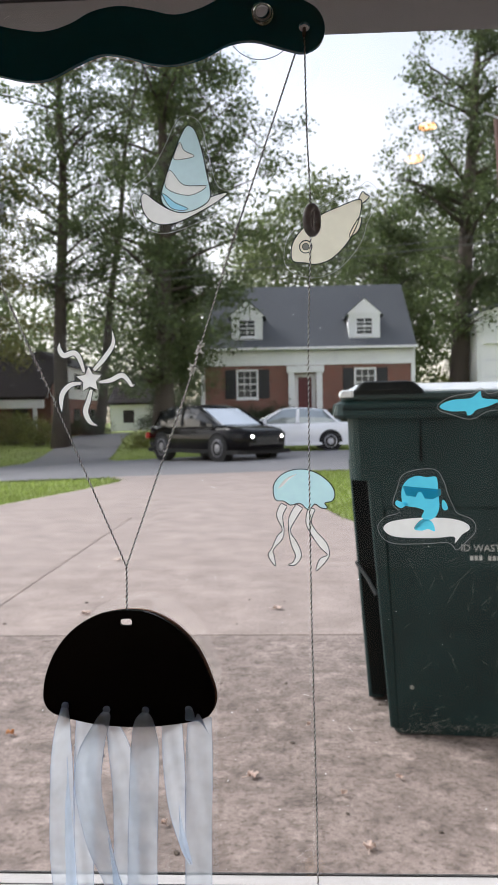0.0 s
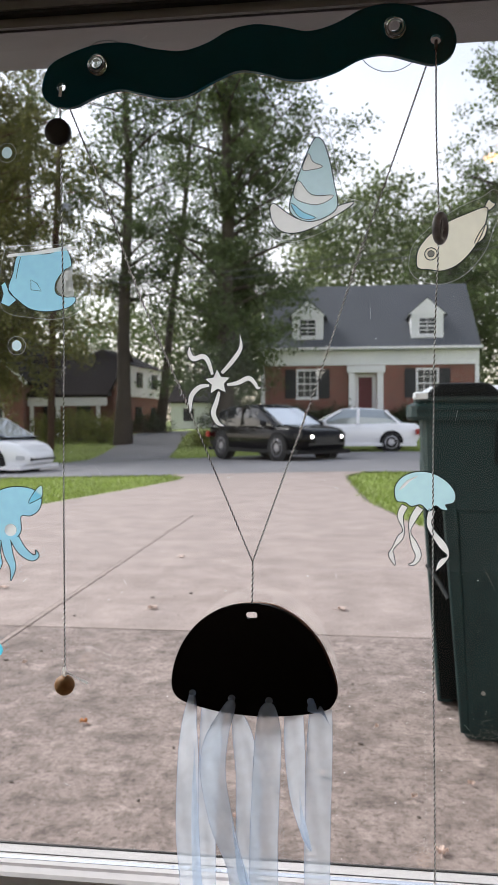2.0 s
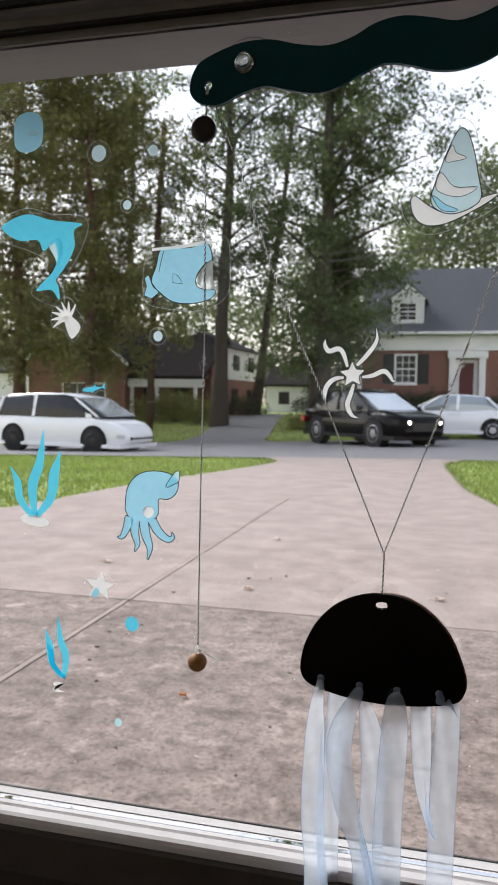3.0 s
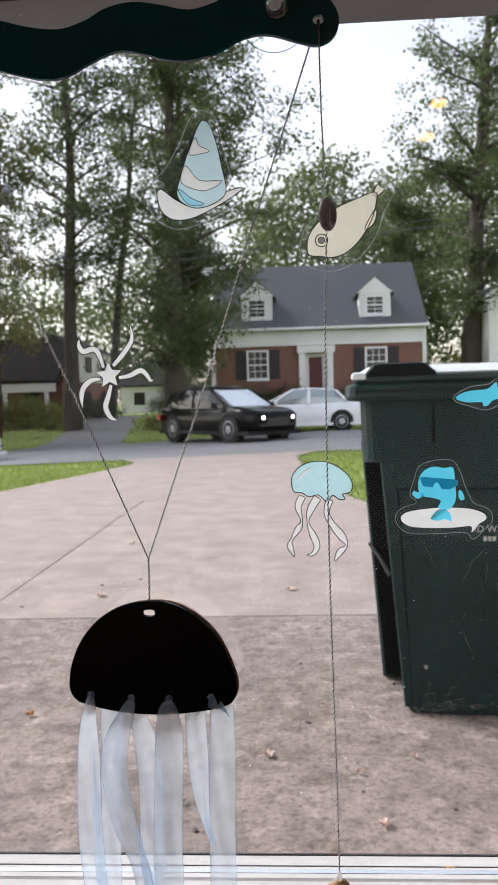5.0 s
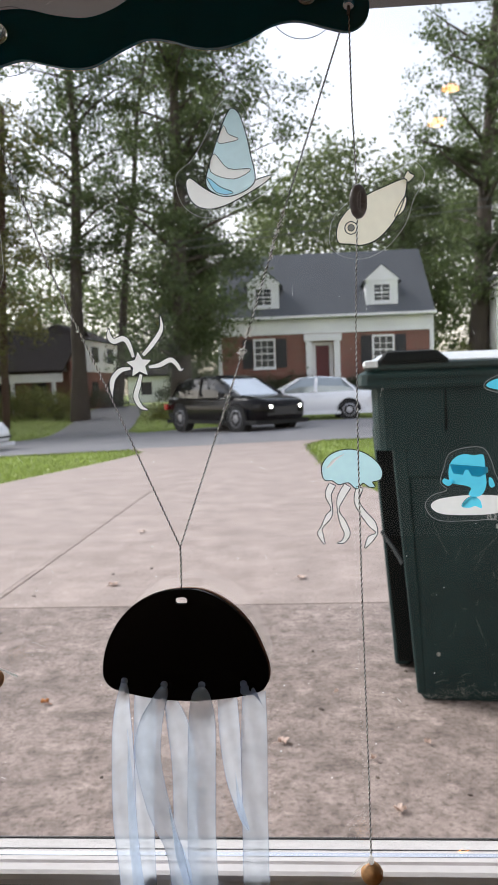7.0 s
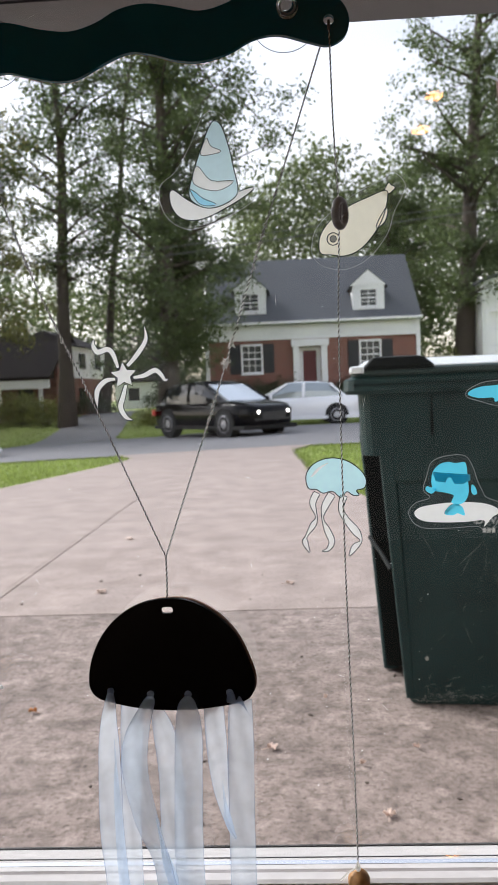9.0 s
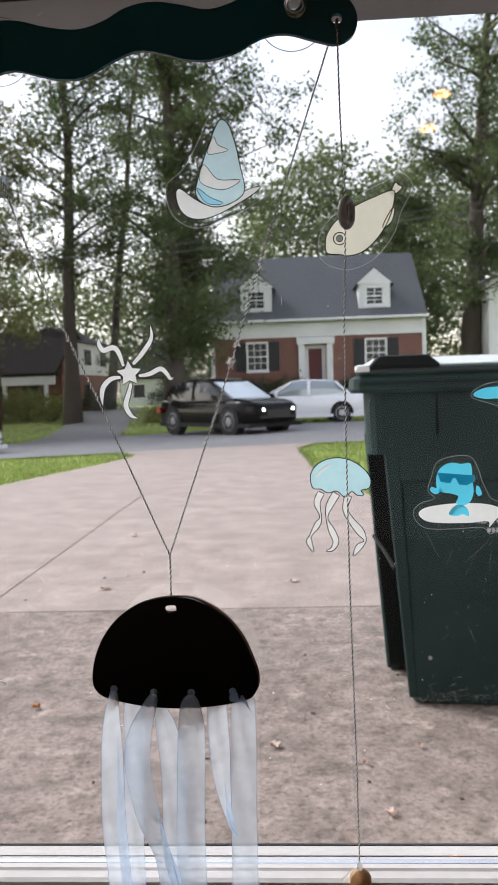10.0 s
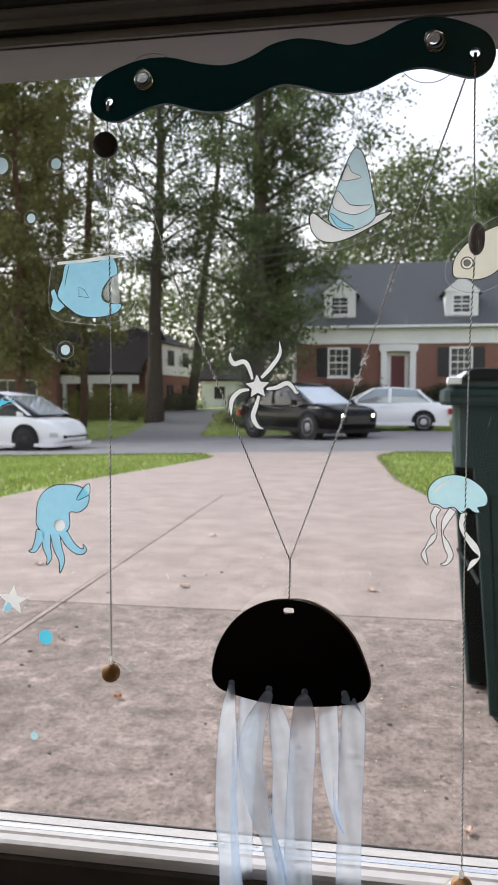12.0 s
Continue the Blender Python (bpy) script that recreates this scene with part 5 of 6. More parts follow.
sticker("small white star sticker with a blue corner", None, [("star", [(0.0250 + 1.15 * r * math.sin(a), 0.7990 + r * math.cos(a)) for a, r in ((math.tau * i / 10 + 0.1, 0.0108 if i % 2 == 0 else 0.0048) for i in range(10))], "white_print", 0), ("corner", spline([(0.0180, 0.7920), (0.0215, 0.7975), (0.0245, 0.7950), (0.0225, 0.7905)], 3), "mid_print", 0)])
sticker("bright blue rounded sticker at the top corner", None, [("body", spline([(-0.0450, 1.1260), (-0.0430, 1.1380), (-0.0330, 1.1420), (-0.0235, 1.1380), (-0.0215, 1.1270), (-0.0240, 1.1170), (-0.0340, 1.1130), (-0.0430, 1.1160)], 4), "mid_print", 0), ("bar", [(-0.0330, 1.1250), (-0.0330, 1.1280), (-0.0255, 1.1280), (-0.0255, 1.1250)], "white_print", 0)])


# ---- wheeled bin on the driveway ----
def rounded(x0, x1, y0, y1, r, z, n=4):
    out = []
    for cx, cy, a0 in ((x1 - r, y0 + r, -90), (x1 - r, y1 - r, 0), (x0 + r, y1 - r, 90), (x0 + r, y0 + r, 180)):
        for i in range(n + 1):
            a = radians(a0 + 90 * i / n)
            out.append((cx + r * math.cos(a), cy + r * math.sin(a), z))
    return out


cart = thing("wheeled_bin", "dark green plastic wheeled waste bin with faded white print", "bin", at=pose(0.628, 1.697, 0.0, 0, 0, -5.5))
# foot at the origin, front edge to -x, wheels to +x
body = part("body", loft([rounded(0.022, 0.62, 0.0, 0.44, 0.03, 0.004), rounded(0.018, 0.63, -0.002, 0.45, 0.03, 0.02), rounded(-0.0175, 0.715, -0.0047, 0.52, 0.033, 0.660), rounded(-0.0245, 0.725, -0.0107, 0.525, 0.033, 0.671), rounded(-0.030, 0.74, -0.012, 0.53, 0.035, 0.76), rounded(-0.040, 0.765, -0.016, 0.55, 0.035, 0.932)]), "bin", cart)
# flat black plate stands in for the shade inside the front pocket
part("pocket_shade", plate([(-0.036, 0.03), (-0.096, 0.760), (0.02, 0.760), (0.03, 0.03)], 0.235, 0.262), "bin_black", cart, "black plate for the shade of the front pocket")
part("front_post", loft([rounded(-0.046, 0.004, 0.262, 0.42, 0.012, 0.01), rounded(-0.104, -0.030, 0.263, 0.50, 0.012, 0.79)]), "bin", cart)
part("corner_post", loft([rounded(0.010, 0.038, 0.0, 0.022, 0.008, 0.02), rounded(-0.052, -0.01, -0.012, 0.018, 0.008, 0.775)]), "bin", cart)
part("front_top", loft([rounded(-0.098, 0.1, -0.012, 0.52, 0.05, 0.745), rounded(-0.105, 0.1, -0.016, 0.55, 0.05, 0.932)]), "bin", cart)
part("lift_bar", tube([(-0.024, 0.006, 0.405), (-0.048, 0.12, 0.43), (-0.080, 0.25, 0.455)], 0.007, 8), "bin_black", cart)
part("rim", loft([rounded(-0.140, 0.83, -0.040, 0.58, 0.05, 0.925), rounded(-0.148, 0.835, -0.044, 0.585, 0.05, 0.935), rounded(-0.146, 0.833, -0.042, 0.583, 0.05, 0.966), rounded(-0.125, 0.825, -0.036, 0.577, 0.05, 0.976)]), "bin", cart)
lid = part("lid", loft([rounded(-0.118, 0.84, -0.042, 0.585, 0.04, 0.976), rounded(-0.124, 0.845, -0.047, 0.59, 0.04, 0.982), rounded(-0.124, 0.845, -0.046, 0.59, 0.04, 0.994), rounded(-0.116, 0.845, -0.038, 0.58, 0.04, 0.999)]), "bin_lid", cart, "dark green lid with sky sheen coloured on top")
# the sky's sheen on the lid is put into a pale base colour
part("lid_top", loft([rounded(-0.112, 0.843, -0.037, 0.575, 0.04, 0.996), rounded(-0.112, 0.843, -0.035, 0.575, 0.04, 1.002), rounded(-0.080, 0.835, 0.030, 0.52, 0.04, 1.024), rounded(-0.05, 0.80, 0.16, 0.42, 0.04, 1.031)]), "lid_sheen", lid, "glossy lid top with sky sheen in its colour")
part("lid_corner", loft([rounded(-0.127, -0.085, -0.050, 0.03, 0.010, 0.985), rounded(-0.129, -0.084, -0.051, 0.03, 0.010, 0.990), rounded(-0.127, -0.086, -0.049, 0.03, 0.010, 1.002), rounded(-0.118, -0.09, -0.040, 0.025, 0.008, 1.006)]), "lid_sheen", lid, "front corner of the lid, sky sheen in its colour")
part("lid_hump", loft([rounded(-0.088, 0.112, -0.050, 0.30, 0.012, 0.992), rounded(-0.086, 0.108, -0.049, 0.29, 0.012, 1.004), rounded(-0.066, 0.082, -0.040, 0.28, 0.012, 1.027), rounded(-0.050, 0.066, -0.024, 0.26, 0.012, 1.031)]), "bin_black", lid)
part("side_rib", box(0.098, 0.106, -0.0165, 0.0, 0.80, 0.92, 0.002), "bin_black", cart)
part("rim_groove", box(-0.12, 0.80, -0.0452, -0.030, 0.950, 0.953), "bin_black", cart)
arch = part("wheel_arch", turned([(-0.012, 0.160), (0.10, 0.160)], 28, at=(0.530, 0.0, 0.130)), "bin_black", cart)
wheel = part("wheel", turned([(-0.024, 0.060), (-0.030, 0.110), (-0.026, 0.128), (-0.012, 0.135), (0.02, 0.135), (0.03, 0.12)], 28, at=(0.520, -0.004, 0.136)), "tyre", cart, "black plastic wheel", True)
part("hub", turned([(-0.034, 0.012), (-0.032, 0.045), (-0.026, 0.060), (-0.015, 0.06)], 20, at=(0.520, -0.004, 0.136)), "bin_black", wheel, "", True)
part("scuff", turned([(-0.0090, 0.0007), (-0.0088, 0.006), (-0.002, 0.006)], 10, at=(0.072, 0.004, 0.142)), "straw", cart, "pale scuff spot")

words = bpy.data.curves.new("lettering", "FONT")
words.body, words.size, words.extrude = "ID WASTE", 0.0275, 0.0002
words.materials.append(M["bin_print"])
lettering = new("lettering", words)
lettering.parent = cart
lettering.matrix_basis = pose(0.212, -0.0052, 0.541, 89.8, 0, 0.4)
bm = bmesh.new()
for i in range(8):
    if i != 3:
        add_box(bm, 0.238 + 0.0125 * i, 0.247 + 0.0125 * i, -0.0054, -0.0030, 0.515, 0.528)
part("print_bars", bm, "bin_print", cart, "row of worn white print bars")
bm = bmesh.new()
rnd = random.Random(3)
for _ in range(170):
    x, z = rnd.uniform(0.04, 0.48), 0.004 + abs(rnd.gauss(0, 0.028))
    a, ln = rnd.uniform(0, math.pi), rnd.uniform(0.01, 0.035)
    y = -0.003 - 0.013 * z - rnd.uniform(0, 0.003)
    tube([(x, y, z), (x + ln * 0.5 * math.cos(a), y - 0.003, z + ln * 0.35 * math.sin(a) + 0.004), (x + ln * math.cos(a), y, max(0.003, z + ln * 0.6 * math.sin(a)))], 0.00035, 3, bm)
part("stuck_straw", bm, "straw", cart, "dry grass bits stuck to the foot")
bm, rnd = bmesh.new(), random.Random(14)
for k in range(70):
    x, z = rnd.uniform(0.05, 0.55), rnd.uniform(0.10, 0.58)
    a = rnd.gauss(0.7, 0.5) if k % 2 else rnd.uniform(0, math.pi)
    ln = rnd.uniform(0.004, 0.02) if k % 5 else rnd.uniform(0.03, 0.09)
    pts = [(x + ln * f * math.cos(a), -0.0024 - 0.0043 * (z + ln * f * math.sin(a)), z + ln * f * math.sin(a) + 0.1 * ln * f * f) for f in (0, 0.5, 1)]
    tube(pts, [0.0002, 0.00045, 0.0002], 3, bm)
tagged(part("scratch", bm, "straw", cart, "pale scuffs and scratches"), kind="stuff")


# ---- fallen leaves on the concrete ----
def fallen(x, y, size, turn, material):
    pts = []
    for i in range(20):
        a = math.tau * i / 20
        r = 0.75 * size * (0.55 + 0.45 * abs(math.cos(2.5 * a))) * (0.7 + 0.3 * math.cos(a))
        pts.append((r * math.cos(a), r * math.sin(a)))
    bm = bmesh.new()
    mid = bm.verts.new((0, 0, 0.010 * size / 0.03))
    ring = [bm.verts.new((px, py, 0.012 + 0.006 * math.sin(3 * i))) for i, (px, py) in enumerate(pts)]
    low = [bm.verts.new((v.co.x, v.co.y, v.co.z - 0.001)) for v in ring]
    for i in range(20):
        bm.faces.new((mid, ring[i], ring[(i + 1) % 20]))
        bm.faces.new((ring[i], low[i], low[(i + 1) % 20], ring[(i + 1) % 20]))
    tube([(0, 0, 0.008), (-size * 0.9, 0, 0.006)], 0.001, 4, bm)
    ob = tagged(part("fallen_leaf", bm, material), "curled dry leaf lying on the concrete", "leaf", "fallen leaves")
    ob.matrix_basis = pose(x, y, land(x, y) + 0.0, 0, 0, turn)


for x, y, size, turn, material in ((0.239, 1.429, 0.030, 20, "leaf_dry"), (0.504, 1.108, 0.026, 80, "leaf_dry"), (-0.484, 1.685, 0.026, 150, "leaf_orange"), (0.300, 3.128, 0.045, 10, "leaf_dry"), (-0.62, 3.05, 0.05, 60, "leaf_dry"), (-0.75, 4.4, 0.05, 200, "leaf_dry"), (0.05, 1.20, 0.014, 130, "leaf_dry"), (0.40, 1.75, 0.012, 40, "leaf_dry"), (0.62, 1.42, 0.018, 220, "leaf_dry"), (-1.55, 3.4, 0.05, 30, "leaf_dry"), (-0.2, 2.3, 0.014, 0, "leaf_dry"), (0.47, 1.34, 0.015, 300, "leaf_dry"), (-0.9, 2.2, 0.02, 10, "leaf_dry")):
    fallen(x, y, size, turn, material)


def crumb(x, y, size, turn):
    bm = bmesh.new()
    bmesh.ops.create_icosphere(bm, subdivisions=1, radius=size, matrix=Matrix.Diagonal((1.5, 0.9, 0.5, 1)))
    for v in bm.verts:
        v.co *= 0.8 + 0.35 * noise.noise(v.co * 60 + Vector((x, y, 0)))
    ob = tagged(part("debris", bm, "soil"), "small dark crumb of bark on the concrete", "debris", "crumbs on the driveway")
    ob.matrix_basis = pose(x, y, land(x, y) + size * 0.35, 0, 0, turn)


rnd = random.Random(9)
for _ in range(34):
    crumb(rnd.uniform(-1.0, 0.9), rnd.uniform(1.05, 3.4), rnd.uniform(0.004, 0.009), rnd.uniform(0, 360))


# ---- vehicles ----
def ring_x(x, half, low, top, tuck=0.9, n=3):
    """A rounded car section at x: half width, underside, top."""
    out = []
    h = top - low
    for yy, zz in ((-0.86, 0.0), (-0.97, 0.10), (-1.0, 0.30), (-1.0, 0.62), (-0.97, 0.86), (-tuck, 0.97), (-tuck * 0.75, 1.0), (0.0, 1.015), (tuck * 0.75, 1.0), (tuck, 0.97), (0.97, 0.86), (1.0, 0.62), (1.0, 0.30), (0.97, 0.10), (0.86, 0.0)):
        out.append((x, yy * half, low + zz * h))
    return out


def cabin_ring(x, half, low, top):
    return [(x, -half, low), (x, -half * 0.985, low + (top - low) * 0.4), (x, -half * 0.86, low + (top - low) * 0.92), (x, -half * 0.74, top), (x, 0, top + 0.015), (x, half * 0.74, top), (x, half * 0.86, low + (top - low) * 0.92), (x, half * 0.985, low + (top - low) * 0.4), (x, half, low)]


def vehicle(name, label, m, paint, body_rows, cabin_rows, roof_rows, wheels, radius, half, lamps_lit, glass="car_glass", pillars=(), rim="rim", grille=True):
    """A car with its front to +x: rows of sections along x, built from low body, glazed cabin, roof skin and wheels."""
    car = thing(name, label, "car", at=m)
    shell = part("body", loft([ring_x(*r) for r in body_rows]), paint, car, "", True)
    part("cabin", loft([cabin_ring(*r) for r in cabin_rows]), glass, car, "dark glazed cabin")
    part("roof", loft([[(x, -w, z - 0.05), (x, -w * 0.93, z + 0.012), (x, 0, z + 0.03), (x, w * 0.93, z + 0.012), (x, w, z - 0.05)] for x, w, z in roof_rows]), paint, car, "", True)
    for x0, z0, x1, z1 in pillars:
        for s in (-1, 1):
            lo, hi = s * (half - 0.045), s * (half - 0.045) * 0.84
            part("pillar", loft([[(x0 - 0.05, lo, z0), (x0 + 0.05, lo, z0), (x0 + 0.05, lo + s * 0.03, z0), (x0 - 0.05, lo + s * 0.03, z0)], [(x1 - 0.05, hi, z1), (x1 + 0.05, hi, z1), (x1 + 0.05, hi + s * 0.03, z1), (x1 - 0.05, hi + s * 0.03, z1)]]), paint, car)
    for x in wheels:
        for s in (-1, 1):
            part("wheel_arch", turned([(s * (half - 0.25), radius + 0.06), (s * (half + 0.006), radius + 0.06)], 24, at=(x, 0, radius + 0.01)), "liner", car)
            w = part("wheel", turned([(s * (half - 0.20), radius * 0.8), (s * (half - 0.19), radius), (s * (half - 0.01), radius), (s * (half + 0.012), radius * 0.9), (s * (half + 0.012), radius * 0.66)], 24, at=(x, 0, radius)), "tyre", car, "black tyre on a silver rim", True)
            part("rim", turned([(s * (half - 0.04), radius * 0.68), (s * (half + 0.016), radius * 0.66), (s * (half + 0.010), radius * 0.55), (s * (half + 0.014), radius * 0.15), (s * (half + 0.022), 0.02)], 24, at=(x, 0, radius)), rim, w, "", True)
            for k in range(5):
                a = math.tau * k / 5 + 0.3
                part("rim_gap", turned([(s * (half + 0.012), radius * 0.115), (s * (half + 0.019), radius * 0.115)], 8, at=(x + radius * 0.4 * math.cos(a), 0, radius + radius * 0.4 * math.sin(a))), "liner", w)
    nose, tail = body_rows[-1], body_rows[0]
    (ax, aw, _, az), (bx, bw, _, bz) = cabin_rows[-2], cabin_rows[-1]
    part("windscreen", loft([[(bx + 0.02, -bw * 0.80, bz + 0.015), (bx + 0.02, bw * 0.80, bz + 0.015), (bx - 0.02, bw * 0.80, bz - 0.03), (bx - 0.02, -bw * 0.80, bz - 0.03)], [(ax + 0.03, -aw * 0.70, az + 0.015), (ax + 0.03, aw * 0.70, az + 0.015), (ax - 0.02, aw * 0.70, az - 0.03), (ax - 0.02, -aw * 0.70, az - 0.03)]]), "wind_glass", car, "windscreen reflecting the pale sky")
    for s in (-1, 1):
        part("headlight", loft([[(nose[0] - 0.28, s * (half - 0.02), nose[3] - 0.10), (nose[0] - 0.28, s * (half - 0.02), nose[3] + 0.02), (nose[0] - 0.25, s * (half - 0.15), nose[3] + 0.01), (nose[0] - 0.25, s * (half - 0.15), nose[3] - 0.09)], [(nose[0] - 0.02, s * (nose[1] + 0.01), nose[3] - 0.13), (nose[0] - 0.02, s * (nose[1] + 0.01), nose[3] - 0.02), (nose[0] + 0.012, s * (nose[1] - 0.16), nose[3] - 0.04), (nose[0] + 0.012, s * (nose[1] - 0.16), nose[3] - 0.11)]]), "lamp_clear" if not lamps_lit else "grille", car)
        if lamps_lit:
            part("lamp_core", turned([(-0.05, 0.02), (0.0, 0.05), (0.025, 0.045), (0.03, 0.01)], 14, axis="X", at=(nose[0] - 0.02, s * (nose[1] - 0.05), nose[3] - 0.07)), "headlamp", car, "small lit headlamp")
        part("tail_light", box(tail[0] - 0.012, tail[0] + 0.16, s * half - 0.06 if s > 0 else s * half - 0.004, s * half + 0.004 if s > 0 else s * half + 0.06, tail[3] - 0.28, tail[3] - 0.10, 0.01), "tail", car)
        part("mirror", loft([[(cabin_rows[-1][0] - 0.42, s * (half + 0.02), cabin_rows[-1][2] + 0.02), (cabin_rows[-1][0] - 0.42, s * (half + 0.19), cabin_rows[-1][2] + 0.04), (cabin_rows[-1][0] - 0.42, s * (half + 0.18), cabin_rows[-1][2] + 0.18), (cabin_rows[-1][0] - 0.42, s * (half + 0.03), cabin_rows[-1][2] + 0.16)], [(cabin_rows[-1][0] - 0.30, s * (half + 0.05), cabin_rows[-1][2] + 0.05), (cabin_rows[-1][0] - 0.30, s * (half + 0.15), cabin_rows[-1][2] + 0.06), (cabin_rows[-1][0] - 0.30, s * (half + 0.14), cabin_rows[-1][2] + 0.13), (cabin_rows[-1][0] - 0.30, s * (half + 0.06), cabin_rows[-1][2] + 0.13)]]), paint, car)
        for x in (cabin_rows[len(cabin_rows) // 2][0] + 0.25, cabin_rows[1][0] + 0.75):
            part("door_handle", box(x, x + 0.16, s * half - 0.012, s * half + 0.018, cabin_rows[1][2] - 0.13, cabin_rows[1][2] - 0.10, 0.005), paint, car)
    if grille:
        part("grille", box(nose[0] - 0.05, nose[0] + 0.018, -0.42, 0.42, nose[3] - 0.30, nose[3] - 0.06, 0.02), "grille", car, "black front grille")
    part("lower_intake", box(nose[0] - 0.06, nose[0] + 0.012, -0.62, 0.62, nose[2] + 0.05, nose[2] + 0.14, 0.02), "grille", car)
    part("sill_trim", box(body_rows[1][0], body_rows[-2][0], -half - 0.008, half + 0.008, body_rows[2][2] - 0.01, body_rows[2][2] + 0.10, 0.01), "liner" if lamps_lit else paint, car)
    return car


vehicle("suv", "black compact sport utility car with headlights on", pose(-1.52, 20.85, land(-1.5, 20.8), 0, 0, -48), "car_black",
        [(-2.22, 0.74, 0.42, 0.88), (-2.10, 0.86, 0.28, 0.98), (-1.4, 0.92, 0.22, 1.00), (-0.4, 0.92, 0.21, 0.98), (0.6, 0.92, 0.21, 0.97), (1.1, 0.92, 0.22, 0.98), (1.6, 0.90, 0.24, 0.95), (2.0, 0.84, 0.27, 0.89), (2.22, 0.72, 0.32, 0.82), (2.32, 0.56, 0.38, 0.74)],
        [(-2.08, 0.74, 0.94, 1.02), (-1.60, 0.82, 0.94, 1.42), (-0.8, 0.86, 0.94, 1.53), (-0.1, 0.86, 0.94, 1.53), (0.30, 0.85, 0.94, 1.44), (1.25, 0.82, 0.92, 0.97)],
        [(-1.85, 0.54, 1.38), (-1.45, 0.62, 1.48), (-0.7, 0.65, 1.54), (-0.05, 0.63, 1.535), (0.34, 0.57, 1.45)], (-1.36, 1.34), 0.36, 0.92, True, rim="rim_dark",
        pillars=((-1.75, 0.97, -1.55, 1.42), (-0.35, 0.97, -0.40, 1.49), (1.18, 0.96, 0.28, 1.44)))
vehicle("sedan", "white four-door saloon car parked by the far grass", pose(0.62, 24.55, land(0.6, 24.0) - 0.01, 0, 0, 183), "car_white",
        [(-2.30, 0.66, 0.42, 0.84), (-2.18, 0.82, 0.28, 0.92), (-1.5, 0.88, 0.20, 0.96), (-0.5, 0.89, 0.19, 0.95), (0.6, 0.89, 0.19, 0.93), (1.2, 0.88, 0.20, 0.88), (1.75, 0.84, 0.22, 0.79), (2.1, 0.76, 0.26, 0.70), (2.24, 0.58, 0.34, 0.62)],
        [(-1.75, 0.76, 0.90, 0.97), (-1.15, 0.80, 0.92, 1.36), (-0.4, 0.82, 0.92, 1.41), (0.2, 0.82, 0.91, 1.38), (1.15, 0.79, 0.86, 0.92)],
        [(-1.30, 0.57, 1.33), (-0.8, 0.60, 1.39), (-0.2, 0.62, 1.415), (0.25, 0.58, 1.37)], (-1.36, 1.38), 0.315, 0.89, False, glass="side_glass",
        pillars=((-1.62, 0.92, -1.18, 1.34), (-0.28, 0.92, -0.32, 1.38), (1.02, 0.88, 0.24, 1.36)))
vehicle("minivan", "white minivan standing in the street", pose(-8.86, 17.15, land(-8.8, 17.0) - 0.02, 0, 0, -10) @ Matrix.Scale(0.85, 4), "car_white",
        [(-2.50, 0.80, 0.42, 1.02), (-2.38, 0.93, 0.26, 1.10), (-1.5, 0.98, 0.19, 1.10), (-0.4, 0.98, 0.18, 1.08), (0.6, 0.98, 0.18, 1.06), (1.3, 0.97, 0.20, 1.06), (1.8, 0.94, 0.22, 0.98), (2.15, 0.86, 0.25, 0.86), (2.38, 0.72, 0.30, 0.70), (2.50, 0.52, 0.36, 0.56)],
        [(-2.36, 0.86, 1.02, 1.10), (-2.15, 0.90, 1.04, 1.62), (-1.0, 0.92, 1.04, 1.70), (0.2, 0.92, 1.03, 1.70), (0.72, 0.90, 1.04, 1.60), (1.72, 0.86, 1.00, 1.08)],
        [(-2.30, 0.62, 1.58), (-1.8, 0.68, 1.68), (-0.8, 0.70, 1.725), (0.2, 0.69, 1.71), (0.72, 0.64, 1.61)], (-1.50, 1.42), 0.375, 0.98, False, rim="grille", grille=False,
        pillars=((-2.15, 1.05, -2.0, 1.62), (-0.75, 1.05, -0.75, 1.68), (1.58, 1.06, 0.68, 1.60)))


# ---- houses ----
def sash(parent, x0, x1, z0, z1, y, cols, rows, trim=0.09):
    """A window in a facade facing -y: frame, sill, dark pane and glazing bars."""
    w = part("window", walled(x0 - trim, x1 + trim, z0 - trim, z1 + trim, y - 0.04, y + 0.06, [(x0, x1, z0, z1)]), "white", parent, "white sash window with dark panes")
    part("pane", box(x0, x1, y + 0.03, y + 0.045, z0, z1), "pane", w)
    for i in range(1, cols):
        x = x0 + (x1 - x0) * i / cols
        part("glazing_bar", box(x - 0.015, x + 0.015, y, y + 0.03, z0, z1), "white", w)
    for i in range(1, rows):
        z = z0 + (z1 - z0) * i / rows
        t = 0.03 if rows % 2 == 0 and i == rows // 2 else 0.015
        part("glazing_bar", box(x0, x1, y - 0.002, y + 0.028, z - t, z + t), "white", w)
    part("window_sill", box(x0 - trim - 0.03, x1 + trim + 0.03, y - 0.09, y + 0.02, z0 - trim - 0.06, z0 - trim), "white", w)
    return w


def gable_roof(x0, x1, y0, y1, eave, ridge, over=0.25, thick=0.14):
    """A roof with its ridge along x."""
    ym = (y0 + y1) / 2
    k = (ridge - eave) / (ym - y0)
    a, b = y0 - over, y1 + over
    low = eave - k * over
    return loft([[(x, a, low), (x, ym, ridge), (x, b, low), (x, b, low + thick), (x, ym, ridge + thick), (x, a, low + thick)] for x in (x0 - 0.2, x1 + 0.2)])


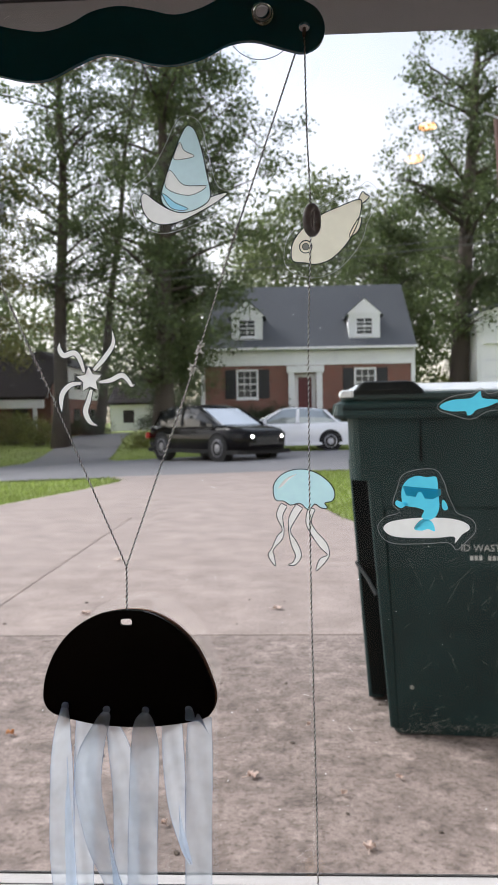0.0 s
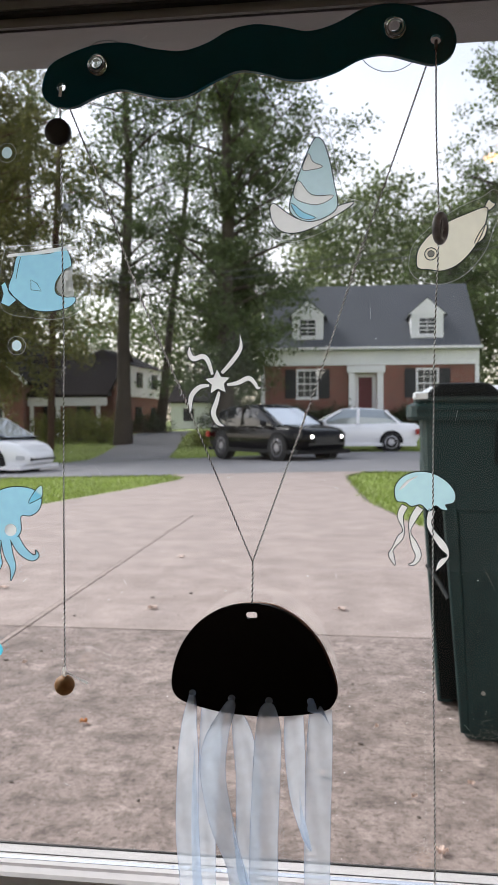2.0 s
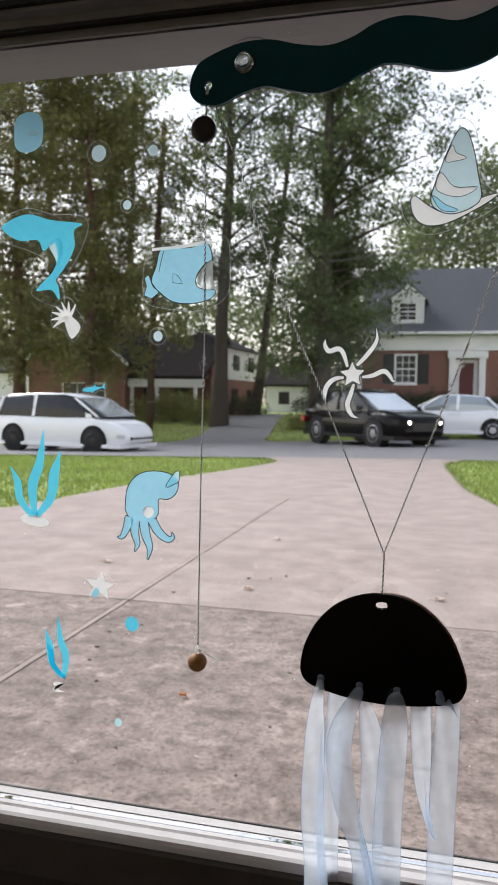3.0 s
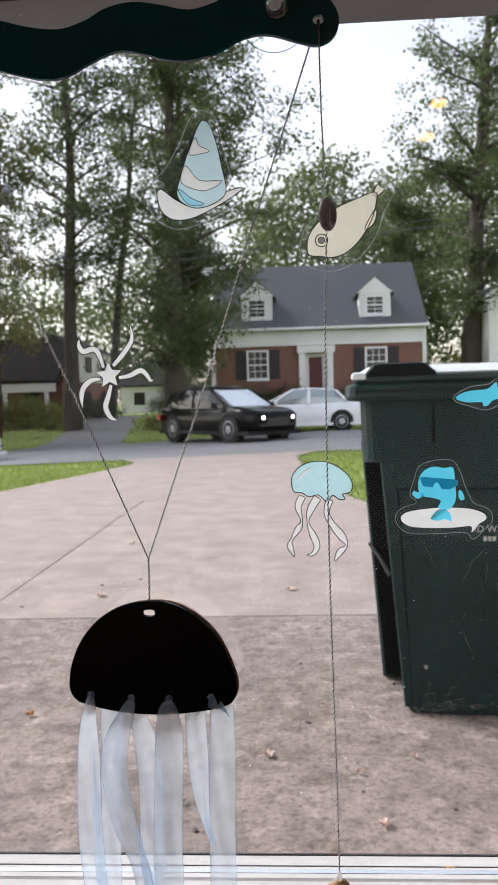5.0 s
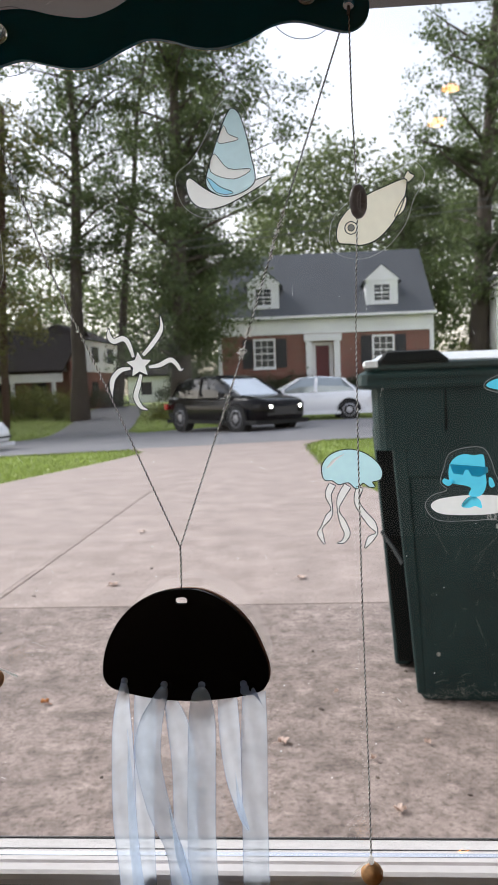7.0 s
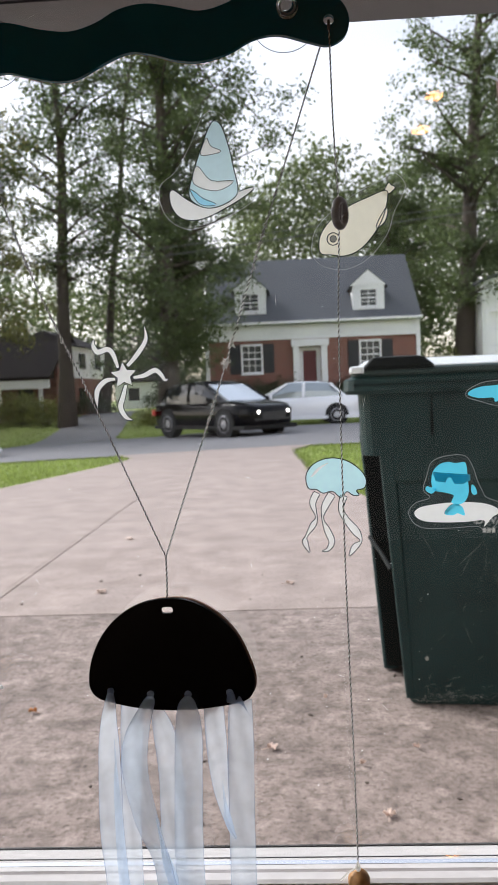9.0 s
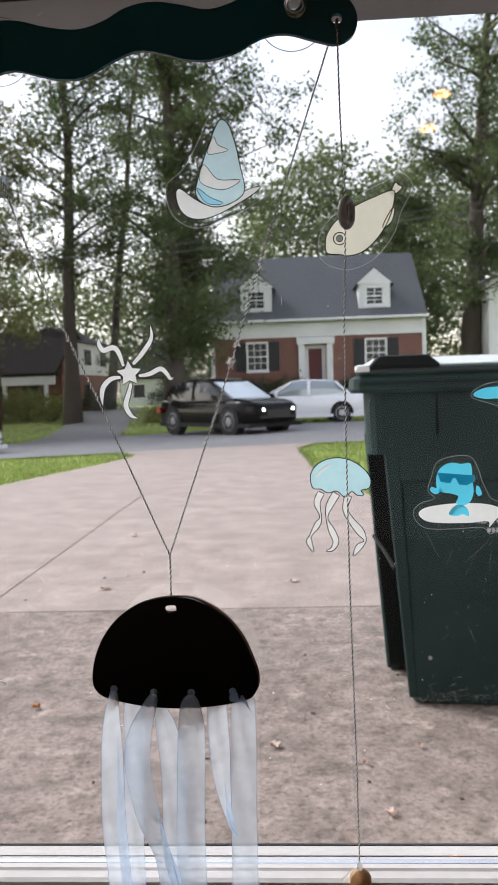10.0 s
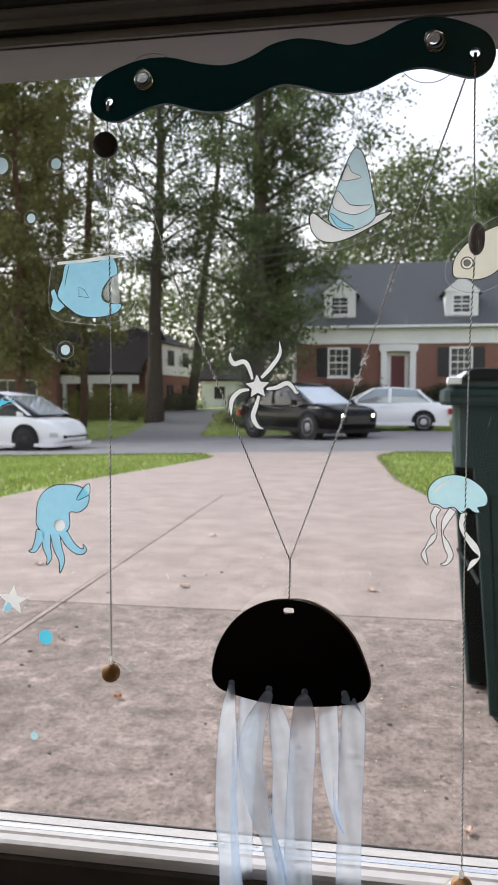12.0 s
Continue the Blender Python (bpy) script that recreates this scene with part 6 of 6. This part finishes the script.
def cape_house():
    h = thing("house", "red brick cottage with grey roof, white dormers and black shutters", "house")
    x0, x1, y0, y1, base, mid, eave, ridge = -3.16, 6.66, 35.0, 43.0, 0.3, 3.50, 4.30, 7.74
    door = (1.12, 2.15, 0.70, 3.06)
    holes = [(-1.55, -0.68, 1.98, 3.20), (4.05, 4.92, 1.98, 3.20)]
    part("wall", walled(x0, x1, base, mid, y0, y0 + 0.3, [*holes, door]), "brick", h, "red brick front wall")
    part("wall", box(x0, x0 + 0.3, y0 + 0.3, y1, base, mid), "brick", h)
    part("wall", box(x1 - 0.3, x1, y0 + 0.3, y1, base, mid), "brick", h)
    part("wall", box(x0, x1, y1, y1 + 0.3, base, mid), "brick", h)
    part("siding", box(x0 - 0.03, x1 + 0.03, y0 - 0.03, y0 + 0.25, mid, eave), "siding", h, "white lapped siding under the eave")
    for i in range(5):
        z = mid + 0.06 + 0.145 * i
        part("siding_board", loft([[(xx, y0 - 0.075, z), (xx, y0 - 0.031, z), (xx, y0 - 0.031, z + 0.14), (xx, y0 - 0.045, z + 0.14)] for xx in (x0 - 0.02, x1 + 0.02)]), "siding", h)
    for x in (x0, x1 - 0.25):
        bm = loft([[(xx, y0 + 0.3, mid), (xx, y1, mid), (xx, y1, eave), (xx, (y0 + y1) / 2, ridge), (xx, y0 + 0.3, eave)] for xx in (x, x + 0.25)])
        part("gable", bm, "siding", h)
    part("roof", gable_roof(x0, x1, y0, y1, eave + 0.12, ridge, 0.35), "shingle", h, "grey shingled roof")
    part("gutter", box(x0 - 0.25, x1 + 0.25, y0 - 0.48, y0 - 0.34, eave - 0.14, eave - 0.02, 0.02), "white", h)
    part("corner_board", box(x1 - 0.02, x1 + 0.16, y0 - 0.08, y0 + 0.1, base, eave - 0.1), "white", h, "white downpipe")
    part("corner_board", box(x0 - 0.16, x0 + 0.02, y0 - 0.08, y0 + 0.1, base, eave - 0.1), "white", h)
    part("fascia", box(x0 - 0.05, x1 + 0.05, y0 - 0.09, y0 - 0.052, mid - 0.05, mid + 0.06), "white", h)
    for a, b, c, d in holes:
        sash(h, a, b, c, d, y0 + 0.02, 3, 4)
        for s0, s1 in ((a - 0.62, a - 0.11), (b + 0.11, b + 0.62)):
            sh = part("shutter", box(s0, s1, y0 - 0.045, y0 - 0.004, c - 0.08, d + 0.08, 0.01), "shutter", h, "black louvred shutter")
            for i in range(9):
                z = c + (d - c) * (i + 0.5) / 9
                part("louvre", box(s0 + 0.06, s1 - 0.06, y0 - 0.060, y0 - 0.046, z - 0.05, z + 0.03), "shutter", sh)
    # doorway
    part("door", box(1.31, 1.95, y0 + 0.32, y0 + 0.37, 0.70, 2.90, 0.01), "door_red", h, "dark red panelled front door")
    part("door_reveal", walled(1.12, 2.15, 0.70, 3.06, y0 + 0.28, y0 + 0.40, [(1.31, 1.95, 0.70, 2.90)]), "white", h)
    for x in (0.84, 2.16):
        part("pilaster", box(x, x + 0.29, y0 - 0.14, y0 + 0.05, 0.70, 3.09, 0.015), "white", h, "white door pilaster")
    part("entablature", box(0.76, 2.54, y0 - 0.20, y0 + 0.05, 3.09, 3.42, 0.02), "white", h)
    part("step", box(0.6, 2.7, y0 - 1.0, y0, 0.2, 0.68, 0.02), "concrete", h)
    # dormers
    for cx in (-1.10, 4.49):
        yd = y0 + 0.18
        d = part("dormer", walled(cx - 0.74, cx + 0.74, 4.55, 5.86, yd, yd + 0.15, [(cx - 0.38, cx + 0.38, 4.88, 5.66)]), "siding", h, "white dormer with a small sash window")
        for side in (-0.74, 0.62):
            part("cheek", loft([[(xx, yd + 0.15, 4.5), (xx, yd + 0.15, 5.86), (xx, yd + 1.95, 5.86)] for xx in (cx + side, cx + side + 0.12)]), "siding", d)
        part("pediment", loft([[(cx - 0.84, yy, 5.84), (cx + 0.84, yy, 5.84), (cx, yy, 6.56)] for yy in (yd - 0.04, yd + 0.10)]), "white", d)
        part("dormer_roof", loft([[(cx - 0.92, yy, 5.75), (cx, yy, 6.57), (cx + 0.92, yy, 5.75), (cx + 0.92, yy, 5.81), (cx, yy, 6.64), (cx - 0.92, yy, 5.81)] for yy in (yd - 0.03, yd + 3.2)]), "shingle", d)
        sash(h, cx - 0.36, cx + 0.36, 4.90, 5.64, yd + 0.02, 2, 4, 0.07)
    return h


cape_house()


def porch_house():
    h = thing("house", "brown brick house with a dark roof and a deep white-beamed porch", "house")
    x0, x1, y0, y1, base = -17.5, -10.65, 33.5, 40.0, 0.0
    part("wall", walled(x0, x1, base, 2.1, y0 + 1.6, y0 + 1.9, [(-12.6, -11.8, 0.2, 1.9), (-14.6, -13.4, 0.7, 1.8)]), "brick_dark", h)
    part("door", box(-12.6, -11.8, y0 + 1.75, y0 + 1.85, 0.2, 1.9), "shutter", h)
    part("pane", box(-14.6, -13.4, y0 + 1.75, y0 + 1.8, 0.7, 1.8), "pane", h)
    part("roof", loft([[(x, y0 - 0.3, 2.12), (x, y0 + 3.6, 4.35), (x, y1, 3.0), (x, y1, 2.8), (x, y0 + 3.6, 4.15), (x, y0 - 0.3, 1.98)] for x in (x0, x1 + 0.3)]), "shingle_dark", h, "dark brown shingled roof")
    part("beam", box(x0, x1 + 0.2, y0 - 0.22, y0, 1.58, 2.0, 0.02), "white", h, "white porch beam")
    for x in (-14.2, -12.9, -10.95):
        part("post", box(x, x + 0.16, y0 - 0.2, y0 - 0.04, base, 1.58, 0.01), "white", h, "white porch post")
    part("porch_floor", box(x0, x1, y0 - 0.3, y0 + 1.6, base - 0.2, base + 0.15), "concrete", h)
    part("wall", box(x1 - 0.2, x1, y0 + 1.9, y1, base, 3.0), "brick_dark", h)
    # two-storey wing, seen along its side
    wing = part("wing", loft([[(-10.3, 36.4, z), (-9.85, 41.5, z), (-13.2, 41.9, z), (-13.6, 36.8, z)] for z in (0.0, 2.10)]), "brick", h, "red brick wing")
    part("upper_wall", loft([[(-10.24, 36.3, z), (-9.79, 41.6, z), (-13.2, 42.0, z), (-13.7, 36.7, z)] for z in (2.10, 3.70)]), "siding", wing, "white upper wall")
    part("wing_roof", loft([[(-10.0, 36.0, 3.70), (-9.55, 41.9, 3.70), (-13.3, 42.3, 3.70), (-13.9, 36.4, 3.70)], [(-11.8, 37.2, 4.6), (-11.5, 41.0, 4.6), (-11.6, 41.1, 4.6), (-11.9, 37.3, 4.6)]]), "shingle_dark", wing)
    for t in (0.3, 0.75):
        x, y = -10.24 + 0.45 * t, 36.3 + 5.3 * t
        win_ob = part("window", box(-0.06, 0.06, -0.4, 0.4, 2.6, 3.4, 0.01), "pane", wing, "dark side window")
        win_ob.matrix_basis = pose(x + 0.02, y, 0, 0, 0, -4.9)
        win_ob = part("window", box(-0.06, 0.06, -0.4, 0.4, 0.7, 1.6, 0.01), "pane", wing)
        win_ob.matrix_basis = pose(x - 0.06, y, 0, 0, 0, -4.9)
    return h


porch_house()


def gable_house():
    h = thing("house", "red brick gabled house with a small white attic window", "house")
    x0, x1, y0, base, eave, peak = -19.4, -14.3, 32.8, -0.2, 2.75, 5.2
    xm = (x0 + x1) / 2
    holes = [(-17.5, -15.3, 0.55, 1.70)]
    part("wall", walled(x0, x1, base, eave, y0, y0 + 0.3, holes), "brick", h)
    part("gable", loft([[(x0, y, eave), (x1, y, eave), (xm, y, peak)] for y in (y0, y0 + 0.3)]), "brick", h)
    part("wall", box(x1 - 0.3, x1, y0 + 0.3, 41, base, eave), "brick", h)
    part("wall", box(x0, x0 + 0.3, y0 + 0.3, 41, base, eave), "brick", h)
    part("roof", loft([[(x0 - 0.3, y, eave - 0.2), (xm, y, peak + 0.05), (x1 + 0.3, y, eave - 0.2), (x1 + 0.3, y, eave - 0.02), (xm, y, peak + 0.25), (x0 - 0.3, y, eave - 0.02)] for y in (y0 - 0.2, 41)]), "shingle_dark", h)
    for s in (-1, 1):
        part("barge_board", loft([[(xm + s * 2.85, y, eave - 0.28), (xm + s * 2.85, y, eave - 0.06), (xm, y, peak + 0.2), (xm, y, peak - 0.02)] for y in (y0 - 0.24, y0 - 0.19)]), "white", h)
    sash(h, -16.55, -16.2, 3.3, 3.75, y0 - 0.05, 1, 2, 0.1)
    sash(h, *holes[0], y0 + 0.02, 3, 1, 0.06)
    return h


gable_house()
side = thing("house", "low white house partly behind the gabled house", "house")
part("wall", box(-27, -19.6, 36, 44, -0.2, 2.4), "siding", side)
part("roof", gable_roof(-27, -19.6, 36, 44, 2.4, 4.2), "shingle_dark", side)


def white_house():
    h = thing("house", "white house with a wide garage door behind the pole", "house")
    x0, x1, y0, y1 = 10.0, 16.5, 36.0, 40.0
    part("wall", walled(x0, x1, 0.3, 5.9, y0, y0 + 0.3, [(10.30, 13.6, 0.4, 4.40)]), "siding", h, "white sided wall")
    part("garage_door", box(10.30, 13.6, y0 + 0.18, y0 + 0.24, 0.4, 4.40), "white", h, "white garage door")
    part("door_casing", walled(10.16, 13.74, 0.3, 4.54, y0 - 0.04, y0 - 0.003, [(10.30, 13.6, 0.3, 4.40)]), "white", h)
    for i in range(1, 5):
        part("door_joint", box(10.30, 13.6, y0 + 0.165, y0 + 0.182, 0.4 + 0.8 * i, 0.42 + 0.8 * i), "zinc", h)
    part("wall", box(x0, x0 + 0.3, y0 + 0.3, y1, 0.3, 5.9), "siding", h)
    part("gable", loft([[(x0 - 0.02, y, 5.9), (x1, y, 5.9), (x1, y, 7.6), (13.2, y, 6.8)] for y in (y0, y0 + 0.3)]), "siding", h)
    part("roof", loft([[(x0 - 0.15, y, 5.80), (13.2, y, 6.85), (x1, y, 7.7), (x1, y, 7.9), (13.2, y, 7.0), (x0 - 0.15, y, 5.95)] for y in (y0 - 0.25, y1)]), "shingle", h)
    return h


white_house()
shed = thing("shed", "small white garage far back between the trees", "shed")
part("wall", walled(-11.6, -8.5, 0.2, 2.2, 52, 52.3, [(-10.7, -9.9, 0.8, 1.7)]), "siding", shed)
part("pane", box(-10.7, -9.9, 52.1, 52.15, 0.8, 1.7), "pane", shed)
part("roof", gable_roof(-11.6, -8.5, 52, 57, 2.2, 3.4), "shingle_dark", shed)


# ---- trees and shrubs ----
def leaf_cloud(name, centres, per, spread, size, material, parent, seed, flat=0.75):
    """Leaves round many twig ends, as small folded blades in one mesh."""
    rng = np.random.default_rng(seed)
    c = np.repeat(np.array(centres, float), per, axis=0)
    n = len(c)
    c = c + rng.normal(0, 1, (n, 3)) * np.array([spread, spread, spread * flat])
    u = rng.normal(0, 1, (n, 3))
    u /= np.linalg.norm(u, axis=1, keepdims=True)
    v = np.cross(u, rng.normal(0, 1, (n, 3)))
    v /= np.linalg.norm(v, axis=1, keepdims=True)
    s = size * rng.uniform(0.55, 1.35, (n, 1))
    w = np.cross(u, v) * s * 0.18
    pts = np.stack([c - u * s * 0.5, c + v * s * 0.30 + w, c + u * s * 0.5, c - v * s * 0.30 + w], axis=1).reshape(-1, 3)
    me = bpy.data.meshes.new(name)
    me.vertices.add(4 * n)
    me.vertices.foreach_set("co", pts.ravel())
    me.loops.add(4 * n)
    me.loops.foreach_set("vertex_index", np.arange(4 * n, dtype=np.int32))
    me.polygons.add(n)
    me.polygons.foreach_set("loop_start", np.arange(0, 4 * n, 4, dtype=np.int32))
    me.update(calc_edges=True)
    me.materials.append(M[material])
    ob = new(name, me)
    if parent is not None:
        ob.parent = parent
    return ob


def tree(label, x, y, height, radius, crown_low, reach, limbs, twigs, per, size, material, bark, seed, lean=(0, 0), drop_=0.0, spread=0.30, top=1.0, group="trees across the street"):
    """A tapered trunk with limbs, twigs and a crown of many leaves."""
    per, size = round(per * 1.7), size * 0.75
    rnd = random.Random(seed)
    g = land(x, y)
    t = thing("tree", label, "tree", group)
    line = []
    for i in range(9):
        f = i / 8
        line.append(Vector((x + lean[0] * f + rnd.uniform(-0.12, 0.12) * f * 2, y + lean[1] * f + rnd.uniform(-0.12, 0.12) * f * 2, g - 0.15 + height * 0.9 * f)))
    bm = tube(line, [radius * 1.35, *[radius * (1 - 0.85 * i / 8) for i in range(1, 9)]], 10)
    ends = []
    for k in range(limbs):
        f = crown_low / height + (0.95 - crown_low / height) * (k + 0.5) / limbs
        p = line[min(7, int(f * 8 / 0.9 * 0.9))].lerp(line[min(8, int(f * 8) + 1)], (f * 8) % 1)
        a = rnd.uniform(0, math.tau)
        swell = math.sin(math.pi * min(1, 0.16 + 0.84 * (f - crown_low / height) / (1.02 - crown_low / height))) ** 0.6
        ln = reach * swell * rnd.uniform(0.65, 1.1) * (top if f > 0.75 else 1)
        rise = ln * (0.45 - drop_) * rnd.uniform(0.5, 1.3)
        q = [p + Vector((math.cos(a + 0.25 * s) * ln * s, math.sin(a + 0.25 * s) * ln * s, rise * s ** (0.8 if drop_ < 0.3 else 1.5))) for s in (0, 0.33, 0.66, 1)]
        tube(q, [radius * (0.30 - 0.18 * f), radius * (0.20 - 0.12 * f), radius * 0.08, 0.012], 6, bm)
        for _ in range(twigs):
            s = rnd.uniform(0.08, 1.0)
            i = min(2, int(s * 3))
            b = q[i].lerp(q[i + 1], s * 3 - i)
            e = b + Vector((rnd.gauss(0, 1), rnd.gauss(0, 1), rnd.gauss(0.1 - drop_, 0.7))) * reach * 0.22
            if rnd.random() < 0.35:
                tube([b, b.lerp(e, 0.5) + Vector((0, 0, 0.05)), e], [0.03, 0.02, 0.008], 4, bm)
            ends.append(e)
            ends.append(b.lerp(e, 0.6))
    part("trunk", bm, bark, t, "", True)
    leaf_cloud("crown", ends, per, spread, size, material, t, seed)
    return t


OAK = "tall leafy oak with a grey-brown trunk"
tree(OAK, -4.35, 29.6, 21, 0.42, 2.4, 4.7, 44, 7, 46, 0.20, "leaf", "bark", 11, (0.5, 0))
tree(OAK, -8.75, 30.2, 21, 0.33, 6.5, 3.5, 26, 6, 32, 0.20, "leaf", "bark", 12, (0.5, 0))
tree(OAK, -8.7, 36.5, 22, 0.24, 8.5, 3.6, 20, 6, 17, 0.22, "leaf", "bark", 13, (2.4, 0))
tree(OAK, -6.4, 44.0, 22, 0.30, 8.5, 4.2, 18, 6, 15, 0.25, "leaf", "bark", 14)
tree("broad drooping tree with olive-green foliage and a red-brown trunk", -13.2, 26.9, 19, 0.24, 3.6, 4.6, 42, 7, 52, 0.19, "leaf_light", "bark_red", 15, (0.0, 0), 0.45)
tree("broad drooping tree with olive-green foliage", -17.0, 28.0, 20, 0.30, 3.6, 5.6, 38, 7, 46, 0.20, "leaf_light", "bark_red", 16, (0, 0), 0.4)
tree(OAK, -17.0, 40.0, 22, 0.32, 7.0, 4.6, 20, 6, 18, 0.25, "leaf", "bark", 17)
tree("massive oak with a forked dark trunk beside the cottage", 9.35, 37.5, 25, 0.55, 4.8, 4.1, 34, 6, 32, 0.24, "leaf", "bark", 18, (1.3, 0))
tree(OAK, 13.6, 40.0, 17, 0.40, 5.0, 4.4, 24, 6, 34, 0.26, "leaf", "bark", 19)
tree(OAK, 7.2, 46.0, 15, 0.30, 3.0, 3.4, 22, 6, 36, 0.26, "leaf", "bark", 20)
tree(OAK, -21.0, 38.0, 20, 0.32, 4.0, 5.4, 24, 6, 36, 0.26, "leaf_light", "bark", 21)
tree("dense young tree beside the cottage", -4.25, 31.6, 9.5, 0.12, 2.3, 1.9, 22, 6, 36, 0.17, "leaf", "bark", 22)

rng = np.random.default_rng(31)
far = []
for i in range(1900):
    x = rng.uniform(-60, 62) if i < 1500 else rng.uniform(-3, 15)
    tall = 11.5 + 2.6 * noise.noise((x * 0.13, 0, 0)) + 2.0 * noise.noise((x * 0.4, 5, 0)) + (-4.0 if x < -4 else 3.0 if x < 14 else 2.5)
    far.append((x, rng.uniform(56, 72), 0.6 + (tall + 3.5) * rng.random() ** 0.75))
tagged(leaf_cloud("far_woods", far, 52, 0.85, 0.40, "leaf_far", None, 32), "distant leafy woods behind the houses", "woods", kind="stuff")


def shrub(label, x, y, w, d, h, material, seed, count=50, name="shrub"):
    rnd = random.Random(seed)
    ob = thing(name, label, "shrub", "garden shrubs")
    g = land(x, y)
    pts, bm = [], bmesh.new()
    for _ in range(count):
        a, r = rnd.uniform(0, math.tau), math.sqrt(rnd.random())
        e = (x + r * w * math.cos(a), y + r * d * math.sin(a), g + h * rnd.uniform(0.1, 1.0) * (1 - 0.35 * r * r))
        pts.append(e)
        if rnd.random() < 0.3:
            tube([(x + 0.2 * r * w * math.cos(a), y, g - 0.05), e], [0.02, 0.006], 4, bm)
    part("stems", bm, "bark", ob)
    leaf_cloud("foliage", pts, 22, 0.16, 0.10, material, ob, seed)


for i in range(6):
    shrub("dark clipped hedge under the cottage windows", -3.0 + 0.72 * i, 34.1, 0.5, 0.45, 1.15, "hedge", 40 + i, 60, "hedge")
for i in range(5):
    shrub("dark clipped hedge under the cottage windows", 2.9 + 0.75 * i, 34.1, 0.5, 0.45, 1.1, "hedge", 50 + i, 60, "hedge")
shrub("yellow-green rounded garden shrub", -11.2, 31.5, 0.9, 0.7, 1.5, "shrub", 60, 90)
shrub("yellow-green rounded garden shrub", -9.9, 31.0, 0.8, 0.6, 1.2, "shrub", 61, 80)
shrub("yellow-green rounded garden shrub", -12.6, 31.8, 0.8, 0.6, 1.1, "shrub", 62, 80)
shrub("dark rounded shrub by the wing", -8.6, 34.5, 1.0, 0.8, 0.9, "hedge", 63, 80)
shrub("dark rounded shrub behind the oak", -5.6, 38.0, 1.4, 0.8, 1.5, "hedge", 64, 110)
shrub("dark rounded shrub behind the oak", -4.4, 36.5, 0.9, 0.8, 1.3, "hedge", 65, 90)
for k, (x, y, w, h) in enumerate(((-7.4, 50.5, 1.2, 3.2), (-5.6, 49.0, 1.3, 3.6), (-3.9, 47.5, 1.2, 3.4), (-12.6, 60.0, 2.2, 5.5), (-9.2, 61.0, 2.4, 6.0), (-15.5, 58.0, 2.2, 5.0))):
    shrub("tall dark undergrowth behind the gardens", x, y, w, 1.0, h, "hedge", 70 + k, 190)
shrub("low green shrub beside the drive", -5.1, 29.0, 0.7, 0.5, 0.5, "shrub", 66, 50)
shrub("low shrub beside the white house", 8.3, 36.0, 0.8, 0.5, 2.6, "shrub", 67, 80)

# ---- pole, transformer and wires ----
pole = thing("utility_pole", "leaning weathered brown timber utility pole", "pole")
part("shaft", tube([(9.42, 28, land(9.3, 28) - 0.3), (9.27, 28, 2.3), (8.98, 28, 7.1), (8.66, 28, 12.1)], [0.17, 0.16, 0.14, 0.12], 12), "pole", pole, "", True)
part("cross_arm", tube([(8.2, 27.8, 12.15), (9.5, 27.8, 11.55)], 0.035, 6), "zinc", pole, "pale short cross arm")
second = thing("utility_pole", "timber utility pole with a pale grey transformer", "pole")
part("shaft", tube([(-11.55, 29.2, land(-11.5, 29.2) - 0.3), (-11.40, 29.2, 5.0), (-11.0, 29.2, 12.4)], [0.15, 0.14, 0.12], 12), "pole", second, "", True)
part("transformer", turned([(8.95, 0.20), (8.97, 0.29), (9.62, 0.29), (9.70, 0.22), (9.75, 0.05)], 18, axis="Z", at=(-10.72, 28.95, 0)), "zinc", second, "pale grey transformer can", True)
for dz in (0.0, 0.28):
    wire = tagged(part("wire", tube([(-11.2, 29.1, 6.5 + dz), (-4, 27.0, 6.1 + dz), (2, 28.3, 6.95 + dz), (9.0, 27.85, 7.45 + dz), (24, 27.5, 8.3 + dz)], 0.016 if dz else 0.022, 5), "cable"), "grey overhead wire between the poles", "wire", "overhead wires")
